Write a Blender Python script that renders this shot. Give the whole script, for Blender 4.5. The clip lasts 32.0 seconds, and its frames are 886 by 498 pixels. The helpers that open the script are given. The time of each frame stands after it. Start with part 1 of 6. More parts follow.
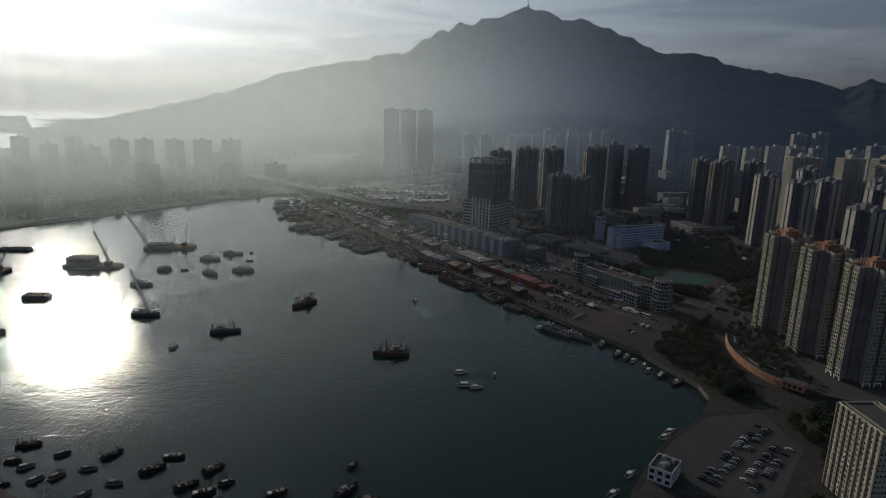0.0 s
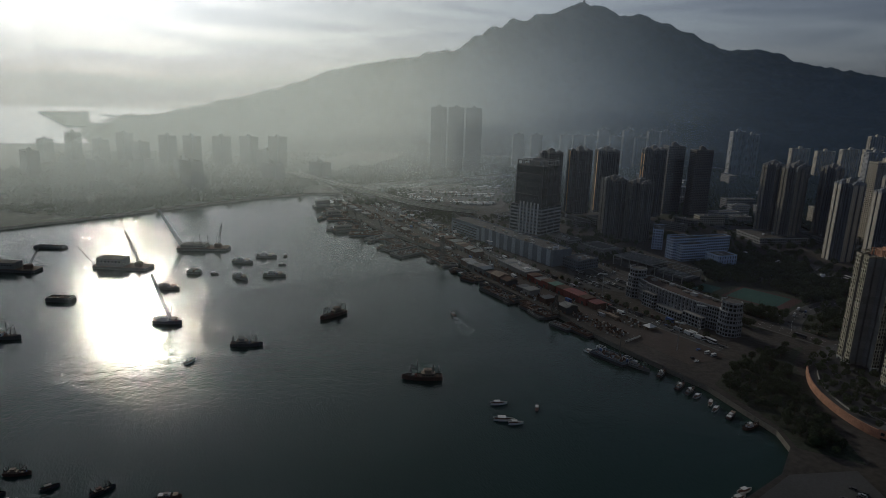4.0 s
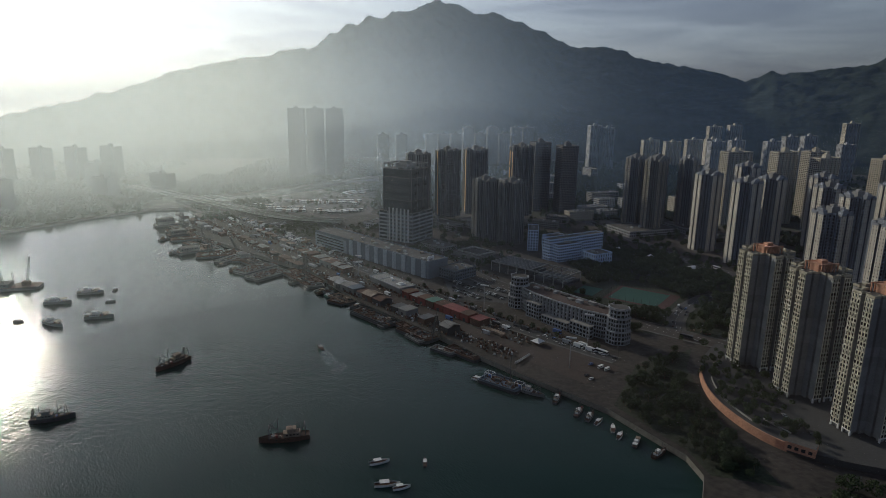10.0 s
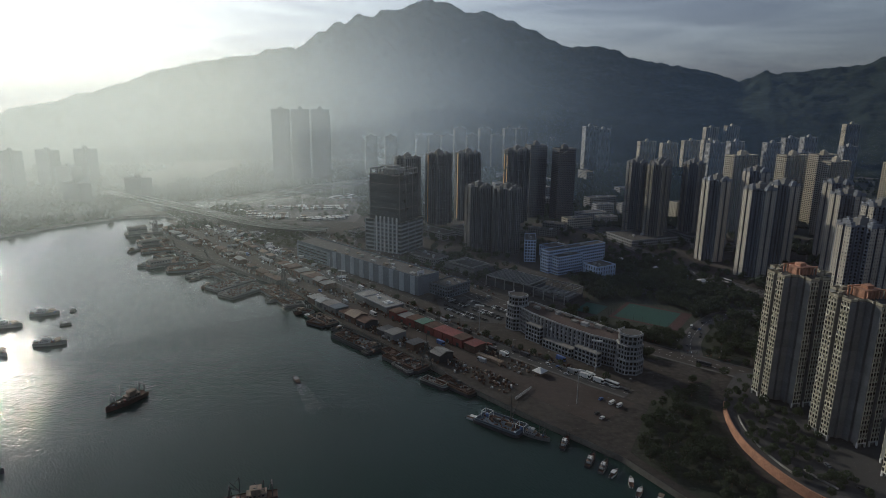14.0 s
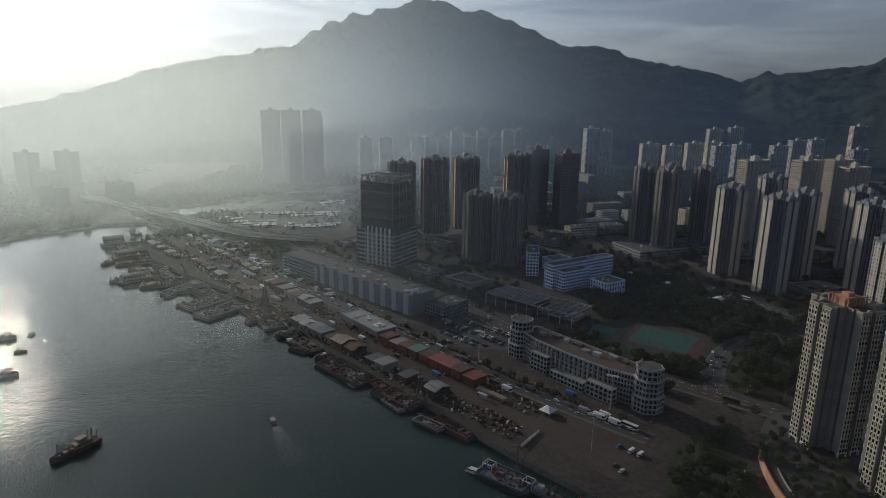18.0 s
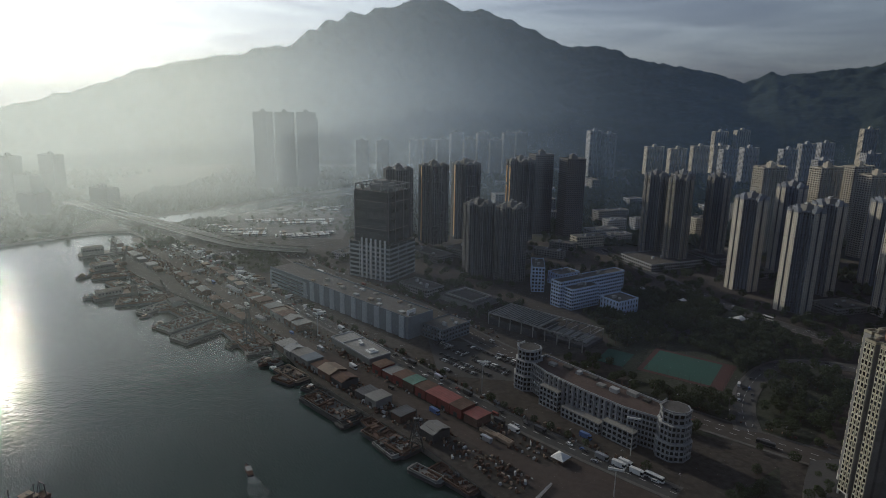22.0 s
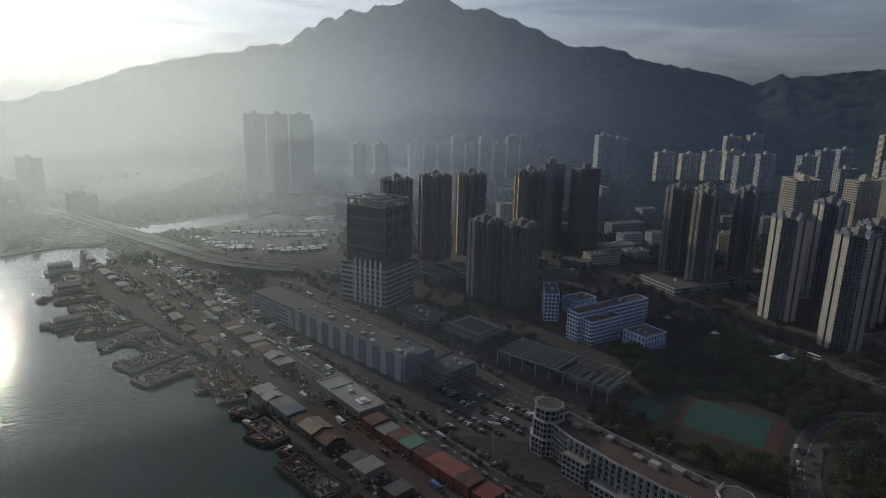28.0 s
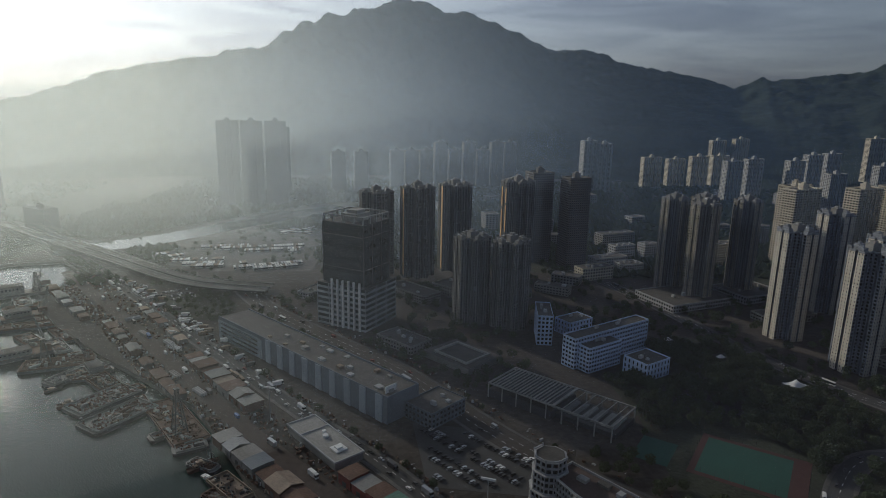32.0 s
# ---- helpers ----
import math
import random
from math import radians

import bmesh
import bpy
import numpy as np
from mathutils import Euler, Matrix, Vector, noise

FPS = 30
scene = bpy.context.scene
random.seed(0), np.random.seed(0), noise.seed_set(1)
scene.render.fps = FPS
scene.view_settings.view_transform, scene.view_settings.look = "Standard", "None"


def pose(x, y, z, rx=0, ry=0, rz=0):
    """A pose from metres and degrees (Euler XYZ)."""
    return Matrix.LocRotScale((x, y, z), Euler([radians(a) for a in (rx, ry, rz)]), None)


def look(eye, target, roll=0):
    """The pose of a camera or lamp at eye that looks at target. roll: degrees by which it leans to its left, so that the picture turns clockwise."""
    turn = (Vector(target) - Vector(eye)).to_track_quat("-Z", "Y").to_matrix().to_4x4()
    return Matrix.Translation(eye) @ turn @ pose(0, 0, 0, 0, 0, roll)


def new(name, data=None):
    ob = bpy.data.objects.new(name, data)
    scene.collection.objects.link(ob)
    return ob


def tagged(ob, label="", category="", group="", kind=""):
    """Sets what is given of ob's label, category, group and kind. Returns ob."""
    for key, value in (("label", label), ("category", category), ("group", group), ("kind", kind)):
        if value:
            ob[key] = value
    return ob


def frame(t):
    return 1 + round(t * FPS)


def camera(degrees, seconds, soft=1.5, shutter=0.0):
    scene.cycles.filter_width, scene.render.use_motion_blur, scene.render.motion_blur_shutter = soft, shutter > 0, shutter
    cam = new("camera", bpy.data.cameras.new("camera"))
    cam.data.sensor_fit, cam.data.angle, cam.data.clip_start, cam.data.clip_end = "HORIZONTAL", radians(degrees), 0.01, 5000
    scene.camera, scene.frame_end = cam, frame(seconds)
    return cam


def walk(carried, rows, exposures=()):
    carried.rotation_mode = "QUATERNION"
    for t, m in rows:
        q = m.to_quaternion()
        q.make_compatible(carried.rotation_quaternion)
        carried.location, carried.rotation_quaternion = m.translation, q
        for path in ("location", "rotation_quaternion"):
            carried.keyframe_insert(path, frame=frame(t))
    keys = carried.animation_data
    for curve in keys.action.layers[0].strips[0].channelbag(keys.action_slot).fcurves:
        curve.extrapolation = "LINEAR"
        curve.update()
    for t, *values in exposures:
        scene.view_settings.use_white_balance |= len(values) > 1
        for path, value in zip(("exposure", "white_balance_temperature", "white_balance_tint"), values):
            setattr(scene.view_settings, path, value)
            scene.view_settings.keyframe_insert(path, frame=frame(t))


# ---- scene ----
cam = camera(70.0, 32.0, soft=0.8)
PATH = [
    (0, (2.346, -15.818, 209.135), (2.12, -13.888, 208.66), 1.6),
    (0.5, (2.622, -8.731, 209.083), (2.377, -6.805, 208.607), 1.7),
    (1, (2.847, -1.547, 209.037), (2.562, 0.373, 208.557), 1.7),
    (1.5, (2.975, 5.697, 208.989), (2.638, 7.608, 208.504), 1.8),
    (2, (2.93, 12.892, 208.949), (2.543, 14.793, 208.465), 1.8),
    (2.5, (2.786, 19.763, 208.858), (2.37, 21.658, 208.371), 1.9),
    (4.5, (1.732, 44.843, 207.375), (1.409, 46.757, 206.892), 1.7),
    (5, (1.245, 50.352, 207.102), (1.063, 52.286, 206.623), 1.4),
    (5.5, (0.658, 55.559, 206.885), (0.592, 57.501, 206.41), 1.1),
    (6, (0.031, 60.939, 206.722), (-0.003, 62.881, 206.248), 1.0),
    (7, (-1.181, 72.31, 206.386), (-1.193, 74.253, 205.911), 0.9),
    (8, (-2.199, 84.872, 206.23), (-2.197, 86.814, 205.754), 0.9),
    (9, (-2.89, 98.425, 206.293), (-2.878, 100.367, 205.816), 0.9),
    (10, (-3.19, 112.572, 206.497), (-3.167, 114.514, 206.019), 0.8),
    (11, (-3.174, 127.077, 206.651), (-3.143, 129.019, 206.173), 0.8),
    (12, (-2.987, 141.829, 206.824), (-2.948, 143.771, 206.346), 0.8),
    (13, (-2.744, 156.701, 207.042), (-2.699, 158.643, 206.564), 0.7),
    (14, (-2.335, 170.868, 207.108), (-2.284, 172.809, 206.63), 0.8),
    (14.5, (-2.055, 177.978, 207.23), (-2.003, 179.919, 206.752), 0.8),
    (16.5, (-0.69, 206.753, 208.748), (-0.633, 208.693, 208.268), 0.8),
    (17, (-0.575, 213.679, 208.957), (-0.516, 215.62, 208.478), 0.8),
    (18, (-0.392, 227.057, 209.547), (-0.331, 228.998, 209.068), 0.9),
    (19, (-0.029, 239.921, 210.278), (0.032, 241.862, 209.799), 0.9),
    (20, (0.132, 252.664, 211.069), (0.195, 254.605, 210.59), 0.9),
    (21, (0.297, 265.283, 211.824), (0.361, 267.224, 211.346), 0.9),
    (22, (0.651, 277.859, 212.595), (0.716, 279.8, 212.116), 1.0),
    (23, (1.002, 290.311, 213.273), (1.067, 292.252, 212.795), 1.0),
    (24, (1.086, 302.948, 213.983), (1.151, 304.889, 213.504), 1.1),
    (25, (0.94, 315.652, 214.673), (1.006, 317.593, 214.194), 1.1),
    (25.5, (0.813, 322.059, 214.965), (0.879, 324.0, 214.487), 1.2),
    (27.5, (-0.113, 347.82, 217.516), (-0.046, 349.76, 217.035), 1.4),
    (28, (-0.332, 354.419, 217.853), (-0.265, 356.359, 217.372), 1.4),
    (28.5, (-0.319, 361.145, 218.166), (-0.253, 363.085, 217.686), 1.4),
    (29, (-0.201, 367.806, 218.5), (-0.136, 369.747, 218.022), 1.4),
    (29.5, (-0.059, 374.342, 218.861), (0.017, 376.283, 218.384), 1.5),
    (30, (0.078, 380.701, 219.229), (0.169, 382.642, 218.754), 1.3),
    (30.5, (0.18, 386.91, 219.583), (0.285, 388.85, 219.109), 1.5),
    (31, (0.194, 392.852, 219.924), (0.304, 394.792, 219.452), 1.3),
    (31.5, (0.076, 398.527, 220.231), (0.195, 400.467, 219.761), 1.4),
    (32, (-0.143, 403.959, 220.477), (-0.021, 405.899, 220.008), 1.2),
]
walk(cam, [(t, look(eye, target, roll)) for t, eye, target, roll in PATH], exposures=[(0, -0.58, 5380, 5), (2.5, -0.88, 5380, 5), (4.5, -0.85, 5380, 5), (6, -0.33, 5380, 5), (7.5, -0.18, 5380, 5), (10, -0.06, 5380, 5), (18, -0.04, 5380, 5), (26, -0.1, 5380, 5), (32, -0.17, 5380, 5)])

# ---- world, sun, exposure ----
SUN_AZ, SUN_EL = -38.5, 18.5   # degrees: from +y towards +x, above the horizon
SUN_DIR = Vector((math.sin(radians(SUN_AZ)) * math.cos(radians(SUN_EL)),
                  math.cos(radians(SUN_AZ)) * math.cos(radians(SUN_EL)), math.sin(radians(SUN_EL))))
world = bpy.data.worlds.new("late_afternoon_sky")
scene.world = world
world.use_nodes = True
wn, wl = world.node_tree.nodes, world.node_tree.links
wn.clear()
w_out, w_bg = wn.new("ShaderNodeOutputWorld"), wn.new("ShaderNodeBackground")
w_sky = wn.new("ShaderNodeTexSky")
w_sky.sky_type = "NISHITA"
w_sky.sun_disc = False
w_sky.sun_elevation, w_sky.sun_rotation = radians(SUN_EL), radians(SUN_AZ)
w_sky.air_density, w_sky.dust_density, w_sky.ozone_density, w_sky.altitude = 1.0, 3.0, 2.0, 200
# thin streaked cloud layer over the clear sky
w_tc, w_map, w_noise, w_ramp, w_mix = (wn.new("ShaderNodeTexCoord"), wn.new("ShaderNodeMapping"), wn.new("ShaderNodeTexNoise"),
                                       wn.new("ShaderNodeValToRGB"), wn.new("ShaderNodeMixRGB"))
w_map.inputs["Scale"].default_value = (3.0, 3.0, 22.0)
w_noise.inputs["Scale"].default_value, w_noise.inputs["Detail"].default_value = 1.6, 6.0
w_noise.inputs["Distortion"].default_value = 0.6
w_ramp.color_ramp.elements[0].position, w_ramp.color_ramp.elements[1].position = 0.36, 0.64
w_ramp.color_ramp.elements[0].color, w_ramp.color_ramp.elements[1].color = (0.70, 0.67, 0.70, 1), (1.0, 0.95, 0.93, 1)
w_mix.blend_type = "MULTIPLY"
w_mix.inputs["Fac"].default_value = 1.0
wl.new(w_tc.outputs["Generated"], w_map.inputs["Vector"])
wl.new(w_map.outputs["Vector"], w_noise.inputs["Vector"])
wl.new(w_noise.outputs["Fac"], w_ramp.inputs["Fac"])
w_bw, w_veil = wn.new("ShaderNodeRGBToBW"), wn.new("ShaderNodeMixRGB")
w_veil.inputs["Fac"].default_value = 0.62        # thin high cloud takes most of the colour out of the sky
wl.new(w_sky.outputs["Color"], w_bw.inputs["Color"])
wl.new(w_sky.outputs["Color"], w_veil.inputs["Color1"])
wl.new(w_bw.outputs["Val"], w_veil.inputs["Color2"])
wl.new(w_veil.outputs["Color"], w_mix.inputs["Color1"])
wl.new(w_ramp.outputs["Color"], w_mix.inputs["Color2"])
wl.new(w_mix.outputs["Color"], w_bg.inputs["Color"])
w_bg.inputs["Strength"].default_value = 0.082
wl.new(w_bg.outputs["Background"], w_out.inputs["Surface"])

sun = new("sun", bpy.data.lights.new("sun", "SUN"))
sun.data.energy, sun.data.angle, sun.data.color = 3.3, radians(0.6), (1.0, 0.80, 0.54)
sun.matrix_world = look(SUN_DIR * 1000, (0, 0, 0))


# ---- materials ----
def material(name, color, rough=0.8, metal=0.0, vary=0.25, big=0.05, small=1.2, bump=0.0, tint=None, spec=0.5):
    """A surface with stains at one scale, grain at another and a little difference from piece to piece."""
    m = bpy.data.materials.new(name)
    m.use_nodes = True
    n, l = m.node_tree.nodes, m.node_tree.links
    b = n["Principled BSDF"]
    b.inputs["Roughness"].default_value, b.inputs["Metallic"].default_value = rough, metal
    b.inputs["Specular IOR Level"].default_value = spec
    tc, info = n.new("ShaderNodeTexCoord"), n.new("ShaderNodeObjectInfo")
    shift = n.new("ShaderNodeVectorMath")
    shift.operation = "MULTIPLY_ADD"
    l.new(info.outputs["Random"], shift.inputs[0])
    shift.inputs[1].default_value = (37.0, 91.0, 53.0)
    l.new(tc.outputs["Object"], shift.inputs[2])
    n1, n2 = n.new("ShaderNodeTexNoise"), n.new("ShaderNodeTexNoise")
    n1.inputs["Scale"].default_value, n1.inputs["Detail"].default_value = big, 5
    n2.inputs["Scale"].default_value, n2.inputs["Detail"].default_value = small, 3
    for k in (n1, n2):
        l.new(shift.outputs[0], k.inputs["Vector"])
    add = n.new("ShaderNodeMath")
    add.operation = "ADD"
    l.new(n1.outputs["Fac"], add.inputs[0])
    l.new(n2.outputs["Fac"], add.inputs[1])
    add2 = n.new("ShaderNodeMath")
    add2.operation = "MULTIPLY_ADD"
    l.new(info.outputs["Random"], add2.inputs[0])
    add2.inputs[1].default_value = 0.35
    l.new(add.outputs[0], add2.inputs[2])
    r = n.new("ShaderNodeValToRGB")
    c = Vector(color)
    t = Vector(tint) if tint else c
    lo, hi = c * (1 - vary), t * (1 + vary)
    r.color_ramp.elements[0].position, r.color_ramp.elements[1].position = 0.4, 0.82
    sc = n.new("ShaderNodeMath")
    sc.operation = "MULTIPLY"
    sc.inputs[1].default_value = 0.5
    l.new(add2.outputs[0], sc.inputs[0])
    r.color_ramp.elements[0].color, r.color_ramp.elements[1].color = (*lo, 1), (*hi, 1)
    l.new(sc.outputs[0], r.inputs["Fac"])
    l.new(r.outputs["Color"], b.inputs["Base Color"])
    if bump:
        bp = n.new("ShaderNodeBump")
        bp.inputs["Strength"].default_value, bp.inputs["Distance"].default_value = bump, 1.0 / small
        l.new(n2.outputs["Fac"], bp.inputs["Height"])
        l.new(bp.outputs["Normal"], b.inputs["Normal"])
    return m


M = {}
M["ground"] = material("soil_and_asphalt", (0.022, 0.021, 0.020), 0.95, vary=0.55, big=0.02, small=0.25, bump=0.2, tint=(0.045, 0.038, 0.032))
M["grass"] = material("scrub_grass", (0.030, 0.038, 0.022), 0.95, vary=0.5, big=0.03, small=0.4, bump=0.3)
M["asphalt"] = material("asphalt", (0.06, 0.06, 0.06), 0.9, vary=0.3, big=0.03, small=0.8, bump=0.1)
M["dirt"] = material("dusty_roadway", (0.062, 0.047, 0.040), 0.95, vary=0.3, big=0.03, small=0.3, bump=0.1)
M["yard"] = material("oily_yard_concrete", (0.105, 0.10, 0.09), 0.9, vary=0.45, big=0.02, small=0.15, bump=0.1)
M["mainroad"] = material("worn_main_road", (0.052, 0.045, 0.040), 0.95, vary=0.3, big=0.03, small=0.3, bump=0.1)
M["concrete"] = material("concrete", (0.30, 0.29, 0.27), 0.85, vary=0.3, big=0.06, small=0.7, bump=0.1)
M["pavement"] = material("worn_pavement", (0.10, 0.097, 0.09), 0.9, vary=0.35, big=0.06, small=0.7)
M["quay"] = material("quay_stone", (0.16, 0.15, 0.13), 0.9, vary=0.35, big=0.1, small=0.6, bump=0.2)
M["hill"] = material("wooded_hillside", (0.018, 0.030, 0.026), 1.0, vary=0.45, big=0.006, small=0.05, bump=0.1, tint=(0.026, 0.034, 0.025), spec=0.05)
M["cream"] = material("cream_render", (0.55, 0.50, 0.40), 0.8, vary=0.18, big=0.08, small=0.9)
M["ochre"] = material("ochre_tile", (0.30, 0.27, 0.20), 0.75, vary=0.2, big=0.08, small=0.9)
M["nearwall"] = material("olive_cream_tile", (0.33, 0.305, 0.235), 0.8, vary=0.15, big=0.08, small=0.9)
M["bayframe"] = material("cream_bay_frame", (0.66, 0.62, 0.50), 0.75, vary=0.2, big=0.3, small=1.5)
M["turretwall"] = material("weathered_white_wall", (0.31, 0.315, 0.33), 0.85, vary=0.25, big=0.1, small=0.8)
# plain grey wall and roof houses; on the ochre towers, painted shade on flanks
M["flank"] = material("grey_wall_and_shade_tone", (0.235, 0.235, 0.235), 0.85, vary=0.2, big=0.08, small=0.9)
# dark blue tone that puts shade into the flanks of the pale towers
M["shadeflank"] = material("shaded_flank_tone", (0.225, 0.245, 0.285), 0.85, vary=0.2, big=0.08, small=0.9)
M["dullglass"] = material("dusty_far_glass", (0.05, 0.055, 0.06), 0.7, vary=0.3, big=0.1, small=0.5, spec=0.2)
# lighter cream copy of that wall, for ends painted as sunlit
M["sunwall"] = material("sunlit_end_tone", (0.50, 0.465, 0.405), 0.8, vary=0.15, big=0.08, small=0.9)
M["pale"] = material("pale_grey_render", (0.385, 0.385, 0.39), 0.8, vary=0.18, big=0.08, small=0.9)
M["greybrown"] = material("grey_brown_render", (0.225, 0.22, 0.21), 0.8, vary=0.2, big=0.08, small=0.9)
M["darkbrown"] = material("dark_brown_cladding", (0.072, 0.062, 0.056), 0.7, vary=0.25, big=0.08, small=0.9)
# bright orange colour in place of the sun's glint on the facade
M["glintstrip"] = material("painted_sun_glint", (0.95, 0.60, 0.27), 0.4, 0.0, vary=0.1, big=0.1, small=0.8)
M["white"] = material("white_paint", (0.75, 0.74, 0.72), 0.7, vary=0.15, big=0.1, small=0.8)
M["lavender"] = material("pale_blue_tile", (0.55, 0.64, 0.84), 0.7, vary=0.15, big=0.1, small=0.8)
M["bluegrey"] = material("blue_grey_panel", (0.12, 0.145, 0.18), 0.6, vary=0.2, big=0.1, small=0.8)
M["paleblue"] = material("pale_panel", (0.27, 0.31, 0.36), 0.6, vary=0.2, big=0.1, small=0.8)
M["hazegrey"] = material("weathered_grey_tile", (0.09, 0.09, 0.085), 0.8, vary=0.2, big=0.08, small=0.9)
M["terracotta"] = material("terracotta_tile", (0.42, 0.22, 0.14), 0.85, vary=0.4, big=0.15, small=1.2)
M["roof"] = material("dark_roofing", (0.09, 0.085, 0.08), 0.9, vary=0.35, big=0.1, small=0.6, bump=0.1)
M["brownroof"] = material("red_brown_roofing", (0.085, 0.058, 0.050), 0.9, vary=0.35, big=0.1, small=0.6, bump=0.1)
M["steel"] = material("dark_steel", (0.07, 0.07, 0.07), 0.6, 0.2, vary=0.3, big=0.3, small=1.5)
M["rust"] = material("rusty_plate", (0.115, 0.064, 0.045), 0.85, 0.1, vary=0.45, big=0.15, small=0.9)
M["leaf"] = material("dark_foliage", (0.044, 0.058, 0.030), 0.9, vary=0.5, big=0.2, small=0.9, spec=0.2)
M["bark"] = material("bark", (0.10, 0.075, 0.05), 0.95, vary=0.3, big=0.5, small=3.0)
M["court"] = material("green_sports_court", (0.018, 0.075, 0.055), 0.85, vary=0.15, big=0.05, small=0.8)
M["redcourt"] = material("red_court_surround", (0.065, 0.026, 0.022), 0.85, vary=0.2, big=0.05, small=0.8)
M["red"] = material("red_paint", (0.21, 0.05, 0.04), 0.6, vary=0.3, big=0.2, small=1.0)
M["blue"] = material("blue_tarpaulin", (0.10, 0.16, 0.36), 0.7, vary=0.3, big=0.2, small=1.0)
M["green"] = material("green_paint", (0.09, 0.19, 0.14), 0.6, vary=0.3, big=0.2, small=1.0)
M["tan"] = material("tan_sheet", (0.25, 0.185, 0.135), 0.7, vary=0.3, big=0.2, small=1.0)
M["darkgrey"] = material("dark_grey_paint", (0.06, 0.06, 0.065), 0.5, vary=0.3, big=0.2, small=1.0)
M["silver"] = material("silver_car_paint", (0.45, 0.46, 0.48), 0.35, 0.5, vary=0.15, big=0.5, small=2.0)
M["rubber"] = material("tyre_rubber", (0.02, 0.02, 0.02), 0.9, vary=0.2)


def glass(name, color, rough):
    m = material(name, color, rough, 0.0, vary=0.5, big=0.15, small=0.6, spec=0.9)
    return m


M["glass"] = glass("window_glass", (0.025, 0.03, 0.035), 0.12)
M["curtain"] = material("dark_curtain_wall", (0.030, 0.040, 0.043), 0.2, 0.0, vary=0.5, big=0.05, small=0.3, spec=0.45)
M["podiumwall"] = material("grey_banded_cladding", (0.40, 0.41, 0.42), 0.7, vary=0.2, big=0.08, small=0.8)

# sea: dark green-grey, choppy in patches
water_mat = bpy.data.materials.new("harbour_water")
water_mat.use_nodes = True
n, l = water_mat.node_tree.nodes, water_mat.node_tree.links
b = n["Principled BSDF"]
b.inputs["Base Color"].default_value = (0.016, 0.037, 0.030, 1)
b.inputs["Roughness"].default_value, b.inputs["IOR"].default_value = 0.05, 1.33
b.inputs["Specular IOR Level"].default_value = 0.33
tc = n.new("ShaderNodeTexCoord")
waves = []
for scale, detail, stretch in ((0.42, 2, (0.5, 1.2, 1)), (0.10, 1, (0.7, 1.2, 1))):
    mp, no = n.new("ShaderNodeMapping"), n.new("ShaderNodeTexNoise")
    mp.vector_type = "TEXTURE"
    mp.inputs["Scale"].default_value = stretch
    mp.inputs["Rotation"].default_value = (0, 0, 0.64)
    no.inputs["Scale"].default_value, no.inputs["Detail"].default_value = scale, detail
    l.new(tc.outputs["Object"], mp.inputs["Vector"])
    l.new(mp.outputs["Vector"], no.inputs["Vector"])
    waves.append(no)
gust = n.new("ShaderNodeTexNoise")
gust.inputs["Scale"].default_value, gust.inputs["Detail"].default_value = 0.006, 3
l.new(tc.outputs["Object"], gust.inputs["Vector"])
gr = n.new("ShaderNodeMapRange")
gr.inputs["From Min"].default_value, gr.inputs["From Max"].default_value = 0.35, 0.65
gr.inputs["To Min"].default_value, gr.inputs["To Max"].default_value = 0.7, 1.0
l.new(gust.outputs["Fac"], gr.inputs["Value"])
sm = n.new("ShaderNodeMath")
sm.operation = "MULTIPLY_ADD"
l.new(waves[1].outputs["Fac"], sm.inputs[0])
sm.inputs[1].default_value = 0.9
l.new(waves[0].outputs["Fac"], sm.inputs[2])
bp = n.new("ShaderNodeBump")
bp.inputs["Distance"].default_value = 0.26
l.new(gr.outputs["Result"], bp.inputs["Strength"])
l.new(sm.outputs[0], bp.inputs["Height"])
l.new(bp.outputs["Normal"], b.inputs["Normal"])

calm_mat = material("calm_river_water", (0.02, 0.04, 0.035), 0.1, 0.0, vary=0.3, big=0.02, small=0.1, spec=0.5)

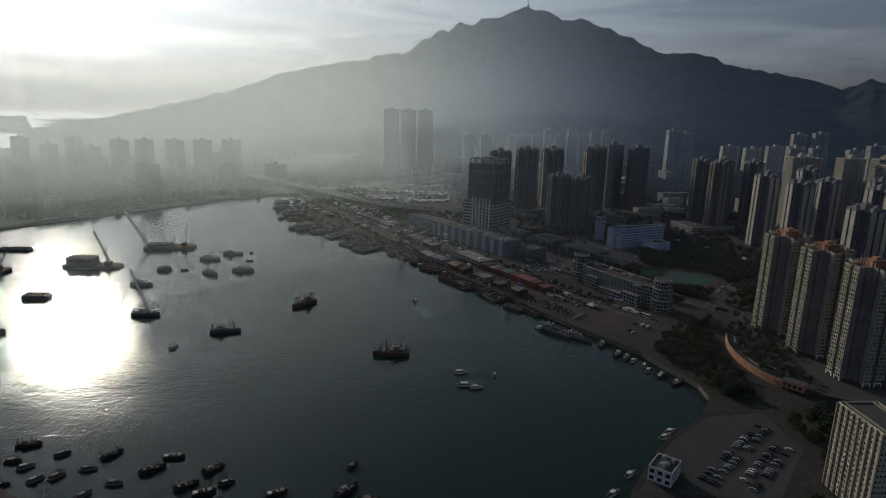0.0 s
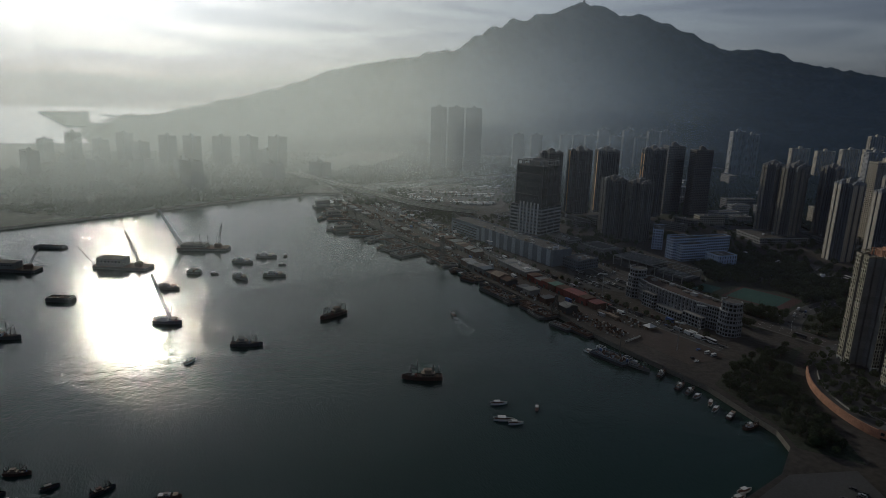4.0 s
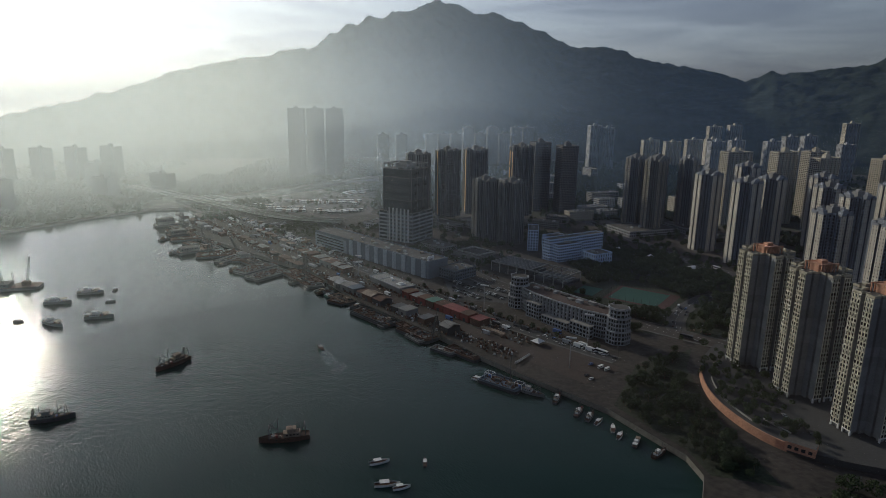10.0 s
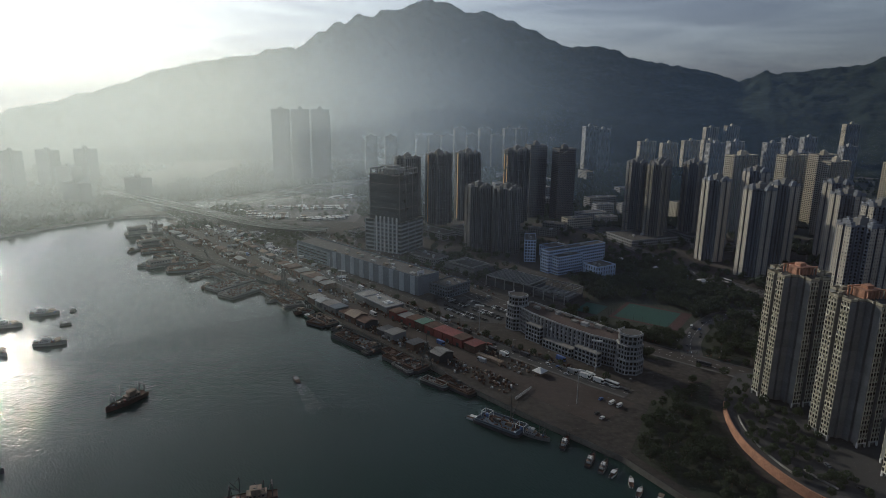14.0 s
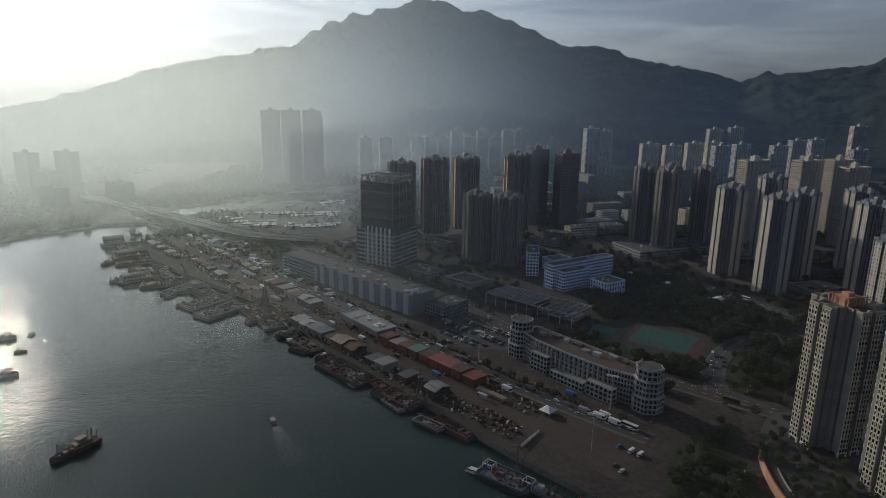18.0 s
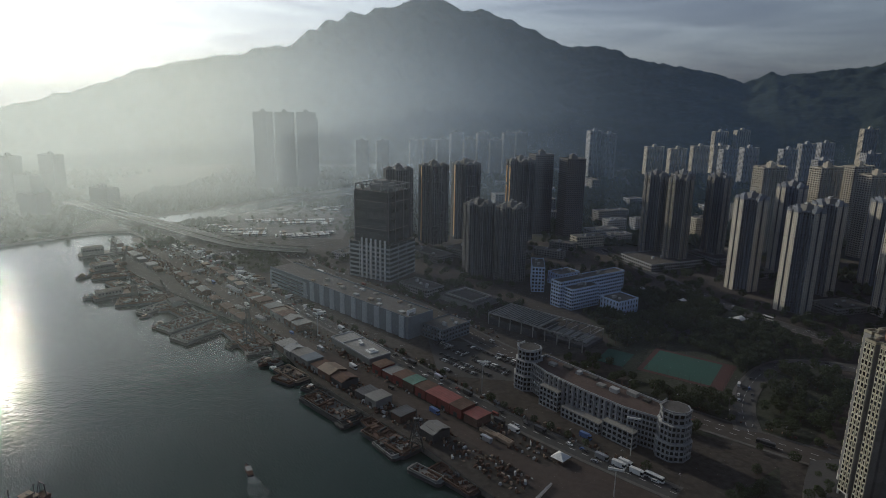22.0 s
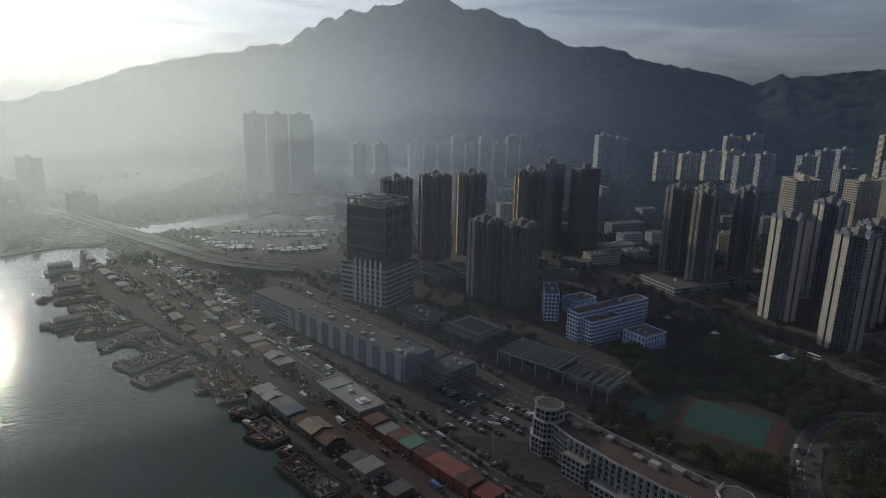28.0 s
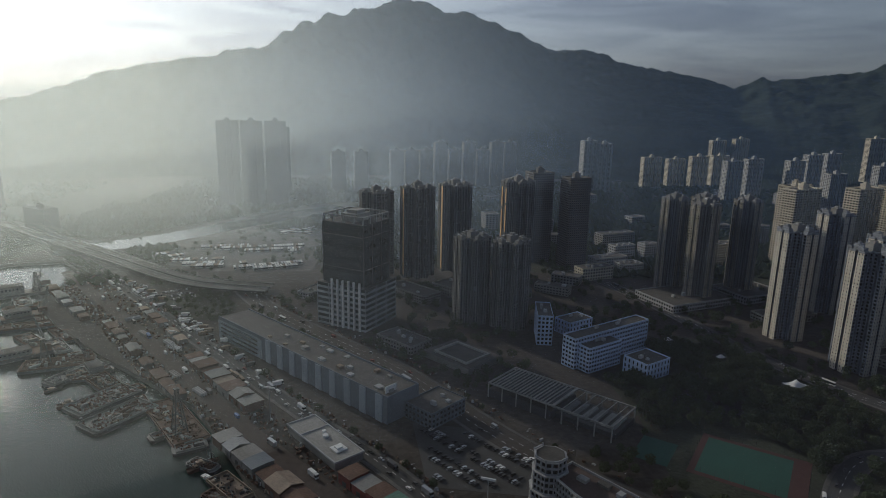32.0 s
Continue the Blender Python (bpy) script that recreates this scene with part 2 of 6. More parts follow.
# haze: translucent sheets in place of air, haze glow painted by bearing, thickest near the ground and over the sea to
# the west
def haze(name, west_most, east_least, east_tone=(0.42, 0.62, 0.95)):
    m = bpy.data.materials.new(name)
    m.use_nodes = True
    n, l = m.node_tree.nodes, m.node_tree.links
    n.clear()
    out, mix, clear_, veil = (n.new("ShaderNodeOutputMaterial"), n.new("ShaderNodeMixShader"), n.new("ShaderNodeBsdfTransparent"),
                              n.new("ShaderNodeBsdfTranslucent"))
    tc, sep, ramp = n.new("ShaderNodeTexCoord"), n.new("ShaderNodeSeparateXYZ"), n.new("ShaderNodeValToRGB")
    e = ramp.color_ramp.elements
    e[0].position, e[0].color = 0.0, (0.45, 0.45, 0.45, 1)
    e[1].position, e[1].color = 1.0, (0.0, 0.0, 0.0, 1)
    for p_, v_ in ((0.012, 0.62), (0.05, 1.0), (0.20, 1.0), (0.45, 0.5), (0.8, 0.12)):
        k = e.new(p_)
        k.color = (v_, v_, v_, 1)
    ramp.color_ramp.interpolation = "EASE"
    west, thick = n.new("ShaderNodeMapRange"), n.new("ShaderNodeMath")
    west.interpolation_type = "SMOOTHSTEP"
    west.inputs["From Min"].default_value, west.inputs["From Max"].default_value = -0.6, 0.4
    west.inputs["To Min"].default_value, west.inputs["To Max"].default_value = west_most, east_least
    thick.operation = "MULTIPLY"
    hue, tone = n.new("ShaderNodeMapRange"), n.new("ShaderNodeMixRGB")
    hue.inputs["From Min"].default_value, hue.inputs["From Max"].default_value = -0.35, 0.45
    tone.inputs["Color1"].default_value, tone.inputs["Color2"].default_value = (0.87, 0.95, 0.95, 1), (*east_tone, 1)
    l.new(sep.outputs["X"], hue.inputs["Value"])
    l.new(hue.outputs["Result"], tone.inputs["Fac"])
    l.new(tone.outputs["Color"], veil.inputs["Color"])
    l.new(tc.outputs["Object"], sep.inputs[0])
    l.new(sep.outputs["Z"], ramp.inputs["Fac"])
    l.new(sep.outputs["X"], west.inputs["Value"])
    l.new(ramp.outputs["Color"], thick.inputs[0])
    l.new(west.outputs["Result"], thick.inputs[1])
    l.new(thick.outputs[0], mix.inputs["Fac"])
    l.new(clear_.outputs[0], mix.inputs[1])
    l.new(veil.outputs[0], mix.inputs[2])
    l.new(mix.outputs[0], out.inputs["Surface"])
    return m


near_haze = haze("near_haze_tint", 0.085, 0.017, (0.38, 0.53, 0.95))
# faint warm sheet added to lift the dark tones behind it
lift_haze = haze("black_lift_tint", 0.0085, 0.0085, (0.95, 0.72, 0.86))
far_haze = haze("sunlit_haze_tint", 0.195, 0.019, (0.34, 0.55, 0.95))


# ---- mesh tools ----
class Shape:
    """Collects faces with material slots and makes one mesh of them."""

    def __init__(self):
        self.v, self.f, self.s = [], [], []

    def quad(self, a, b, c, d, slot=0):
        k = len(self.v)
        self.v += [a, b, c, d]
        self.f.append((k, k + 1, k + 2, k + 3))
        self.s.append(slot)

    def prism(self, poly, z0, z1, slot=0, top_slot=None, bottom=False, scale=1.0):
        """An upright prism over a polygon; scale draws its top in towards the middle."""
        k, c = len(self.v), len(poly)
        mx, my = sum(p[0] for p in poly) / c, sum(p[1] for p in poly) / c
        self.v += [(p[0], p[1], z0) for p in poly] + [(mx + (p[0] - mx) * scale, my + (p[1] - my) * scale, z1) for p in poly]
        for i in range(c):
            j = (i + 1) % c
            self.f.append((k + i, k + j, k + c + j, k + c + i))
            self.s.append(slot)
        self.f.append(tuple(k + c + i for i in range(c)))
        self.s.append(slot if top_slot is None else top_slot)
        if bottom:
            self.f.append(tuple(k + i for i in reversed(range(c))))
            self.s.append(slot)

    def box(self, x0, y0, z0, x1, y1, z1, slot=0, top_slot=None):
        self.prism([(x0, y0), (x1, y0), (x1, y1), (x0, y1)], z0, z1, slot, top_slot, True)

    def beam(self, a, b, w, slot=0):
        """A square bar from a to b."""
        a, b = Vector(a), Vector(b)
        d = (b - a).normalized()
        u = d.cross(Vector((0, 0, 1)))
        u = (u if u.length > 1e-3 else Vector((1, 0, 0))).normalized() * (w / 2)
        w_ = d.cross(u).normalized() * (w / 2)
        k = len(self.v)
        for p in (a, b):
            self.v += [tuple(p + u + w_), tuple(p - u + w_), tuple(p - u - w_), tuple(p + u - w_)]
        for i in range(4):
            j = (i + 1) % 4
            self.f.append((k + j, k + i, k + 4 + i, k + 4 + j))
            self.s.append(slot)
        self.f += [(k, k + 1, k + 2, k + 3), (k + 7, k + 6, k + 5, k + 4)]
        self.s += [slot, slot]

    def mesh(self, name, *mats):
        me = bpy.data.meshes.new(name)
        me.from_pydata(self.v, [], self.f)
        for m in mats:
            me.materials.append(m)
        if len(mats) > 1:
            me.polygons.foreach_set("material_index", self.s)
        me.update()
        return me


def thing(name, label, category, at=(0, 0, 0), rz=0.0, group="", kind=""):
    ob = new(name)
    ob.empty_display_size = 0.5
    ob.matrix_basis = pose(*at, 0, 0, rz)
    return tagged(ob, label, category, group, kind)


def part(name, me, parent, at=(0, 0, 0), rz=0.0, label=""):
    ob = new(name, me)
    ob.parent = parent
    ob.matrix_basis = pose(*at, 0, 0, rz)
    return tagged(ob, label)


def turn2(p, deg):
    c, s = math.cos(radians(deg)), math.sin(radians(deg))
    return (p[0] * c - p[1] * s, p[0] * s + p[1] * c)


def shift_poly(poly, d):
    """The polygon (anticlockwise) moved outwards by d."""
    out, c = [], len(poly)
    for i in range(c):
        p, q, r = Vector(poly[i - 1]), Vector(poly[i]), Vector(poly[(i + 1) % c])
        n1 = Vector(((q - p).y, -(q - p).x)).normalized()
        n2 = Vector(((r - q).y, -(r - q).x)).normalized()
        k = (n1 + n2)
        k = k / max(0.3, k.dot(n1))
        out.append(tuple(q + k * d))
    return out


# ---- water, land, hills ----
sea = Shape()
R = 4900.0
ring = [(R * math.cos(2 * math.pi * i / 64) * 1.2, R * math.sin(2 * math.pi * i / 64) * 1.2) for i in range(64)]
sea.prism(ring, -6, 0)
water = new("water", sea.mesh("water", water_mat))
tagged(water, "dark green choppy harbour water with sun glitter", "water", kind="structure")

SHORE = [(40, -500), (52, 200), (72, 296), (100, 352), (132, 388), (146, 420), (144, 440), (112, 496), (62, 548), (34, 580), (2, 622), (-36, 664),
         (-78, 712), (-122, 784), (-150, 824), (-205, 872), (-254, 914), (-326, 984), (-374, 1040), (-384, 1100), (-398, 1180), (-440, 1222), (-494, 1206),
         (-559, 1136), (-641, 990), (-707, 868), (-790, 730), (-1000, 440), (-1500, 100), (-2100, 0), (-2300, 900), (-1800, 1700),
         (-1560, 1900), (-1440, 1960), (-1500, 2300), (-1900, 2900), (-2400, 3300), (-2300, 3900), (0, 4700), (2600, 4200), (4200, 2500), (4200, -500)]
land = Shape()
land.prism([p for p in reversed(SHORE)][::-1], -5, 4.0, 1, 0)
ground = new("ground", land.mesh("ground", M["ground"], M["quay"]))
tagged(ground, "dark dusty ground of the waterfront town with stone quay edge", "ground", kind="structure")

spit = Shape()
spit.prism([(-3300, 3500), (-2250, 2540), (-1850, 2440), (-1760, 2520), (-2300, 2760), (-3100, 3700)], -4, 6)
tagged(new("sea_spit", spit.mesh("sea_spit", M["grass"])), "low dark spit of land far out in the sea", "land", kind="structure")

# ridge line: bearing in degrees from +y towards +x, and height at 3750 m
RIDGE = [(-60, 84), (-40, 84), (-32, 84), (-28.2, 142), (-25.5, 188), (-20.9, 298), (-16.1, 370), (-11.2, 420), (-8.6, 505), (-7.2, 560), (-5.7, 597), (-2.5, 630), (0, 698), (2.6, 640),
         (3.8, 630), (5.1, 632), (6.8, 585), (8.5, 535), (11.6, 450), (13.4, 459), (17.3, 388), (21, 343), (24.6, 280), (26.5, 330), (31.5, 340), (33.6, 391), (40, 430), (55, 300)]


def ridge(az):
    for (a, h), (b_, k) in zip(RIDGE, RIDGE[1:]):
        if a <= az <= b_:
            t = (az - a) / (b_ - a)
            return h + (k - h) * t
    return 60.0


hill = Shape()
NA, NR = 640, 96
for i in range(NA + 1):
    az = -58 + 113 * i / NA
    for j in range(NR + 1):
        t = j / NR
        near = min(1.0, max(0.0, -az / 9))          # the western ridge lies nearer
        top_r = 3750 - 700 * near
        r = 2150 + 2350 * t
        up = min(1.0, (r - 2150) / (top_r - 2150))
        s = up ** 1.25 if r < top_r else max(0.1, 1.0 - 0.9 * ((r - top_r) / 750))
        p = Vector((r * math.sin(radians(az)), r * math.cos(radians(az)), 0))
        spur = noise.fractal(p * 0.0022, 1.0, 2.1, 5)
        fine = noise.fractal(p * 0.012, 1.0, 2.0, 4)
        crag = noise.fractal(p * 0.045, 1.0, 2.0, 3)
        gully = 1 - abs(noise.fractal(p * 0.0045 + Vector((7, 3, 0)), 1.0, 2.0, 4)) * 2
        h = (209 + (ridge(az) - 209) * top_r / 3750) * s * (1 + (0.14 * spur + 0.09 * gully) * (1 - up ** 5)) + (fine * (6 + 16 * up ** 3) + crag * 5) * (up > 0.02)
        land_in = min(1.0, max(0.0, (az + 41.0) / 9.0))   # the hills end where the open sea begins
        hill.v.append((p.x, p.y, (3 + h) * land_in - 6 * (1 - land_in) if j else -2))
for i in range(NA):
    for j in range(NR):
        k = i * (NR + 1) + j
        hill.f.append((k, k + NR + 1, k + NR + 2, k + 1))
        hill.s.append(0)
hm_ = hill.mesh("hillside", M["hill"])
hm_.polygons.foreach_set("use_smooth", [True] * len(hm_.polygons))
hillside = new("hillside", hm_)
tagged(hillside, "wooded mountain ridge behind the town, dim in haze", "mountain", kind="structure")
summit = thing("summit_tower", "slim relay tower on the mountain top", "tower", (0, 3750, 690))
sh = Shape()
sh.prism([(9 * math.cos(i), 9 * math.sin(i)) for i in range(6)], 0, 16, scale=.45)
part("base", sh.mesh("base", M["hazegrey"]), summit)
sh = Shape()
sh.prism([(3 * math.cos(i), 3 * math.sin(i)) for i in range(6)], 0, 24, scale=.2)
part("mast", sh.mesh("mast", M["steel"]), summit, (0, 0, 16))

# curved sheets that carry the painted haze
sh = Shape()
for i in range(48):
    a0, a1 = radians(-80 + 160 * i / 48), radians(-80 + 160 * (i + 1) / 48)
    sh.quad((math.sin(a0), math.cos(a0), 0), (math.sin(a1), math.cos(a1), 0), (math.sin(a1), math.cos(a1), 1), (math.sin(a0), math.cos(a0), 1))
front_me, near_me, far_me = sh.mesh("haze_sheet", lift_haze), sh.mesh("haze_sheet", near_haze), sh.mesh("haze_sheet", far_haze)
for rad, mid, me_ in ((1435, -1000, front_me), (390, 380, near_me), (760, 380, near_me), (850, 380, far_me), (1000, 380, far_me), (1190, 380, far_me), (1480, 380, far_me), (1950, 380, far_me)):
    hz = new("haze_sheet", me_)
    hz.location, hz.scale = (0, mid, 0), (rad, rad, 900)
    tagged(hz, "thin translucent sheet painted as sunlit haze over the town", "haze", kind="stuff")


# ---- towers ----
def cross_plan(reach, arm, slot=1.6, deep=3.0):
    """Plan of a tower with four wings, each split by a light slot."""
    m = (arm + reach) / 2
    wing = [(arm, -arm), (m - .9, -arm), (m - .9, -arm + 1.8), (m + .9, -arm + 1.8), (m + .9, -arm), (reach, -arm), (reach, -slot), (reach - deep, -slot), (reach - deep, slot), (reach, slot), (reach, arm), (m + .9, arm), (m + .9, arm - 1.8), (m - .9, arm - 1.8), (m - .9, arm)]
    return [turn2(p, 90 * k) for k in range(4) for p in wing]


def slab_plan(w, d, bays=4, deep=2.0):
    """Plan of a slab block with recesses along both long sides."""
    pts, step = [], w / bays
    for side in (0, 1):
        for k in range(bays):
            x0, x1 = -w / 2 + k * step, -w / 2 + (k + 1) * step
            pts += [turn2(p, 180 * side) for p in ((x0, -d / 2), (x1 - step * 0.3, -d / 2), (x1 - step * 0.3, -d / 2 + deep), (x1, -d / 2 + deep))]
    return pts


def rect_plan(w, d):
    return [(-w / 2, -d / 2), (w / 2, -d / 2), (w / 2, d / 2), (-w / 2, d / 2)]


def storey_mesh(name, plan, h, mats, pitch=3.2, sill=0.95, head=0.45, win=0.62, deep=0.3, ledge=0.0, bay=0.0, lift=0.0, s=None, only=None, ws=0):
    """One storey: wall with recessed windows along every side of the plan. Slots: wall, glass, ledge."""
    s = s or Shape()
    c = len(plan)
    for i in range(c):
        a, b_ = Vector((*plan[i], lift)), Vector((*plan[(i + 1) % c], lift))
        L = (b_ - a).length
        d = (b_ - a) / L
        nrm = Vector((d.y, -d.x, 0))
        up = Vector((0, 0, 1))

        def P(u, z, o=0.0):
            return tuple(a + d * u + up * z - nrm * o)
        if only and not only(plan[i], plan[(i + 1) % c]):
            continue
        k = int(L / pitch) if L > 2.2 else 0
        if k == 0:
            s.quad(P(0, 0), P(L, 0), P(L, h), P(0, h), ws)
            continue
        z0, z1 = sill, h - head
        s.quad(P(0, 0), P(L, 0), P(L, z0), P(0, z0), ws)
        s.quad(P(0, z1), P(L, z1), P(L, h), P(0, h), ws)
        st, u = L / k, 0.0
        for j in range(k):
            w0, w1 = j * st + st * (1 - win) / 2, j * st + st * (1 + win) / 2
            s.quad(P(u, z0), P(w0, z0), P(w0, z1), P(u, z1), ws)
            if bay:
                for q in ((P(w0, z0 - .3, -bay), P(w1, z0 - .3, -bay), P(w1, z0, -bay), P(w0, z0, -bay)),
                          (P(w0, z1, -bay), P(w1, z1, -bay), P(w1, z1 + .25, -bay), P(w0, z1 + .25, -bay)),
                          (P(w0, z1 + .25, -bay), P(w1, z1 + .25, -bay), P(w1, z1 + .25), P(w0, z1 + .25)),
                          (P(w1, z0 - .3, -bay), P(w0, z0 - .3, -bay), P(w0, z0 - .3), P(w1, z0 - .3)),
                          (P(w0, z0 - .3), P(w0, z0 - .3, -bay), P(w0, z1 + .25, -bay), P(w0, z1 + .25)),
                          (P(w1, z0 - .3, -bay), P(w1, z0 - .3), P(w1, z1 + .25), P(w1, z1 + .25, -bay))):
                    s.quad(*q, 2)
                for e0, e1 in ((w0, w0 + .2), (w1 - .2, w1)):
                    s.quad(P(e0, z0, -bay), P(e1, z0, -bay), P(e1, z1, -bay), P(e0, z1, -bay), 2)
                s.quad(P(w0 + .2, z0, -bay + .06), P(w1 - .2, z0, -bay + .06), P(w1 - .2, z1, -bay + .06), P(w0 + .2, z1, -bay + .06), 1)
            else:
                s.quad(P(w0, z0), P(w1, z0), P(w1, z0, deep), P(w0, z0, deep))
                s.quad(P(w0, z1, deep), P(w1, z1, deep), P(w1, z1), P(w0, z1))
                s.quad(P(w0, z0), P(w0, z0, deep), P(w0, z1, deep), P(w0, z1))
                s.quad(P(w1, z0, deep), P(w1, z0), P(w1, z1), P(w1, z1, deep))
                s.quad(P(w0, z0, deep), P(w1, z0, deep), P(w1, z1, deep), P(w0, z1, deep), 1)
            u = w1
        s.quad(P(u, z0), P(L, z0), P(L, z1), P(u, z1), ws)
    if ledge:
        o = shift_poly(plan, ledge)
        for i in range(c):
            j = (i + 1) % c
            (ax, ay), (bx, by), (cx, cy), (dx, dy) = o[i], o[j], plan[j], plan[i]
            s.quad((ax, ay, h - .3), (bx, by, h - .3), (bx, by, h), (ax, ay, h), 2)
            s.quad((ax, ay, h), (bx, by, h), (cx, cy, h), (dx, dy, h), 2)
            s.quad((dx, dy, h - .3), (cx, cy, h - .3), (bx, by, h - .3), (ax, ay, h - .3), 2)
    return s.mesh(name, *mats)


MESHES = {}


def tower(label, at, rz, plan, height, mats, key, base=0.0, storey_h=3.0, group="", plan_roof=None, house=(9, 7, 6), house_mat=None, podium=None,
          category="apartment tower", name="apartment_tower", stack=1, crown={}, ends=None, **style):
    """A tower block: storeys, roof with parapet, lift house; on a podium where given (width, depth, height)."""
    ob = thing(name, label, category, (at[0], at[1], 4.0), rz, group)
    if podium:
        pw, pd, ph = podium
        if ("pod", key, podium) not in MESHES:
            MESHES["pod", key, podium] = storey_mesh("podium", rect_plan(pw, pd), ph, mats, pitch=5, sill=1.2, head=1.0, win=0.8)
            t = Shape()
            t.prism(rect_plan(pw, pd), -0.3, 0.0, 0)
            MESHES["podroof", key, podium] = t.mesh("podium_roof", M["roof"])
        part("podium", MESHES["pod", key, podium], ob)
        part("podium_roof", MESHES["podroof", key, podium], ob, (0, 0, ph))
        base = ph
    count = max(1, round((height - 4.0 - base) / storey_h / stack))
    if ("st", key) not in MESHES:
        bands = Shape()
        for k in range(stack):
            if ends:
                def at_end(p, q, far=max(max(p) for p in plan) - .05):
                    return max(abs(p[0]), abs(p[1])) > far and max(abs(q[0]), abs(q[1])) > far
                end_style = dict(ends, win=ends["win"] * (.72 if k % 2 else 1)) if stack > 1 else ends
                storey_mesh("storey", plan, storey_h, mats, lift=k * storey_h, s=bands, only=at_end, **end_style)
                MESHES["st", key] = storey_mesh("storey", plan, storey_h, mats, lift=k * storey_h, s=bands, only=lambda p, q: not at_end(p, q), **style)
                continue
            MESHES["st", key] = storey_mesh("storey", plan, storey_h, mats, lift=k * storey_h, s=bands, **style)
        t = Shape()
        t.prism(plan, 0.0, 0.25, 0)
        MESHES["roof", key] = t.mesh("roof", M["roof"])
        t = Shape()
        inner = shift_poly(plan, -0.35)
        outer = shift_poly(plan, 0.1)
        c = len(plan)
        for i in range(c):
            j = (i + 1) % c
            a, b_, c_, d_ = outer[i], outer[j], inner[j], inner[i]
            t.quad((*a, 0), (*b_, 0), (*b_, 1.5), (*a, 1.5))
            t.quad((*c_, 0), (*d_, 0), (*d_, 1.5), (*c_, 1.5))
            t.quad((*a, 1.5), (*b_, 1.5), (*c_, 1.5), (*d_, 1.5))
        MESHES["par", key] = t.mesh("parapet", mats[0])
        t = Shape()
        hw, hd, hh = house
        t.box(-hw / 2, -hd / 2, 0, hw / 2, hd / 2, hh)
        t.box(-hw / 2 - .3, -hd / 2 - .3, hh, hw / 2 + .3, hd / 2 + .3, hh + .4)
        t.box(-hw / 4, -hd / 3, hh + .4, hw / 6, hd / 4, hh + 2.4)
        MESHES["house", key] = t.mesh("lift_house", house_mat or mats[0])
        t = Shape()
        t.prism([(0.1 * math.cos(a), 0.1 * math.sin(a)) for a in (0, 2.1, 4.2)], 0, 6.0)
        t.beam((-1.0, 0, 4.5), (1.0, 0, 4.5), 0.08)
        MESHES["mast", key] = t.mesh("aerial", M["steel"])
    for k in range(count):
        part("storey", MESHES["st", key], ob, (0, 0, base + k * storey_h * stack))
    z = base + count * storey_h * stack
    part("roof", MESHES["roof", key], ob, (0, 0, z))
    part("parapet", MESHES["par", key], ob, (0, 0, z + 0.25))
    part("lift_house", MESHES["house", key], ob, (0, 0, z + 0.25))
    if "reach" in crown:
        if ("crown", key) not in MESHES:
            t = Shape()
            t.box(-2.4, -3.4, 0, 2.4, 3.4, 3.0)
            t.box(-2.8, -3.8, 3.0, 2.8, 3.8, 3.3)
            t.box(-1.2, -1.5, 3.3, .9, 1.4, 4.6)
            MESHES["crown", key] = t.mesh("stair_house", mats[0])
        for k in range(4):
            cx_, cy_ = turn2((crown["reach"], 0), 90 * k)
            part("stair_house", MESHES["crown", key], ob, (cx_, cy_, z + 0.25), 90 * k)
    part("aerial", MESHES["mast", key], ob, (house[0] / 3, 0, z + house[2] + 0.6))
    return ob


near_plan = cross_plan(18, 7.5, 1.4, 3.0)
# flanks take the grey tone as painted shade, wing ends keep olive cream
for x, y in ((243, 566), (254, 517), (265, 467)):
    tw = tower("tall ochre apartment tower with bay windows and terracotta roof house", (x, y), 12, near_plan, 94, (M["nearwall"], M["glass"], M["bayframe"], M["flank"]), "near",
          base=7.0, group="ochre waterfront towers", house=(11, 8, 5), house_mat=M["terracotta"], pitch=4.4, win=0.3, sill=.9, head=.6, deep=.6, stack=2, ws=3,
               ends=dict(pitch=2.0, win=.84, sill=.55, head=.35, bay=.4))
    lobby = Shape()
    lobby.prism(shift_poly(near_plan, -1.2), 3.9, 7.0)
    part("lobby", lobby.mesh("lobby", M["greybrown"]), tw)
    for k in range(4):
        for sg in (-1, 1):
            arch = Shape()
            cx = sg * 4.4
            arch.box(-18.3, cx - 3.1, 3.9, -17.3, cx - 2.4, 7.6)
            arch.box(-18.3, cx + 2.4, 3.9, -17.3, cx + 3.1, 7.6)
            arch.box(-18.3, cx - 2.4, 6.6, -17.3, cx + 2.4, 7.6)
            part("entrance_arch", arch.mesh("entrance_arch", M["white"]), tw, (0, 0, 0), 90 * k)
    for k in range(14):
        a_ = k % 7
        post = Shape()
        post.box(-.35, -.35, 0, .35, .35, 5.2)
        part("pergola_post", post.mesh("pergola_post", M["terracotta"]), tw, (-7.5 + 2.5 * a_, -5.5 if k < 7 else 5.5, 91.2))
    for yy in (-5.5, 5.5):
        rail = Shape()
        rail.box(-8.2, -.5, 0, 8.2, .5, .6)
        part("pergola_beam", rail.mesh("pergola_beam", M["terracotta"]), tw, (0, yy, 96.4))
# sun and shade are painted here: cream wing ends, darker bluish flanks
pale_plan = cross_plan(17, 7.0, 1.2, 2.5)
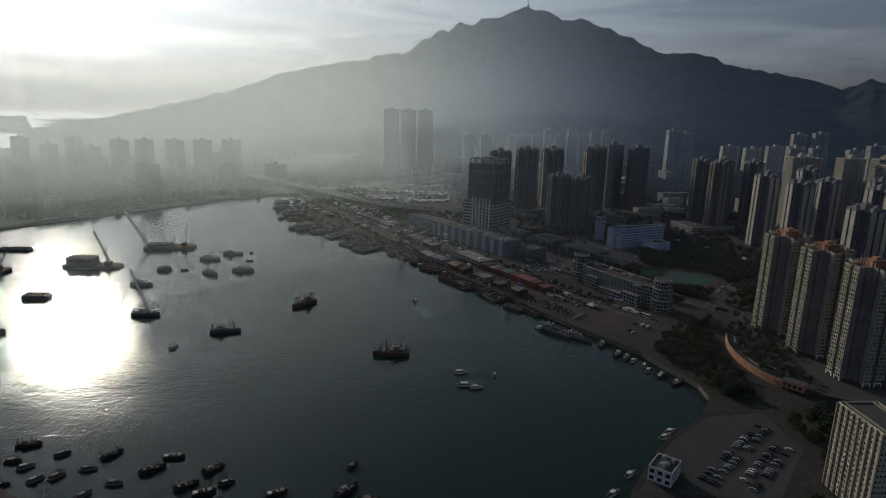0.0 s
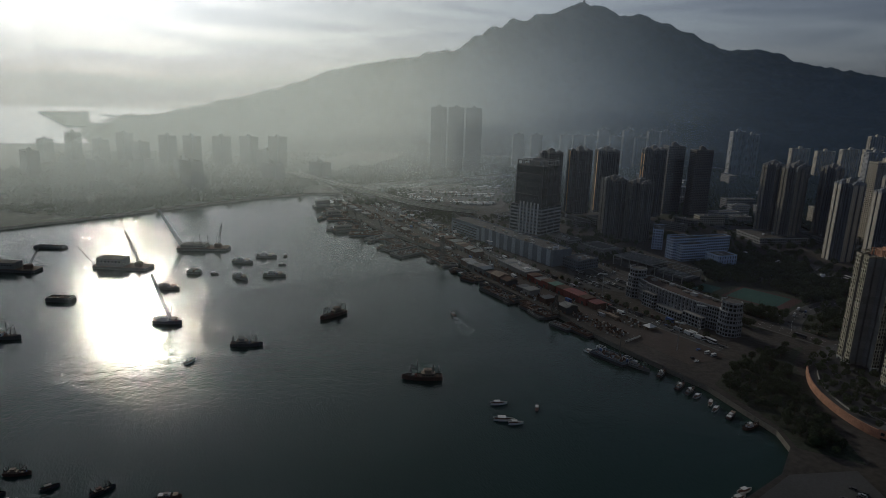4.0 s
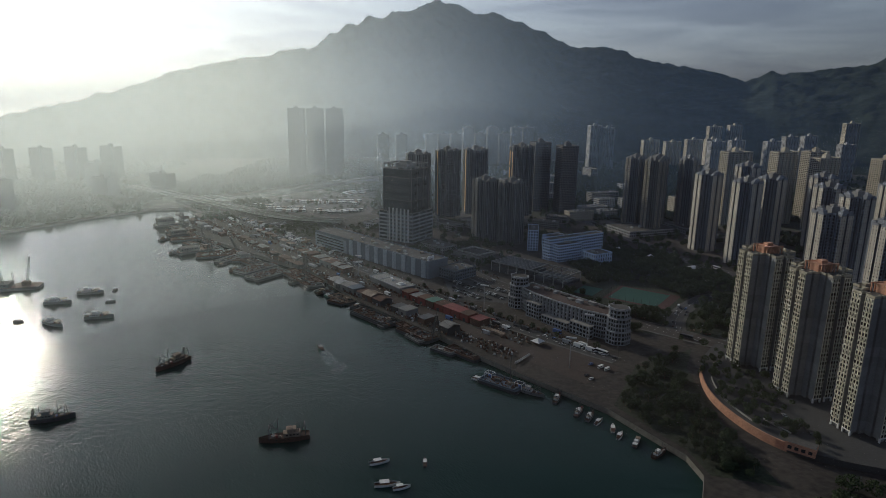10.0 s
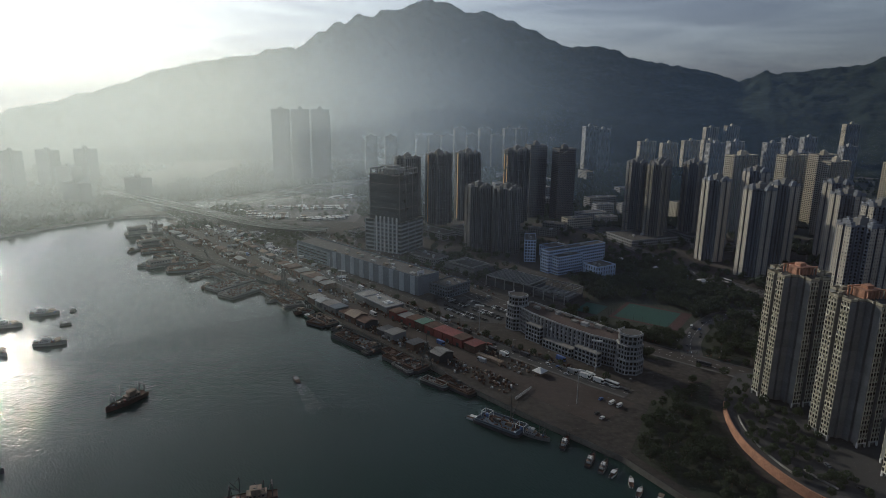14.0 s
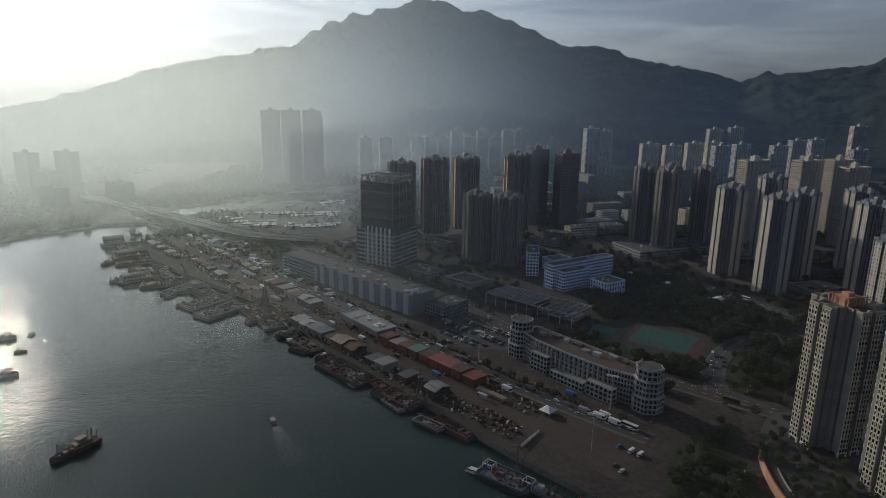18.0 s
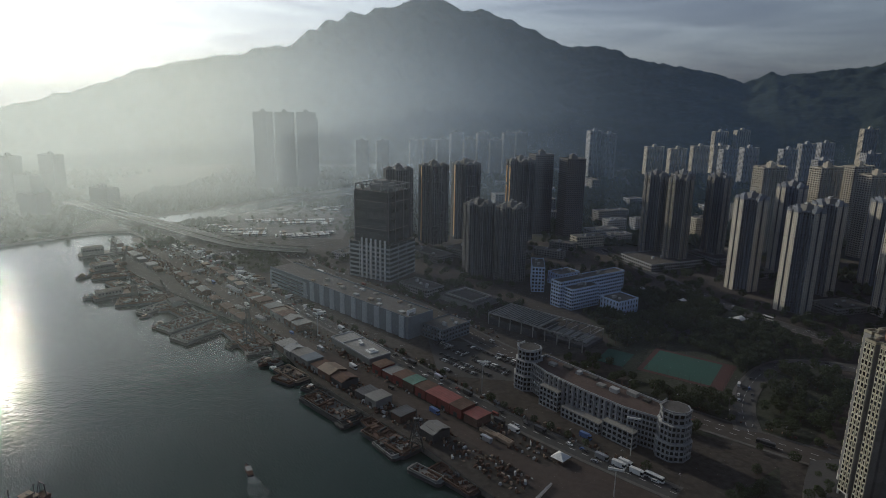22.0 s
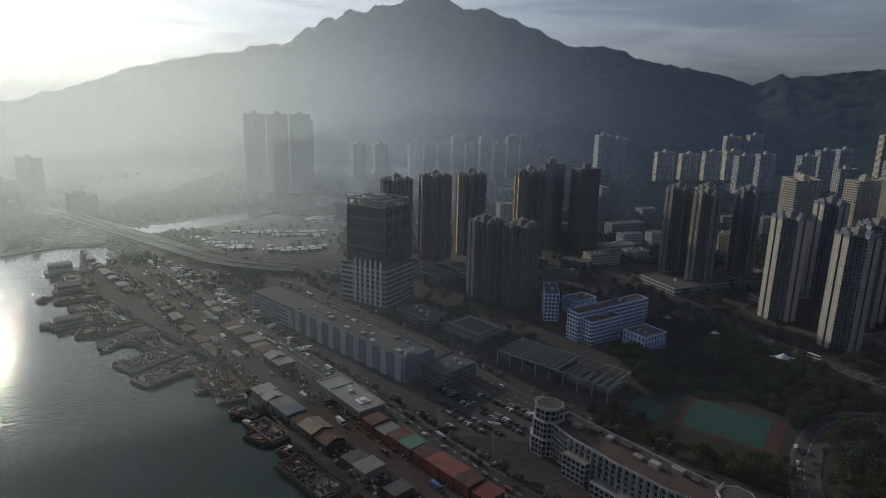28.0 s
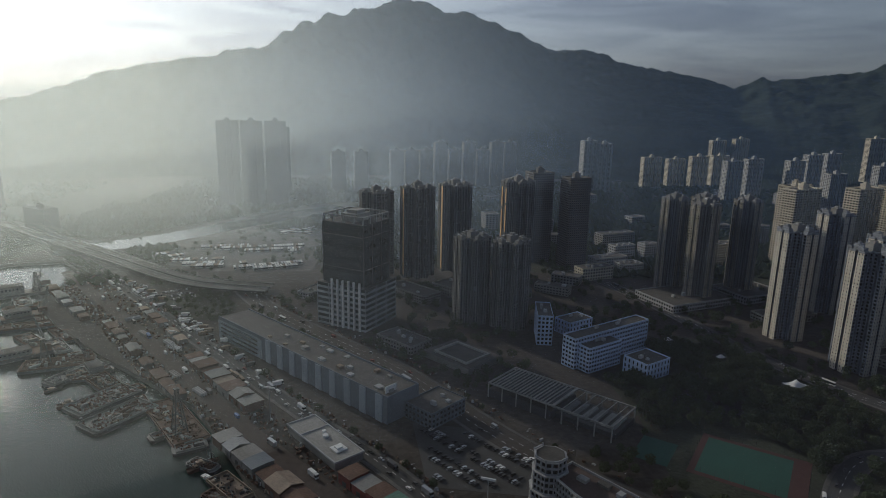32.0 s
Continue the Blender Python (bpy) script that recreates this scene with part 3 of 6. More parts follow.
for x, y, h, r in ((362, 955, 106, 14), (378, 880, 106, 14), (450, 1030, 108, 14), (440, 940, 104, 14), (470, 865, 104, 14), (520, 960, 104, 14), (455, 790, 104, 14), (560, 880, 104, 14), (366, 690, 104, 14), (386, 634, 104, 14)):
    tower("pale grey apartment tower with rows of small windows", (x, y), r, pale_plan, h, (M["shadeflank"], M["glass"], M["sunwall"]), "pale",
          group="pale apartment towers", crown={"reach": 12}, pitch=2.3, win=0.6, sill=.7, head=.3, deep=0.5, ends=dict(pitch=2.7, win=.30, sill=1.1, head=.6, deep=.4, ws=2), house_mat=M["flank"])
ochre_plan = cross_plan(15, 6.5, 1.2, 2.0)
for x, y, h, r in ((308, 1100, 112, 20), (326, 1062, 112, 20), (345, 1105, 112, 20), (388, 1090, 112, 20)):
    tower("beige apartment tower with yellowish window bays", (x, y), r, ochre_plan, h, (M["flank"], M["glass"], M["cream"]), "beige",
          group="beige apartment towers", crown={"reach": 10}, pitch=2.3, win=0.6, sill=.7, head=.3, deep=.5, ends=dict(pitch=2.4, win=.62, sill=.9, head=.4, bay=.5))
gold_plan = cross_plan(19, 8.0, 1.5, 3.0)
for x, y, h, r in ((-33, 1138, 112, 17), (15, 1134, 116, 17), (61, 1162, 116, 17), (136, 1154, 122, 17)):
    tw = tower("brown-grey apartment tower with sun glint painted on in gold strips", (x, y), r, gold_plan, h, (M["greybrown"], M["glass"], M["cream"]), "gold",
               group="brown-grey towers", crown={"reach": 13}, pitch=2.3, win=0.62, sill=.5, head=.25, deep=.5, base=8)
    # thin boxes on the west wing end, coloured as sun glint
    for y0, y1, z0, z1 in (((-8.0, -4.2, 12, h - 3),) if 0 < x < 100 else () if x < 0 else ((-8.0, -5.6, 60, h - 30), (-8.0, -5.6, h - 27, h - 10), (2.2, 4.6, 50, h - 36), (2.2, 4.6, h - 32, h - 9))):
        strip_ = Shape()
        strip_.box(-19.4, y0, z0, -19.0, y1, z1)
        part("corner_strip", strip_.mesh("corner_strip", M["glintstrip"]), tw, label="sun glint painted as a gold strip")
mid_plan = cross_plan(17, 7.5, 1.5, 2.5)
for x, y in ((66, 1000), (102, 984)):
    tower("grey-brown apartment tower with ribbed facade", (x, y), 25, mid_plan, 88, (M["greybrown"], M["glass"], M["greybrown"]), "mid",
          group="ribbed grey towers", crown={"reach": 12}, pitch=2.2, win=0.55, sill=.5, head=.2, deep=.5)
for x, y, h in ((180, 1240, 124), (222, 1212, 122)):
    tower("dark brown apartment tower", (x, y), 15, rect_plan(30, 26), h, (M["darkbrown"], M["glass"], M["darkbrown"]), "dark", group="dark brown towers", pitch=3.0, win=0.6, ledge=0.3)
for x, y, h in ((436, 1900, 122), (470, 1890, 118)):
    tower("tall pale residential slab before the hillside", (x, y), 10, slab_plan(34, 26, 3), h, (M["pale"], M["glass"], M["pale"]), "pk", group="hillside slabs", pitch=4, win=0.6, stack=2)
for x, y, h in ((615, 1960, 84), (690, 1990, 78), (760, 2010, 82), (830, 2040, 80)):
    tower("cream apartment slab below the hillside", (x, y), 12, slab_plan(52, 18, 5), h, (M["cream"], M["glass"], M["cream"]), "creamslab", group="cream slabs", pitch=4, win=0.6, stack=2)
for x, y, h in [(-150, 1850, 88), (-100, 1860, 88)] + [(-20 + 35 * k, 1905 + 9 * k, 96 + k + 5 * (k % 2)) for k in range(9)]:
    tower("hazy grey apartment tower in the distance", (x, y), 10, rect_plan(30, 24), h, (M["hazegrey"], M["dullglass"], M["hazegrey"]), "far", group="distant towers", pitch=5, win=0.6, stack=6)
for x, y, h in ((-338, 1650, 162), (-294, 1655, 168), (-250, 1662, 165), (-268, 1800, 150)):
    tower("very tall hazy grey apartment tower", (x, y), 8, cross_plan(20, 9), h, (M["hazegrey"], M["dullglass"], M["hazegrey"]), "tallhaze", group="hazy tower cluster", pitch=4, win=0.6, stack=6)
for x, y, h in ((-735, 1168, 62), (-1000, 1480, 74), (-945, 1500, 78), (-880, 1530, 82), (-820, 1560, 80), (-760, 1600, 78), (-1300, 1414, 66), (-1240, 1440, 70), (-1190, 1475, 64), (-1130, 1490, 72),
                (-1070, 1470, 66), (-1120, 1180, 52), (-1190, 1150, 48), (-1010, 1240, 40), (-930, 1290, 44), (-860, 1330, 40), (-640, 1330, 44), (-560, 1400, 40), (-700, 1420, 52)):
    tower("hazy grey harbour-side apartment block", (x, y), -30, rect_plan(50, 24), h, (M["hazegrey"], M["dullglass"], M["hazegrey"]), "west", group="west shore blocks", pitch=5, win=0.6, stack=6)
for x, y, h, r in ((475, 1130, 122, 20), (560, 1140, 120, 20), (610, 1110, 116, 20), (640, 1190, 118, 20), (700, 1100, 116, 20), (530, 1230, 112, 20), (957, 2180, 118, 10), (900, 2200, 112, 10), (1206, 1980, 136, 5)):
    tower("cream housing block with deep balcony rows", (x, y), r, slab_plan(46, 20, 6), h, (M["cream"], M["glass"], M["cream"]), "housing", group="cream housing blocks", pitch=3.2, win=0.7, ledge=0.4)
for x, y, h in ((720, 1760, 92), (800, 1820, 96), (880, 1790, 90), (960, 1850, 104), (1040, 1900, 106), (860, 1620, 88), (1020, 1700, 98)):
    tower("hazy pale housing block on the rising ground", (x, y), 12, slab_plan(44, 20, 5), h, (M["pale"], M["glass"], M["pale"]), "slope", group="slope housing blocks", pitch=4, win=0.6, stack=3)


# ---- roads, courts, decks ----
def along(line, step):
    """Points every step metres along a line, with the heading in degrees."""
    out, left = [], 0.0
    for (ax, ay), (bx, by) in zip(line, line[1:]):
        L = math.hypot(bx - ax, by - ay)
        u = left
        while u < L:
            out.append((ax + (bx - ax) * u / L, ay + (by - ay) * u / L, math.degrees(math.atan2(by - ay, bx - ax))))
            u += step
        left = u - L
    return out


def smooth_line(line, rounds=3):
    for _ in range(rounds):
        new_line = [line[0]]
        for a, b_ in zip(line, line[1:]):
            new_line += [(a[0] * .75 + b_[0] * .25, a[1] * .75 + b_[1] * .25), (a[0] * .25 + b_[0] * .75, a[1] * .25 + b_[1] * .75)]
        line = new_line + [line[-1]]
    return line


def offset_line(line, d):
    out = []
    for i, p in enumerate(line):
        a, b_ = line[max(0, i - 1)], line[min(len(line) - 1, i + 1)]
        L = math.hypot(b_[0] - a[0], b_[1] - a[1])
        out.append((p[0] - (b_[1] - a[1]) / L * d, p[1] + (b_[0] - a[0]) / L * d))
    return out


def strip(s, line, d0, d1, z0, z1, slot=0):
    """A long raised band beside a line, from offset d0 to d1 and height z0 to z1."""
    a, b_ = offset_line(line, d0), offset_line(line, d1)
    for i in range(len(line) - 1):
        s.quad((*b_[i], z1), (*a[i], z1), (*a[i + 1], z1), (*b_[i + 1], z1), slot)
        s.quad((*a[i], z0), (*a[i + 1], z0), (*a[i + 1], z1), (*a[i], z1), slot)
        s.quad((*b_[i + 1], z0), (*b_[i], z0), (*b_[i], z1), (*b_[i + 1], z1), slot)


def road(name, label, line, width, mat, z=4.03, marks=True, kerb=True):
    line = smooth_line(line)
    s = Shape()
    strip(s, line, -width / 2, width / 2, z - 0.6, z)
    ob = tagged(new(name, s.mesh(name, mat)), label, "road", kind="structure")
    if marks:
        t = Shape()
        for x, y, a in along(line, 9.0):
            c, q = math.cos(radians(a)), math.sin(radians(a))
            for off in ((0,) if width < 14 else (-width / 6, width / 6)):
                p = (x - q * off, y + c * off)
                t.quad((p[0] - q * .12, p[1] + c * .12, z + .01), (p[0] + q * .12, p[1] - c * .12, z + .01),
                       (p[0] + q * .12 + c * 4, p[1] - c * .12 + q * 4, z + .01), (p[0] - q * .12 + c * 4, p[1] + c * .12 + q * 4, z + .01))
        part("lane_marking", t.mesh("lane_marking", M["white"]), ob)
    if kerb:
        for side in (-1, 1):
            t = Shape()
            d = side * width / 2
            strip(t, line, min(d, d + side * 2.6), max(d, d + side * 2.6), z - .3, z + 0.15)
            part("pavement", t.mesh("pavement", M["pavement"]), ob)
    return line


DIRT = road("waterfront_track", "dusty brown working track along the quay", [(-410, 1170), (-322, 1062), (-266, 998), (-194, 901), (-124, 812), (-62, 741), (4, 666), (37, 628), (72, 592)], 13, M["dirt"], marks=False, kerb=False)
STREET = road("waterfront_street", "grey asphalt street behind the sheds", [(-345, 1147), (-302, 1090), (-199, 963), (-148, 905), (-72, 811), (-17, 752), (22, 700), (62, 650), (112, 600), (140, 574)], 11, M["asphalt"], z=4.06)
MAIN = road("main_road", "wide asphalt main road through the town", [(-190, 1118), (-150, 1045), (-100, 985), (-55, 935), (-6, 886), (46, 801), (77, 757), (130, 700), (188, 652), (248, 600), (330, 540), (430, 470)], 20, M["mainroad"], z=4.09)
CURVE = road("curved_road", "curving asphalt slip road", [(430, 700), (341, 742), (290, 748), (250, 712), (222, 672), (212, 640)], 12, M["asphalt"], z=4.12)
EAST = road("east_road", "asphalt road between the apartment towers", [(222, 1190), (262, 1080), (285, 1000), (300, 930), (340, 830), (400, 760), (520, 640)], 14, M["asphalt"], z=4.15)

# flyover at the head of the bay
fly_line = smooth_line([(-640, 1440), (-488, 1314), (-376, 1222), (-300, 1156), (-246, 1114), (-196, 1096), (-150, 1088)])
fly = thing("flyover", "pale concrete flyover on round piers crossing the bay head", "flyover")
s = Shape()
strip(s, fly_line, -15, -2, 8.2, 9.6)
strip(s, fly_line, 2, 15, 8.2, 9.6)
for i in range(len(fly_line) - 1):
    for d0, d1 in ((-15, -2), (2, 15)):
        a, b_ = offset_line(fly_line, d0), offset_line(fly_line, d1)
        s.quad((*a[i], 8.2), (*b_[i], 8.2), (*b_[i + 1], 8.2), (*a[i + 1], 8.2))
part("deck", s.mesh("deck", M["pavement"]), fly)
for d in (-15, -2.4, 2, 14.6):
    s = Shape()
    strip(s, fly_line, d, d + .4, 9.6, 10.6)
    part("parapet", s.mesh("parapet", M["concrete"]), fly)
s = Shape()
s.prism([(1.1 * math.cos(i * .785), 1.1 * math.sin(i * .785)) for i in range(8)], -6, 7.4)
s.box(-14, -1.2, 7.2, 14, 1.2, 8.2)
pier_me = s.mesh("pier", M["concrete"])
for x, y, a in along(fly_line, 30):
    part("pier", pier_me, fly, (x, y, 0), a + 90)

# river behind the bus yard
RIVER = smooth_line([(-480, 1270), (-400, 1320), (-352, 1366), (-310, 1424), (-250, 1500), (-190, 1580), (-120, 1650)])
s = Shape()
strip(s, RIVER, -30, 30, 3.6, 4.07)
tagged(new("river", s.mesh("river", calm_mat)), "narrow bright river channel behind the bus yard", "river", kind="structure")


def pad(name, label, poly, mat, z=4.05, category="paving"):
    s = Shape()
    s.prism(poly, 3.4, z)
    return tagged(new(name, s.mesh(name, mat)), label, category, kind="structure")


pad("quay_yard", "bare brown earth yard on the quay", [(54, 590), (106, 532), (140, 560), (96, 612)], M["dirt"], 4.045)
pad("car_park", "asphalt car park at the water's edge", [(76, 296), (104, 350), (136, 388), (176, 402), (184, 356), (150, 300)], M["asphalt"], 4.05)
pad("parking_lot", "asphalt parking lot beside the street", [(14, 722), (70, 712), (84, 748), (48, 786), (6, 796)], M["asphalt"], 4.05)
pad("bus_yard", "pale dusty bus and lorry yard", [(-394, 1300), (-300, 1204), (-230, 1174), (-116, 1176), (-112, 1420), (-150, 1470), (-290, 1430)], M["yard"], 4.05)
pad("traffic_island", "scrub grass island inside the road loop", [(-262, 1078), (-200, 1085), (-172, 1040), (-176, 996), (-206, 1000), (-240, 1036)], M["grass"], 4.06)
pad("park_lawn", "dark grass of the town park", [(150, 640), (240, 622), (330, 700), (330, 900), (250, 960), (160, 860), (165, 800)], M["grass"], 4.02)
pad("shore_scrub", "dark scrubby waterfront bank", [(118, 500), (146, 446), (150, 420), (184, 410), (182, 480), (190, 560), (210, 600), (150, 560)], M["grass"], 4.03)
pad("west_shore_green", "dark scrub ground along the western shore", [(-520, 1180), (-566, 1128), (-648, 985), (-714, 864), (-797, 726), (-1006, 436), (-1400, 700), (-1350, 1700), (-700, 1900), (-420, 1700), (-480, 1330)], M["grass"], 4.03)
pad("north_town_ground", "dark ground of the town below the hills", [(-110, 1225), (150, 1180), (900, 1000), (1200, 1800), (0, 1990), (-500, 1900), (-260, 1500), (-110, 1430)], M["grass"], 4.02)
pad("school_yard", "bluish paved school yard", [(196, 850), (232, 870), (262, 850), (244, 800), (200, 810)], M["asphalt"], 4.06)

court = thing("sports_court", "green fenced sports court with red surround", "sports court", (210, 738, 4.1), -36, kind="structure")
s = Shape()
s.box(-30, -27, -.6, 34, 27, 0)
part("surround", s.mesh("surround", M["redcourt"]), court)
s = Shape()
s.box(-26, -23, 0, 24, 23, .03)
part("playing_field", s.mesh("playing_field", M["court"]), court)
s = Shape()
s.beam((0, 0, 0), (0, 0, 6), .14)
post_me = s.mesh("fence_post", M["steel"])
for i in range(9):
    for y in (-26.8, 26.8):
        part("fence_post", post_me, court, (-30 + 8 * i, y, 0))
for i in range(1, 7):
    for x in (-29.8, 33.8):
        part("fence_post", post_me, court, (x, -27 + 7.7 * i, 0))
small_court = thing("small_sports_court", "small dark green ball court", "sports court", (160, 757, 4.1), -36, kind="structure")
s = Shape()
s.box(-11, -15, -.6, 11, 15, 0)
part("playing_field", s.mesh("playing_field", M["court"]), small_court)

# deck below the near towers with its curved terracotta wall
deck = thing("tower_deck", "raised concrete deck below the towers with terracotta-tiled curved wall", "podium deck")
rim = smooth_line([(228, 600), (206, 572), (193, 542), (186, 508), (190, 474), (202, 446), (224, 430), (250, 420)], 2)
s = Shape()
s.prism([(320, 420), (320, 610), *rim][::1], 3.0, 8.0)
part("slab", s.mesh("slab", M["asphalt"]), deck)
s = Shape()
strip(s, [p for p in rim if 440 < p[1] < 556], -0.8, 0.2, 3.5, 9.6)
part("parapet_wall", s.mesh("parapet_wall", M["terracotta"]), deck)
for d, y0, y1 in ((6, 470, 540), (15, 448, 476)):
    s = Shape()
    strip(s, [p for p in rim if y0 < p[1] < y1], d, d + .6, 8, 9.0)
    part("planter_kerb", s.mesh("planter_kerb", M["concrete"]), deck)
s = Shape()
s.box(0, 0, 0, 16, 8, 5.5, 0, 1)
for i in range(4):
    s.box(1.5 + i * 3.6, -.15, 1.5, 3.6 + i * 3.6, 0.05, 3.5, 2)
part("gate_block", s.mesh("gate_block", M["terracotta"], M["roof"], M["glass"]), deck, (203, 444, 6.0), -40)


# ---- low and middle-sized buildings ----
def block(name, label, at, rz, w, d, h, mats, storeys, category="building", pitch=3.6, win=0.6, roof=True, base=4.0, ledge=0.0, sill=1.0, head=0.6, kit=True):
    ob = thing(name, label, category, (at[0], at[1], base), rz)
    key = ("blk", w, d, h, storeys, mats[0].name, pitch, win, ledge, sill)
    sh = h / storeys
    if key not in MESHES:
        MESHES[key] = storey_mesh("storey", rect_plan(w, d), sh, mats, pitch=pitch, win=win, ledge=ledge, sill=min(sill, sh * .4), head=min(head, sh * .3))
        t = Shape()
        t.prism(rect_plan(w - .4, d - .4), 0, .2)
        MESHES[key, 1] = t.mesh("roof", M["roof"])
        t = Shape()
        for x0, y0, x1, y1 in ((-w / 2, -d / 2, w / 2, -d / 2 + .35), (-w / 2, d / 2 - .35, w / 2, d / 2), (-w / 2, -d / 2 + .35, -w / 2 + .35, d / 2 - .35), (w / 2 - .35, -d / 2 + .35, w / 2, d / 2 - .35)):
            t.box(x0, y0, 0, x1, y1, 1.1)
        MESHES[key, 2] = t.mesh("parapet", mats[0])
    for k in range(storeys):
        part("storey", MESHES[key], ob, (0, 0, k * sh))
    part("roof", MESHES[key, 1], ob, (0, 0, h))
    part("parapet", MESHES[key, 2], ob, (0, 0, h + .003))
    if kit and w > 12:
        rnd = random.Random(int(at[0] * 7 + at[1]))
        for k in range(rnd.randint(2, 4)):
            a, c, e_ = rnd.uniform(2, 4.5), rnd.uniform(1.5, 3.5), rnd.uniform(1.2, 3.0)
            t = Shape()
            t.box(-a / 2, -c / 2, 0, a / 2, c / 2, e_)
            t.box(-a / 2 + .3, -c / 2 + .3, e_, a / 2 - .3, c / 2 - .3, e_ + .3)
            part("plant_unit", t.mesh("plant_unit", M["pale"]), ob, (rnd.uniform(-.36, .36) * w, rnd.uniform(-.25, .25) * d, h + .2))
    return ob


# dark glass office tower on a white podium
office = thing("office_tower", "dark glass office tower with white banded lower storeys", "office tower", (-46, 1001, 4), 58)
low = storey_mesh("podium_storey", rect_plan(52, 57), 5.2, (M["podiumwall"], M["curtain"], M["podiumwall"]), pitch=14, win=0.95, sill=1.9, head=.2, deep=.6)
for k in range(8):
    part("podium_storey", low, office, (0, 0, k * 5.2))
for k in range(6):
    s = Shape()
    s.box(-.9, -.8, 0, .9, .8, 47)
    part("white_fin", s.mesh("white_fin", M["white"]), office, (-26.4, -22 + k * 6.4, 0), 0)
s = Shape()
s.prism(rect_plan(52, 57), 0, .3)
part("podium_roof", s.mesh("podium_roof", M["roof"]), office, (0, 0, 41.6))
upper = storey_mesh("office_storey", rect_plan(43, 47), 3.9, (M["curtain"], M["curtain"], M["darkgrey"]), pitch=3.0, win=.94, sill=.3, head=.1, deep=.08)
for k in range(15):
    part("office_storey", upper, office, (0, 0, 41.9 + k * 3.9))
s = Shape()
s.prism(rect_plan(43, 47), 0, .4)
part("roof", s.mesh("roof", M["roof"]), office, (0, 0, 100.4))
s = Shape()
for x in (-20.5, -10, 0, 10, 20.5):
    for y in (-22.5, 22.5):
        s.box(x - .7, y - .7, 0, x + .7, y + .7, 6)
for y in (-12, 0, 12):
    for x in (-20.5, 20.5):
        s.box(x - .7, y - .7, 0, x + .7, y + .7, 6)
for y in (-22.5, 22.5):
    s.box(-21.2, y - .8, 6, 21.2, y + .8, 7.2)
for x in (-20.5, 20.5):
    s.box(x - .8, -21.6, 6, x + .8, 21.6, 7.2)
part("roof_frame", s.mesh("roof_frame", M["concrete"]), office, (0, 0, 100.8))
band = Shape()
for x0, y0, x1, y1 in ((-21.9, -23.9, 21.9, -23.55), (-21.9, 23.55, 21.9, 23.9), (-21.9, -23.55, -21.55, 23.55), (21.55, -23.55, 21.9, 23.55)):
    band.box(x0, y0, 0, x1, y1, .45)
band_me = band.mesh("facade_band", M["darkgrey"])
for k in (4, 12):
    part("facade_band", band_me, office, (0, 0, 41.9 + k * 3.9))
panel = Shape()
panel.box(-.6, -.25, 0, .6, .25, 58)
panel_me = panel.mesh("glass_pier", M["darkgrey"])
for x in (-21.6, -7.5, 7.5, 21.6):
    for y, a in ((-23.6, 0), (23.6, 180)):
        part("glass_pier", panel_me, office, (x, y, 42))
s = Shape()
s.box(-12, -10, 0, 10, 9, 7)
s.box(-7, -6, 7, 6, 6, 10)
part("plant_house", s.mesh("plant_house", M["concrete"]), office, (0, 0, 100.8))

# long market building with pale wall panels
hall = thing("long_commercial_building", "long blue-grey commercial building with pale wall panels", "commercial building", (-78, 884, 4), -46)
s = Shape()
s.box(-112, -15, 0, 112, 15, 19, 0, 1)
part("body", s.mesh("body", M["bluegrey"], M["roof"]), hall)
s = Shape()
s.box(-112.4, -15.4, 0, -42, 15.4, 17, 0, 1)
part("pale_wing", s.mesh("pale_wing", M["paleblue"], M["roof"]), hall, (0, 0, 0.004))
row = Shape()
row.box(0, -.12, 0, 60, .12, 1.5)
row_me = row.mesh("ribbon_window", M["glass"])
for k in range(4):
    part("ribbon_window", row_me, hall, (-108, -15.45, 2.2 + 3.8 * k))
pn = Shape()
pn.box(-3.4, -.5, 0, 3.4, .5, 19.6)
panel_me = pn.mesh("wall_panel", M["paleblue"])
for k in range(9):
    part("wall_panel", panel_me, hall, (-32 + 17 * k, -15.3, 0), 0)
s = Shape()
s.box(-112, -15, 19, 112, -14.5, 20.4)
s.box(-112, 14.5, 19, 112, 15, 20.4)
s.box(111.5, -14.5, 19, 112, 14.5, 20.4)
part("parapet", s.mesh("parapet", M["bluegrey"]), hall)
rnd = random.Random(4)
for k in range(16):
    s = Shape()
    a, c, e_ = rnd.uniform(2, 7), rnd.uniform(2, 5), rnd.uniform(1, 2.6)
    s.box(-a / 2, -c / 2, 0, a / 2, c / 2, e_)
    part("roof_unit", s.mesh("roof_unit", M[rnd.choice(("concrete", "tan", "pale", "green"))]), hall, (-36 + k * 9.4 + rnd.uniform(-2, 2), rnd.uniform(-10, 10), 19))
s = Shape()
s.box(-5, -.3, 0, 5, .3, 5)
part("sign_board", s.mesh("sign_board", M["white"]), hall, (106, -6, 19.2), 90)
block("annexe", "dark blue annexe at the end of the long building", (22, 806), -46, 26, 34, 11, (M["bluegrey"], M["glass"], M["bluegrey"]), 3)

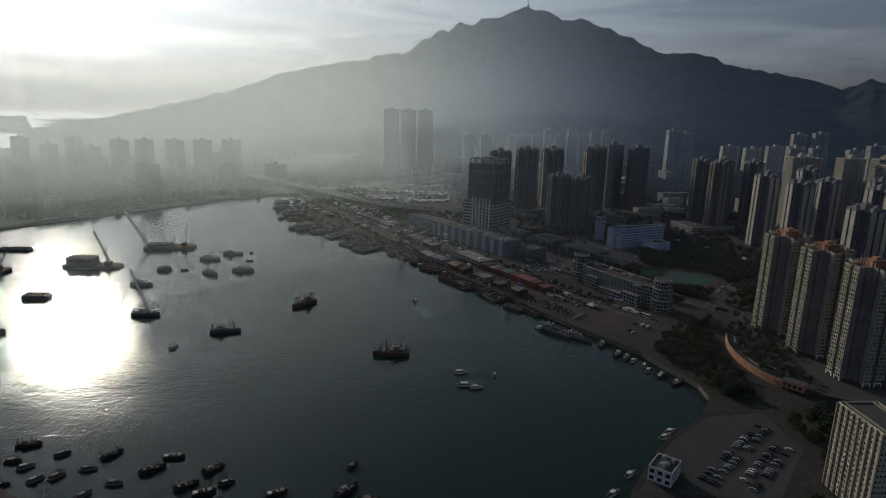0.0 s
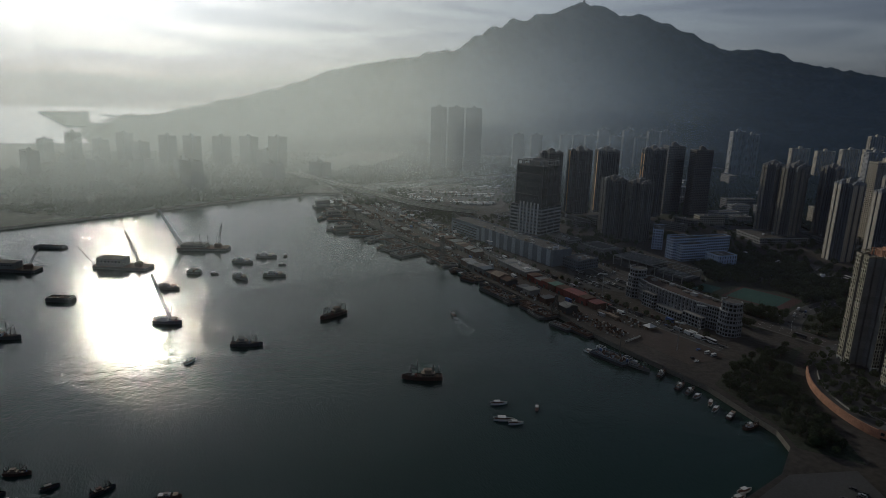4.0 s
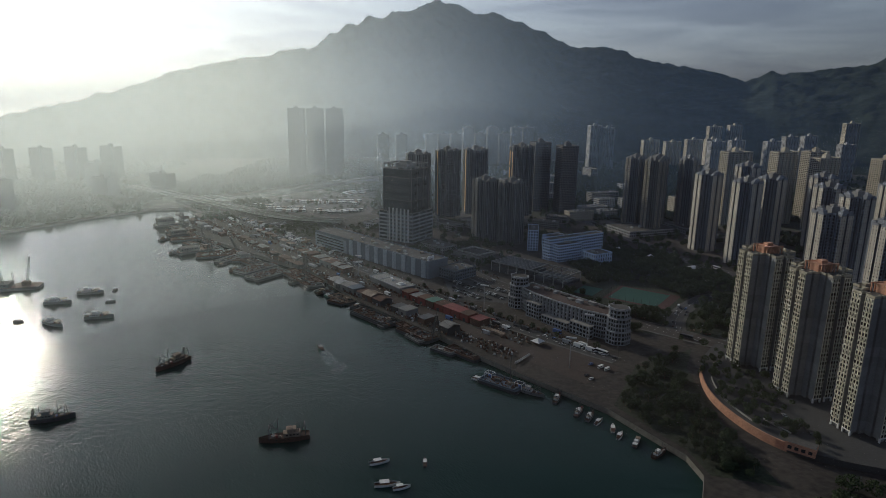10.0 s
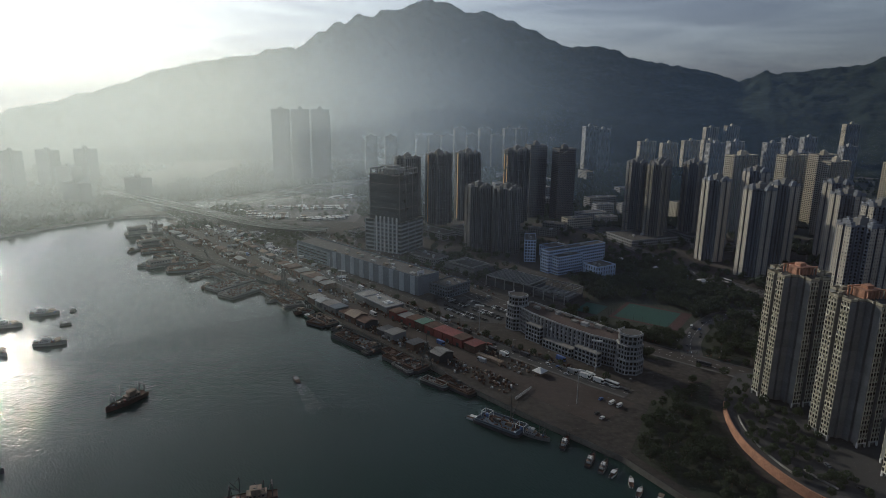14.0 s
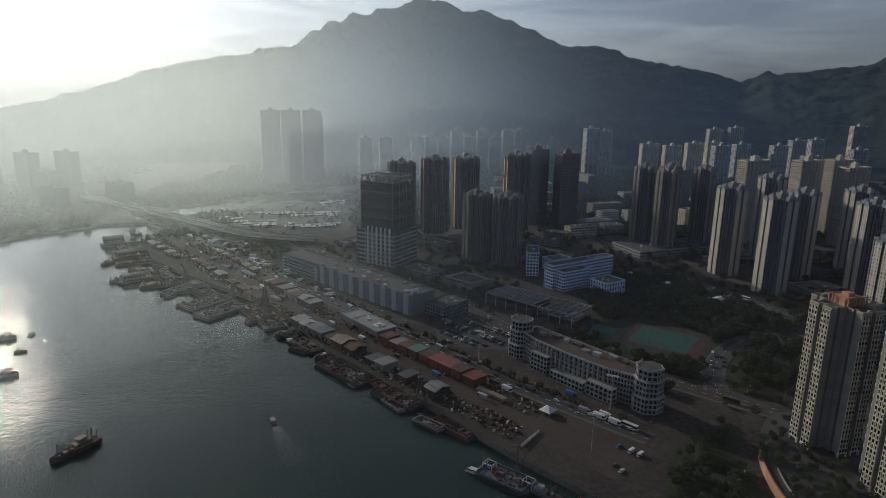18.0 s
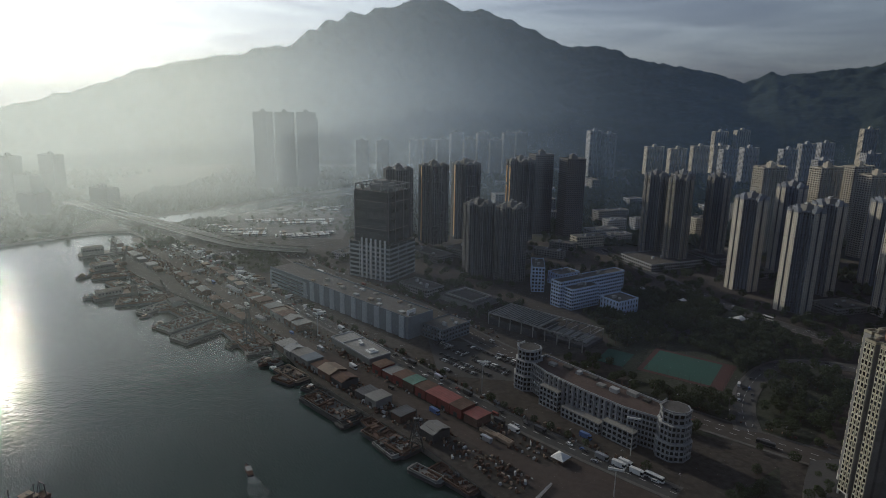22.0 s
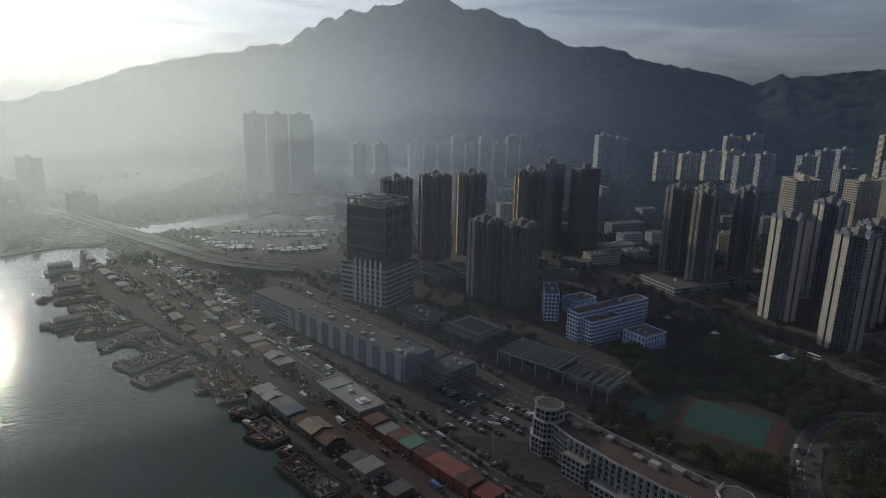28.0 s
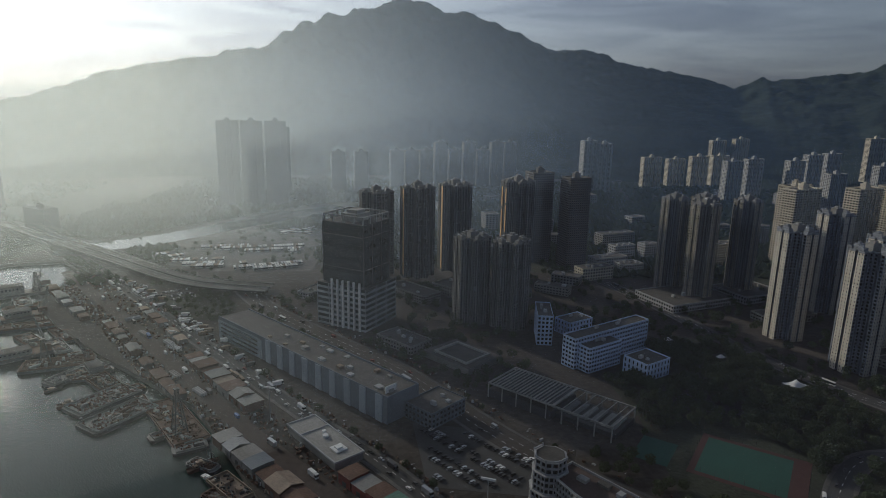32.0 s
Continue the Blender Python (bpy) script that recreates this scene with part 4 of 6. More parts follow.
# white apartment building with two stepped turrets
terrace = thing("turret_building", "white low apartment building with two stepped corner turrets", "apartment building", (117, 661, 4), -51.5)
plan = [(-54, -6), (-34, -11), (0, -13), (30, -12), (54, -6), (54, 12), (-54, 12)]
st = storey_mesh("storey", plan, 3.5, (M["turretwall"], M["glass"], M["pale"]), pitch=2.1, win=.76, sill=.8, head=.2, deep=.9)
for k in range(6):
    part("storey", st, terrace, (0, 0, 3.5 * k))
s = Shape()
s.prism(plan, 0, .3)
part("roof", s.mesh("roof", M["brownroof"]), terrace, (0, 0, 21))
s = Shape()
o, i_ = plan, shift_poly(plan, -.5)
for k in range(len(plan)):
    j = (k + 1) % len(plan)
    s.quad((*o[k], 0), (*o[j], 0), (*o[j], 1.3), (*o[k], 1.3))
    s.quad((*i_[j], 0), (*i_[k], 0), (*i_[k], 1.3), (*i_[j], 1.3))
    s.quad((*o[k], 1.3), (*o[j], 1.3), (*i_[j], 1.3), (*i_[k], 1.3))
part("parapet", s.mesh("parapet", M["pale"]), terrace, (0, 0, 21.3))
for k, (x, w, hgt, dd) in enumerate(((-26, 16, 14, 5), (30, 22, 10.5, 6), (2, 30, 7, 7.5))):
    st2 = storey_mesh("terrace_step", rect_plan(w, dd), 3.5, (M["turretwall"], M["glass"], M["pale"]), pitch=3.2, win=.76, sill=.7, head=.4, deep=.6)
    for j in range(int(hgt / 3.5)):
        part("terrace_step", st2, terrace, (x, -13.5 - dd / 4, 3.5 * j))
    s = Shape()
    s.prism(rect_plan(w + .3, dd + .3), 0, .5)
    part("terrace_roof", s.mesh("terrace_roof", M["concrete"]), terrace, (x, -13.5 - dd / 4, hgt))
fin = Shape()
fin.box(-.45, -.5, 0, .45, .5, 21.5)
fin_me = fin.mesh("facade_rib", M["turretwall"])
for k in range(17):
    x = -34 + 4.2 * k
    part("facade_rib", fin_me, terrace, (x, -11.4 - 1.6 * math.cos(x / 40), 0))
for sx in (-1, 1):
    for rad, z0, n_ in ((11.0, 0, 3), (10.0, 11.3, 3), (9.0, 22.6, 2)):
        octo = [(rad * math.cos(math.pi / 8 + i * math.pi / 4), rad * math.sin(math.pi / 8 + i * math.pi / 4)) for i in range(8)]
        st3 = storey_mesh("turret_storey", octo, 3.6, (M["turretwall"], M["glass"], M["pale"]), pitch=2.3, win=.72, sill=.7, head=.4, deep=.7)
        for j in range(n_):
            part("turret_storey", st3, terrace, (58 * sx, -2, z0 + 3.6 * j))
        s = Shape()
        s.prism(shift_poly(octo, .35), 0, .45)
        part("turret_cornice", s.mesh("turret_cornice", M["pale"]), terrace, (58 * sx, -2, z0 + 3.6 * n_))
    s = Shape()
    inner = [(8.0 * math.cos(math.pi / 8 + i * math.pi / 4), 8.0 * math.sin(math.pi / 8 + i * math.pi / 4)) for i in range(8)]
    s.prism(inner, 0, .25)
    part("turret_roof", s.mesh("turret_roof", M["roof"]), terrace, (58 * sx, -2, 30.45))
    crest = Shape()
    for i in range(3, 8):
        a_, b_ = math.pi / 8 + i * math.pi / 4, math.pi / 8 + (i + 1) * math.pi / 4
        p_, q_ = (9.2 * math.cos(a_), 9.2 * math.sin(a_)), (9.2 * math.cos(b_), 9.2 * math.sin(b_))
        crest.beam((*p_, .7), (*q_, .7), .7)
        crest.beam((*p_, 0), (*p_, 1.6), .7)
    part("turret_crest", crest.mesh("turret_crest", M["turretwall"]), terrace, (58 * sx, -2, 30.4))
rnd = random.Random(9)
for k in range(8):
    s = Shape()
    a = rnd.uniform(3, 9)
    s.box(-a / 2, -2, 0, a / 2, 2, rnd.uniform(1.2, 2.8))
    part("roof_unit", s.mesh("roof_unit", M[rnd.choice(("concrete", "roof", "pale"))]), terrace, (-40 + 10.5 * k, rnd.uniform(2, 8), 21.3))

# schools
lav = (M["lavender"], M["glass"], M["white"])
block("school_building", "pale blue school block with rows of windows", (175, 909), 31, 92, 14, 26, lav, 7, "school", pitch=3.4, win=.68, sill=1.1)
block("school_wing", "pale blue school wing with flat roof", (162, 887), 31, 38, 14, 21, lav, 6, "school", pitch=3.0, win=.7)
block("school_hall", "pale blue flat-roofed school hall", (197, 872), 31, 28, 24, 14, lav, 3, "school", pitch=4.0, win=.4)
block("school_tower", "narrow pale blue school block", (129, 952), 82, 40, 14, 27, lav, 7, "school", pitch=3.2, win=.6)
block("school_gym", "pale blue low school hall", (162, 968), 31, 30, 20, 13, lav, 3, "school", pitch=4.0, win=.4)

# steel-framed market hall
market = thing("market_hall", "open steel-framed market hall with slatted roof", "market hall", (111, 813, 4), -43)
s = Shape()
s.box(-49, -18, 0, 4, 18, 6.5, 0, 1)
s.box(4, -12, 0, 49, 18, 3.2, 0, 1)
part("body", s.mesh("body", M["darkgrey"], M["roof"]), market)
s = Shape()
s.box(-49.5, -18.5, 0, 49.5, -17.4, 1.0)
s.box(-49.5, 17.4, 0, 49.5, 18.5, 1.0)
s.box(-49.5, -17.4, 0, -48.4, 17.4, 1.0)
s.box(48.4, -17.4, 0, 49.5, 17.4, 1.0)
s.box(4, -17.4, 0, 6, 17.4, 1.0)
part("roof_edge", s.mesh("roof_edge", M["concrete"]), market, (0, 0, 10.5))
s = Shape()
s.box(-.4, -.4, 0, .4, .4, 10.5)
col_me = s.mesh("column", M["concrete"])
for k in range(9):
    for y in (-18, 18):
        part("column", col_me, market, (-49 + k * 12.25, y, 0))
s = Shape()
s.box(-.5, -17, 0, .5, 17, .5)
slat_me = s.mesh("roof_slat", M["concrete"])
for k in range(17):
    part("roof_slat", slat_me, market, (-46 + k * 2.9, 0, 10.6))
s = Shape()
s.box(-47, -16.5, 0, 4, 16.5, .3)
part("roof_sheet", s.mesh("roof_sheet", M["darkgrey"]), market, (0, 0, 10.1))
s = Shape()
s.box(-2, -10, 0, 2, 10, 1.2)
light_me = s.mesh("roof_light", M["greybrown"])
for k in range(6):
    part("roof_light", light_me, market, (9 + k * 7, 3, 3.2))

truss = Shape()
for k in range(12):
    x = 5 + 4 * k
    truss.beam((x, -17.8, 9.6), (min(x + 4, 49), -17.8, 11.0), .25)
    truss.beam((x, 17.8, 9.6), (min(x + 4, 49), 17.8, 11.0), .25)
part("roof_truss", truss.mesh("roof_truss", M["concrete"]), market)
for k in range(5):
    tie = Shape()
    tie.box(-.25, -17.4, 0, .25, 17.4, .5)
    part("roof_tie", tie.mesh("roof_tie", M["concrete"]), market, (12 + 8 * k, 0, 10.7))

# courtyard building, low blocks, podiums
atrium = thing("courtyard_building", "low grey courtyard building with pale square roof rim", "building", (49, 902, 4), -48)
s = Shape()
s.box(-26, -20, 0, 26, 20, 5.5, 0, 1)
part("body", s.mesh("body", M["greybrown"], M["roof"]), atrium)
s = Shape()
for x0, y0, x1, y1 in ((-19, -15, 19, -13), (-19, 13, 19, 15), (-19, -13, -17, 13), (17, -13, 19, 13)):
    s.box(x0, y0, 0, x1, y1, 1.4)
part("roof_rim", s.mesh("roof_rim", M["concrete"]), atrium, (0, 0, 5.5))
block("low_block", "low grey-brown shop building", (0, 935), -46, 44, 26, 7, (M["greybrown"], M["glass"], M["greybrown"]), 2)
for x, y, r, w, d, h, k in ((300, 1240, 20, 34, 16, 22, "pale"), (345, 1260, 20, 24, 16, 20, "pale"), (270, 1205, 20, 50, 20, 14, "pale"), (235, 1150, 20, 46, 18, 15, "cream"), (290, 1180, 20, 30, 22, 12, "pale"),
                            (196, 1130, -30, 34, 16, 10, "greybrown"), (170, 1090, -30, 40, 14, 9, "greybrown"), (312, 1060, 20, 88, 60, 8, "pale"), (395, 1080, 20, 60, 50, 8, "pale"), (390, 1000, 14, 60, 26, 7, "greybrown"),
                            (430, 880, 14, 46, 30, 6, "concrete"), (10, 1075, -48, 60, 26, 9, "greybrown"), (60, 1085, -48, 50, 30, 10, "greybrown"), (-96, 1085, 58, 46, 18, 7, "pale"), (120, 1080, 10, 40, 26, 9, "greybrown"),
                            (360, 1180, 20, 46, 18, 24, "pale"), (430, 1220, 20, 40, 18, 30, "cream"), (320, 1330, 20, 60, 20, 20, "greybrown"), (200, 1330, 10, 70, 20, 16, "greybrown"), (100, 1260, 10, 60, 24, 14, "greybrown")):
    block("low_block", "low flat-roofed %s town building" % {"white": "white", "pale": "pale grey", "cream": "cream", "greybrown": "grey-brown", "concrete": "concrete"}[k], (x, y), r, w, d, h, (M[k], M["glass"], M["pale"]), max(2, round(h / 3.4)), pitch=3.6)
# cream slab with tall piers and window rows
slab = block("apartment_slab", "cream apartment slab with tall piers and rows of small windows", (194, 306), -80, 34, 22, 49, (M["cream"], M["glass"], M["ochre"]), 16, "apartment block", pitch=1.9, win=.5, sill=1.3, kit=False)
pier_ = Shape()
pier_.box(-.35, -.7, 0, .35, 0, 49.6)
pier_me = pier_.mesh("wall_pier", M["ochre"])
for k in range(9):
    for a, off in ((0, 11), (180, 11)):
        part("wall_pier", pier_me, slab, turn2((-17 + 4.25 * k, -off), a) + (0,), a)
rail_ = Shape()
rail_.box(-17.3, -.25, 0, 17.3, .25, 1.2)
rail_me = rail_.mesh("roof_rail", M["ochre"])
for y in (-8, 8):
    part("roof_rail", rail_me, slab, (0, y, 49.2))
block("pier_office", "white flat-roofed pier office by the car park", (92, 312), 60, 16, 13, 8, (M["white"], M["glass"], M["white"]), 2)

# white tents in the park
for x, y, w in ((305, 842, 17), (272, 896, 8), (242, 936, 8)):
    t = thing("tent_canopy", "white stretched tent canopy in the park", "tent", (x, y, 4), 20, "tent canopies")
    s = Shape()
    n_ = 8
    for i in range(n_):
        for j in range(n_):
            def H(u, v):
                return ((u - .5) * 2 * w / 2 * (1 - .18 * math.sin(math.pi * v)), (v - .5) * 2 * w * .35 * (1 - .18 * math.sin(math.pi * u)),
                        3.2 + 2.6 * math.sin(math.pi * u) * math.sin(math.pi * v) + .8 * abs(u - .5) * abs(v - .5) * 4)
            s.quad(H(i / n_, j / n_), H((i + 1) / n_, j / n_), H((i + 1) / n_, (j + 1) / n_), H(i / n_, (j + 1) / n_))
    part("canopy", s.mesh("canopy", M["white"]), t)
    s = Shape()
    s.beam((0, 0, 0), (0, 0, 4.1), .2)
    pm = s.mesh("pole", M["steel"])
    for a, b_ in ((-1, -1), (-1, 1), (1, 1), (1, -1)):
        part("pole", pm, t, (a * w * .49, b_ * w * .34, 0))


# ---- boats ----
def hull_mesh(L, W, H, mat, bow=1.0, flat=False):
    s = Shape()
    n_ = 10
    rings = []
    for i in range(n_ + 1):
        u = i / n_
        w = W / 2 * (1.0 if flat else (min(1.0, .72 + u * .9) if u < .35 else max(.03, 1 - ((u - .35) / .65) ** 2.4)))
        z = H * (1 if flat else (.9 + .5 * max(0, u - .55) * bow + .25 * max(0, .2 - u)))
        x = -L / 2 + L * u
        rings.append([(x, -w, z), (x - (0 if not flat else 0), -w * .72, -.8), (x, w * .72, -.8), (x, w, z)])
    for a, b_ in zip(rings, rings[1:]):
        for k in range(3):
            s.quad(a[k], a[k + 1], b_[k + 1], b_[k])
        s.quad(a[3], a[0], b_[0], b_[3], 1)
        for sg in (0, 3):
            p, q = a[sg], b_[sg]
            s.quad(p, q, (q[0], q[1], q[2] + .7), (p[0], p[1], p[2] + .7))
    s.quad(*rings[0])
    s.quad(*rings[-1])
    return s.mesh("hull", mat, M["rust"])


def fishing_boat(at, heading, L=24, hull="darkgrey", house="white", masts=True, label="dark wooden fishing trawler at anchor with masts and booms"):
    W, H = L * .27, L * .09
    ob = thing("fishing_boat", label, "boat", (at[0], at[1], 0), heading, "boats in the harbour")
    part("hull", hull_mesh(L, W, H, M[hull]), ob)
    s = Shape()
    s.box(-L * .32, -W * .32, H, L * .02, W * .32, H + L * .09, 0, 1)
    for k in range(4):
        s.box(-L * .28 + k * L * .07, -W * .33, H + L * .04, -L * .24 + k * L * .07, W * .33, H + L * .07, 2)
    part("deckhouse", s.mesh("deckhouse", M[house], M["tan"], M["glass"]), ob)
    s = Shape()
    s.box(-L * .22, -W * .24, 0, -L * .06, W * .24, L * .075)
    s.box(-L * .24, -W * .28, L * .075, -L * .04, W * .28, L * .085)
    part("wheelhouse", s.mesh("wheelhouse", M[house]), ob, (0, 0, H + L * .09))
    if masts:
        for x, h in ((L * .12, L * .42), (-L * .28, L * .3)):
            s = Shape()
            s.beam((0, 0, 0), (0, 0, h), L * .012)
            s.beam((0, 0, h * .35), (L * .18, W * .3, h * .75), L * .008)
            s.beam((0, 0, h * .35), (L * .16, -W * .3, h * .7), L * .008)
            s.beam((0, 0, h), (L * .3, 0, 0.5), L * .003)
            part("mast", s.mesh("mast", M["steel"]), ob, (x, 0, H * .95))
        for x in (-L * .42, L * .3):
            s = Shape()
            for y in (-W * .36, W * .36):
                s.beam((x, y, 0), (x * .98, y * .8, L * .24), L * .014)
            s.beam((x * .98, -W * .3, L * .24), (x * .98, W * .3, L * .24), L * .014)
            s.beam((x * .98, -W * .3, L * .24), (x * .8, -W * .2, 0), L * .008)
            part("gantry", s.mesh("gantry", M["steel"]), ob, (0, 0, H))
    else:
        for k in range(3):
            s = Shape()
            s.box(-L * .1, -W * .42, 0, L * .1, W * .42, .12)
            for x in (-L * .09, L * .09):
                for y in (-W * .4, W * .4):
                    s.beam((x, y, -L * .08), (x, y, 0), .1)
            part("awning", s.mesh("awning", M[("white", "pale", "tan")[k]]), ob, (-L * .36 + k * L * .3, 0, H + L * (.11 if k != 0 else .1)))
    rb = random.Random(int(at[0] * 13 + at[1]))
    for k in range(5):
        s = Shape()
        a, c = rb.uniform(.03, .07) * L, rb.uniform(.1, .25) * W
        s.prism(rect_plan(a, c), 0, rb.uniform(.02, .06) * L, scale=rb.uniform(.7, 1))
        part("deck_gear", s.mesh("deck_gear", M[rb.choice(("tan", "rust", "blue", "pale", "red"))]), ob, (rb.uniform(-.05, .38) * L, rb.uniform(-.22, .22) * W, H * .97), rb.uniform(0, 90))
    s = Shape()
    s.box(-L * .06, -W * .2, 0, L * .02, W * .2, L * .035)
    part("hatch", s.mesh("hatch", M["tan"]), ob, (L * .22, 0, H * 1.0))
    for k in range(4):
        s = Shape()
        s.prism([(.45 * math.cos(i), .45 * math.sin(i)) for i in range(6)], 0, .4)
        part("fender", s.mesh("fender", M["rubber"]), ob, (-L * .2 + k * L * .12, W * .45 * (1 if k % 2 else -1), H * .75))
    return ob


def small_boat(at, heading, L=9, hull="white", canopy="white", label="small open sampan with a canopy"):
    W, H = L * .3, .9
    ob = thing("small_boat", label, "boat", (at[0], at[1], 0), heading, "small boats")
    key = ("sb", L, hull, canopy)
    if key not in MESHES:
        a = hull_mesh(L, W, H, M[hull])
        s = Shape()
        s.box(-L * .3, -W * .4, 0, L * .08, W * .4, .15)
        c = s.mesh("canopy", M[canopy])
        s = Shape()
        for x in (-L * .28, L * .06):
            for y in (-W * .36, W * .36):
                s.beam((x, y, 0), (x, y, 1.7), .1)
        f = s.mesh("canopy_frame", M["steel"])
        s = Shape()
        s.box(-.3, -.3, 0, .3, .3, 1.0)
        MESHES[key] = (a, c, f, s.mesh("outboard", M["darkgrey"]))
    a, c, f, m_ = MESHES[key]
    part("hull", a, ob)
    part("canopy", c, ob, (0, 0, H + 1.6))
    part("canopy_frame", f, ob, (0, 0, H * .9))
    part("outboard", m_, ob, (-L * .5, 0, .2))
    return ob


def lattice(L, w0, w1, n_, t):
    """A lattice boom along +x."""
    s = Shape()
    prev = None
    for i in range(n_ + 1):
        u = i / n_
        w = w0 + (w1 - w0) * u
        c = [(L * u, -w / 2, -w / 2), (L * u, w / 2, -w / 2), (L * u, w / 2, w / 2), (L * u, -w / 2, w / 2)]
        for k in range(4):
            s.beam(c[k], c[(k + 1) % 4], t * .7)
        if prev:
            for k in range(4):
                s.beam(prev[k], c[k], t)
                s.beam(prev[k], c[(k + 1) % 4], t * .6)
        prev = c
    return s


def crane_barge(at, heading, L=48, W=18, H=3.0, boom=30, lift=52, swing=0, mat="rust", cabin_h=7, label="rusty crane barge with cabin and lattice boom"):
    ob = thing("crane_barge", label, "barge", (at[0], at[1], 0), heading, "crane barges")
    s = Shape()
    s.prism([(-L / 2 + 2, -W / 2), (L / 2 - 2, -W / 2), (L / 2, -W / 2 + 2), (L / 2, W / 2 - 2), (L / 2 - 2, W / 2), (-L / 2 + 2, W / 2), (-L / 2, W / 2 - 2), (-L / 2, -W / 2 + 2)], -1, H, 0, 1)
    part("hull", s.mesh("hull", M["darkgrey"], M[mat]), ob)
    s = Shape()
    s.box(-L * .42, -W * .4, 0, L * .06, W * .4, cabin_h, 0, 1)
    cab = part("deck_cabin", s.mesh("deck_cabin", M["greybrown"], M["roof"]), ob, (0, 0, H))
    for k in range(7):
        s = Shape()
        s.box(0, -W * .41, cabin_h * .5, L * .03, W * .41, cabin_h * .75)
        part("cabin_window", s.mesh("cabin_window", M["glass"]), cab, (-L * .4 + k * L * .065, 0, 0))
    s = Shape()
    s.box(-3.5, -3, 0, 4, 3, 4.5)
    part("crane_house", s.mesh("crane_house", M[mat]), ob, (L * .28, 0, H))
    bm = lattice(boom, 2.4, 1.0, 10, .28)
    b_ob = part("crane_boom", bm.mesh("crane_boom", M["steel"]), ob, (L * .30, 0, H + 3))
    b_ob.matrix_basis = pose(L * .30, 0, H + 3, 0, -lift, swing)
    s = Shape()
    top = (boom * math.cos(radians(lift)) * math.cos(radians(swing)), boom * math.cos(radians(lift)) * math.sin(radians(swing)), boom * math.sin(radians(lift)))
    s.beam((-3, 0, 2), (-1.5, 0, boom * .45), .4)
    s.beam((-1.5, 0, boom * .45), top, .12)
    s.beam((-1.5, 0, boom * .45), (-L * .3, 0, 2), .12)
    s.beam(top, (top[0] * 1.02, top[1], 1.5), .1)
    part("rigging", s.mesh("rigging", M["steel"]), ob, (L * .30, 0, H + 3))
    for k in range(6):
        s = Shape()
        s.box(-.5, -.3, 0, .5, .3, .9)
        part("bollard", s.mesh("bollard", M["steel"]), ob, (-L * .45 + k * L * .18, (-1) ** k * W * .46, H))
    return ob


def work_barge(at, heading, L, W, H=2.4, mat="rust", seed=1, label="rusty flat work barge loaded with scrap and timber"):
    ob = thing("work_barge", label, "barge", (at[0], at[1], 0), heading, "work barges")
    s = Shape()
    s.prism([(-L / 2 + 1.5, -W / 2), (L / 2 - 1.5, -W / 2), (L / 2, -W / 2 + 1.5), (L / 2, W / 2 - 1.5), (L / 2 - 1.5, W / 2), (-L / 2 + 1.5, W / 2), (-L / 2, W / 2 - 1.5), (-L / 2, -W / 2 + 1.5)], -1, H, 0, 1)
    part("hull", s.mesh("hull", M["darkgrey"], M[mat]), ob)
    s = Shape()
    for x0, y0, x1, y1 in ((-L / 2 + 2, -W / 2 + .5, L / 2 - 2, -W / 2 + 1), (-L / 2 + 2, W / 2 - 1, L / 2 - 2, W / 2 - .5), (-L / 2 + 2, -W / 2 + 1, -L / 2 + 2.5, W / 2 - 1), (L / 2 - 2.5, -W / 2 + 1, L / 2 - 2, W / 2 - 1)):
        s.box(x0, y0, 0, x1, y1, 1.3)
    part("bulwark", s.mesh("bulwark", M[mat]), ob, (0, 0, H))
    rnd = random.Random(seed)
    heap = Shape()
    for k in range(int(L * W / 9)):
        a, c = rnd.uniform(.5, 3.2), rnd.uniform(.3, 1.1)
        b_, x, y = rnd.uniform(0, 180), rnd.uniform(-.46, .46) * (L - 4), rnd.uniform(-.46, .46) * (W - 2)
        heap.prism([tuple(Vector(turn2(p, b_)) + Vector((x, y))) for p in rect_plan(a, c)], H, H + rnd.uniform(.2, 1.5), scale=rnd.uniform(.4, 1))
    tagged(part("scrap", heap.mesh("scrap", M[rnd.choice(("rust", "rust", "steel"))]), ob), kind="stuff")
    for k in range(int(L * W / 80)):
        a, c, e_ = rnd.uniform(2, 9), rnd.uniform(.8, 3.0), rnd.uniform(.4, 2.6)
        s = Shape()
        if rnd.random() < .4:
            for j in range(4):
                s.beam((-a / 2, -c / 2 + j * c / 3, .3 + .15 * (j % 2)), (a / 2, -c / 2 + j * c / 3, .3 + .1 * (j % 3)), .45)
        else:
            s.prism(rect_plan(a, c), 0, e_, scale=rnd.uniform(.75, 1))
        part("deck_load", s.mesh("deck_load", M[rnd.choice(("rust", "tan", "greybrown", "darkgrey", "steel", "concrete", "rust"))]), ob,
             (rnd.uniform(-.42, .42) * (L - 8), rnd.uniform(-.36, .36) * (W - 4), H), rnd.choice((0, 90, rnd.uniform(0, 180))))
    return ob


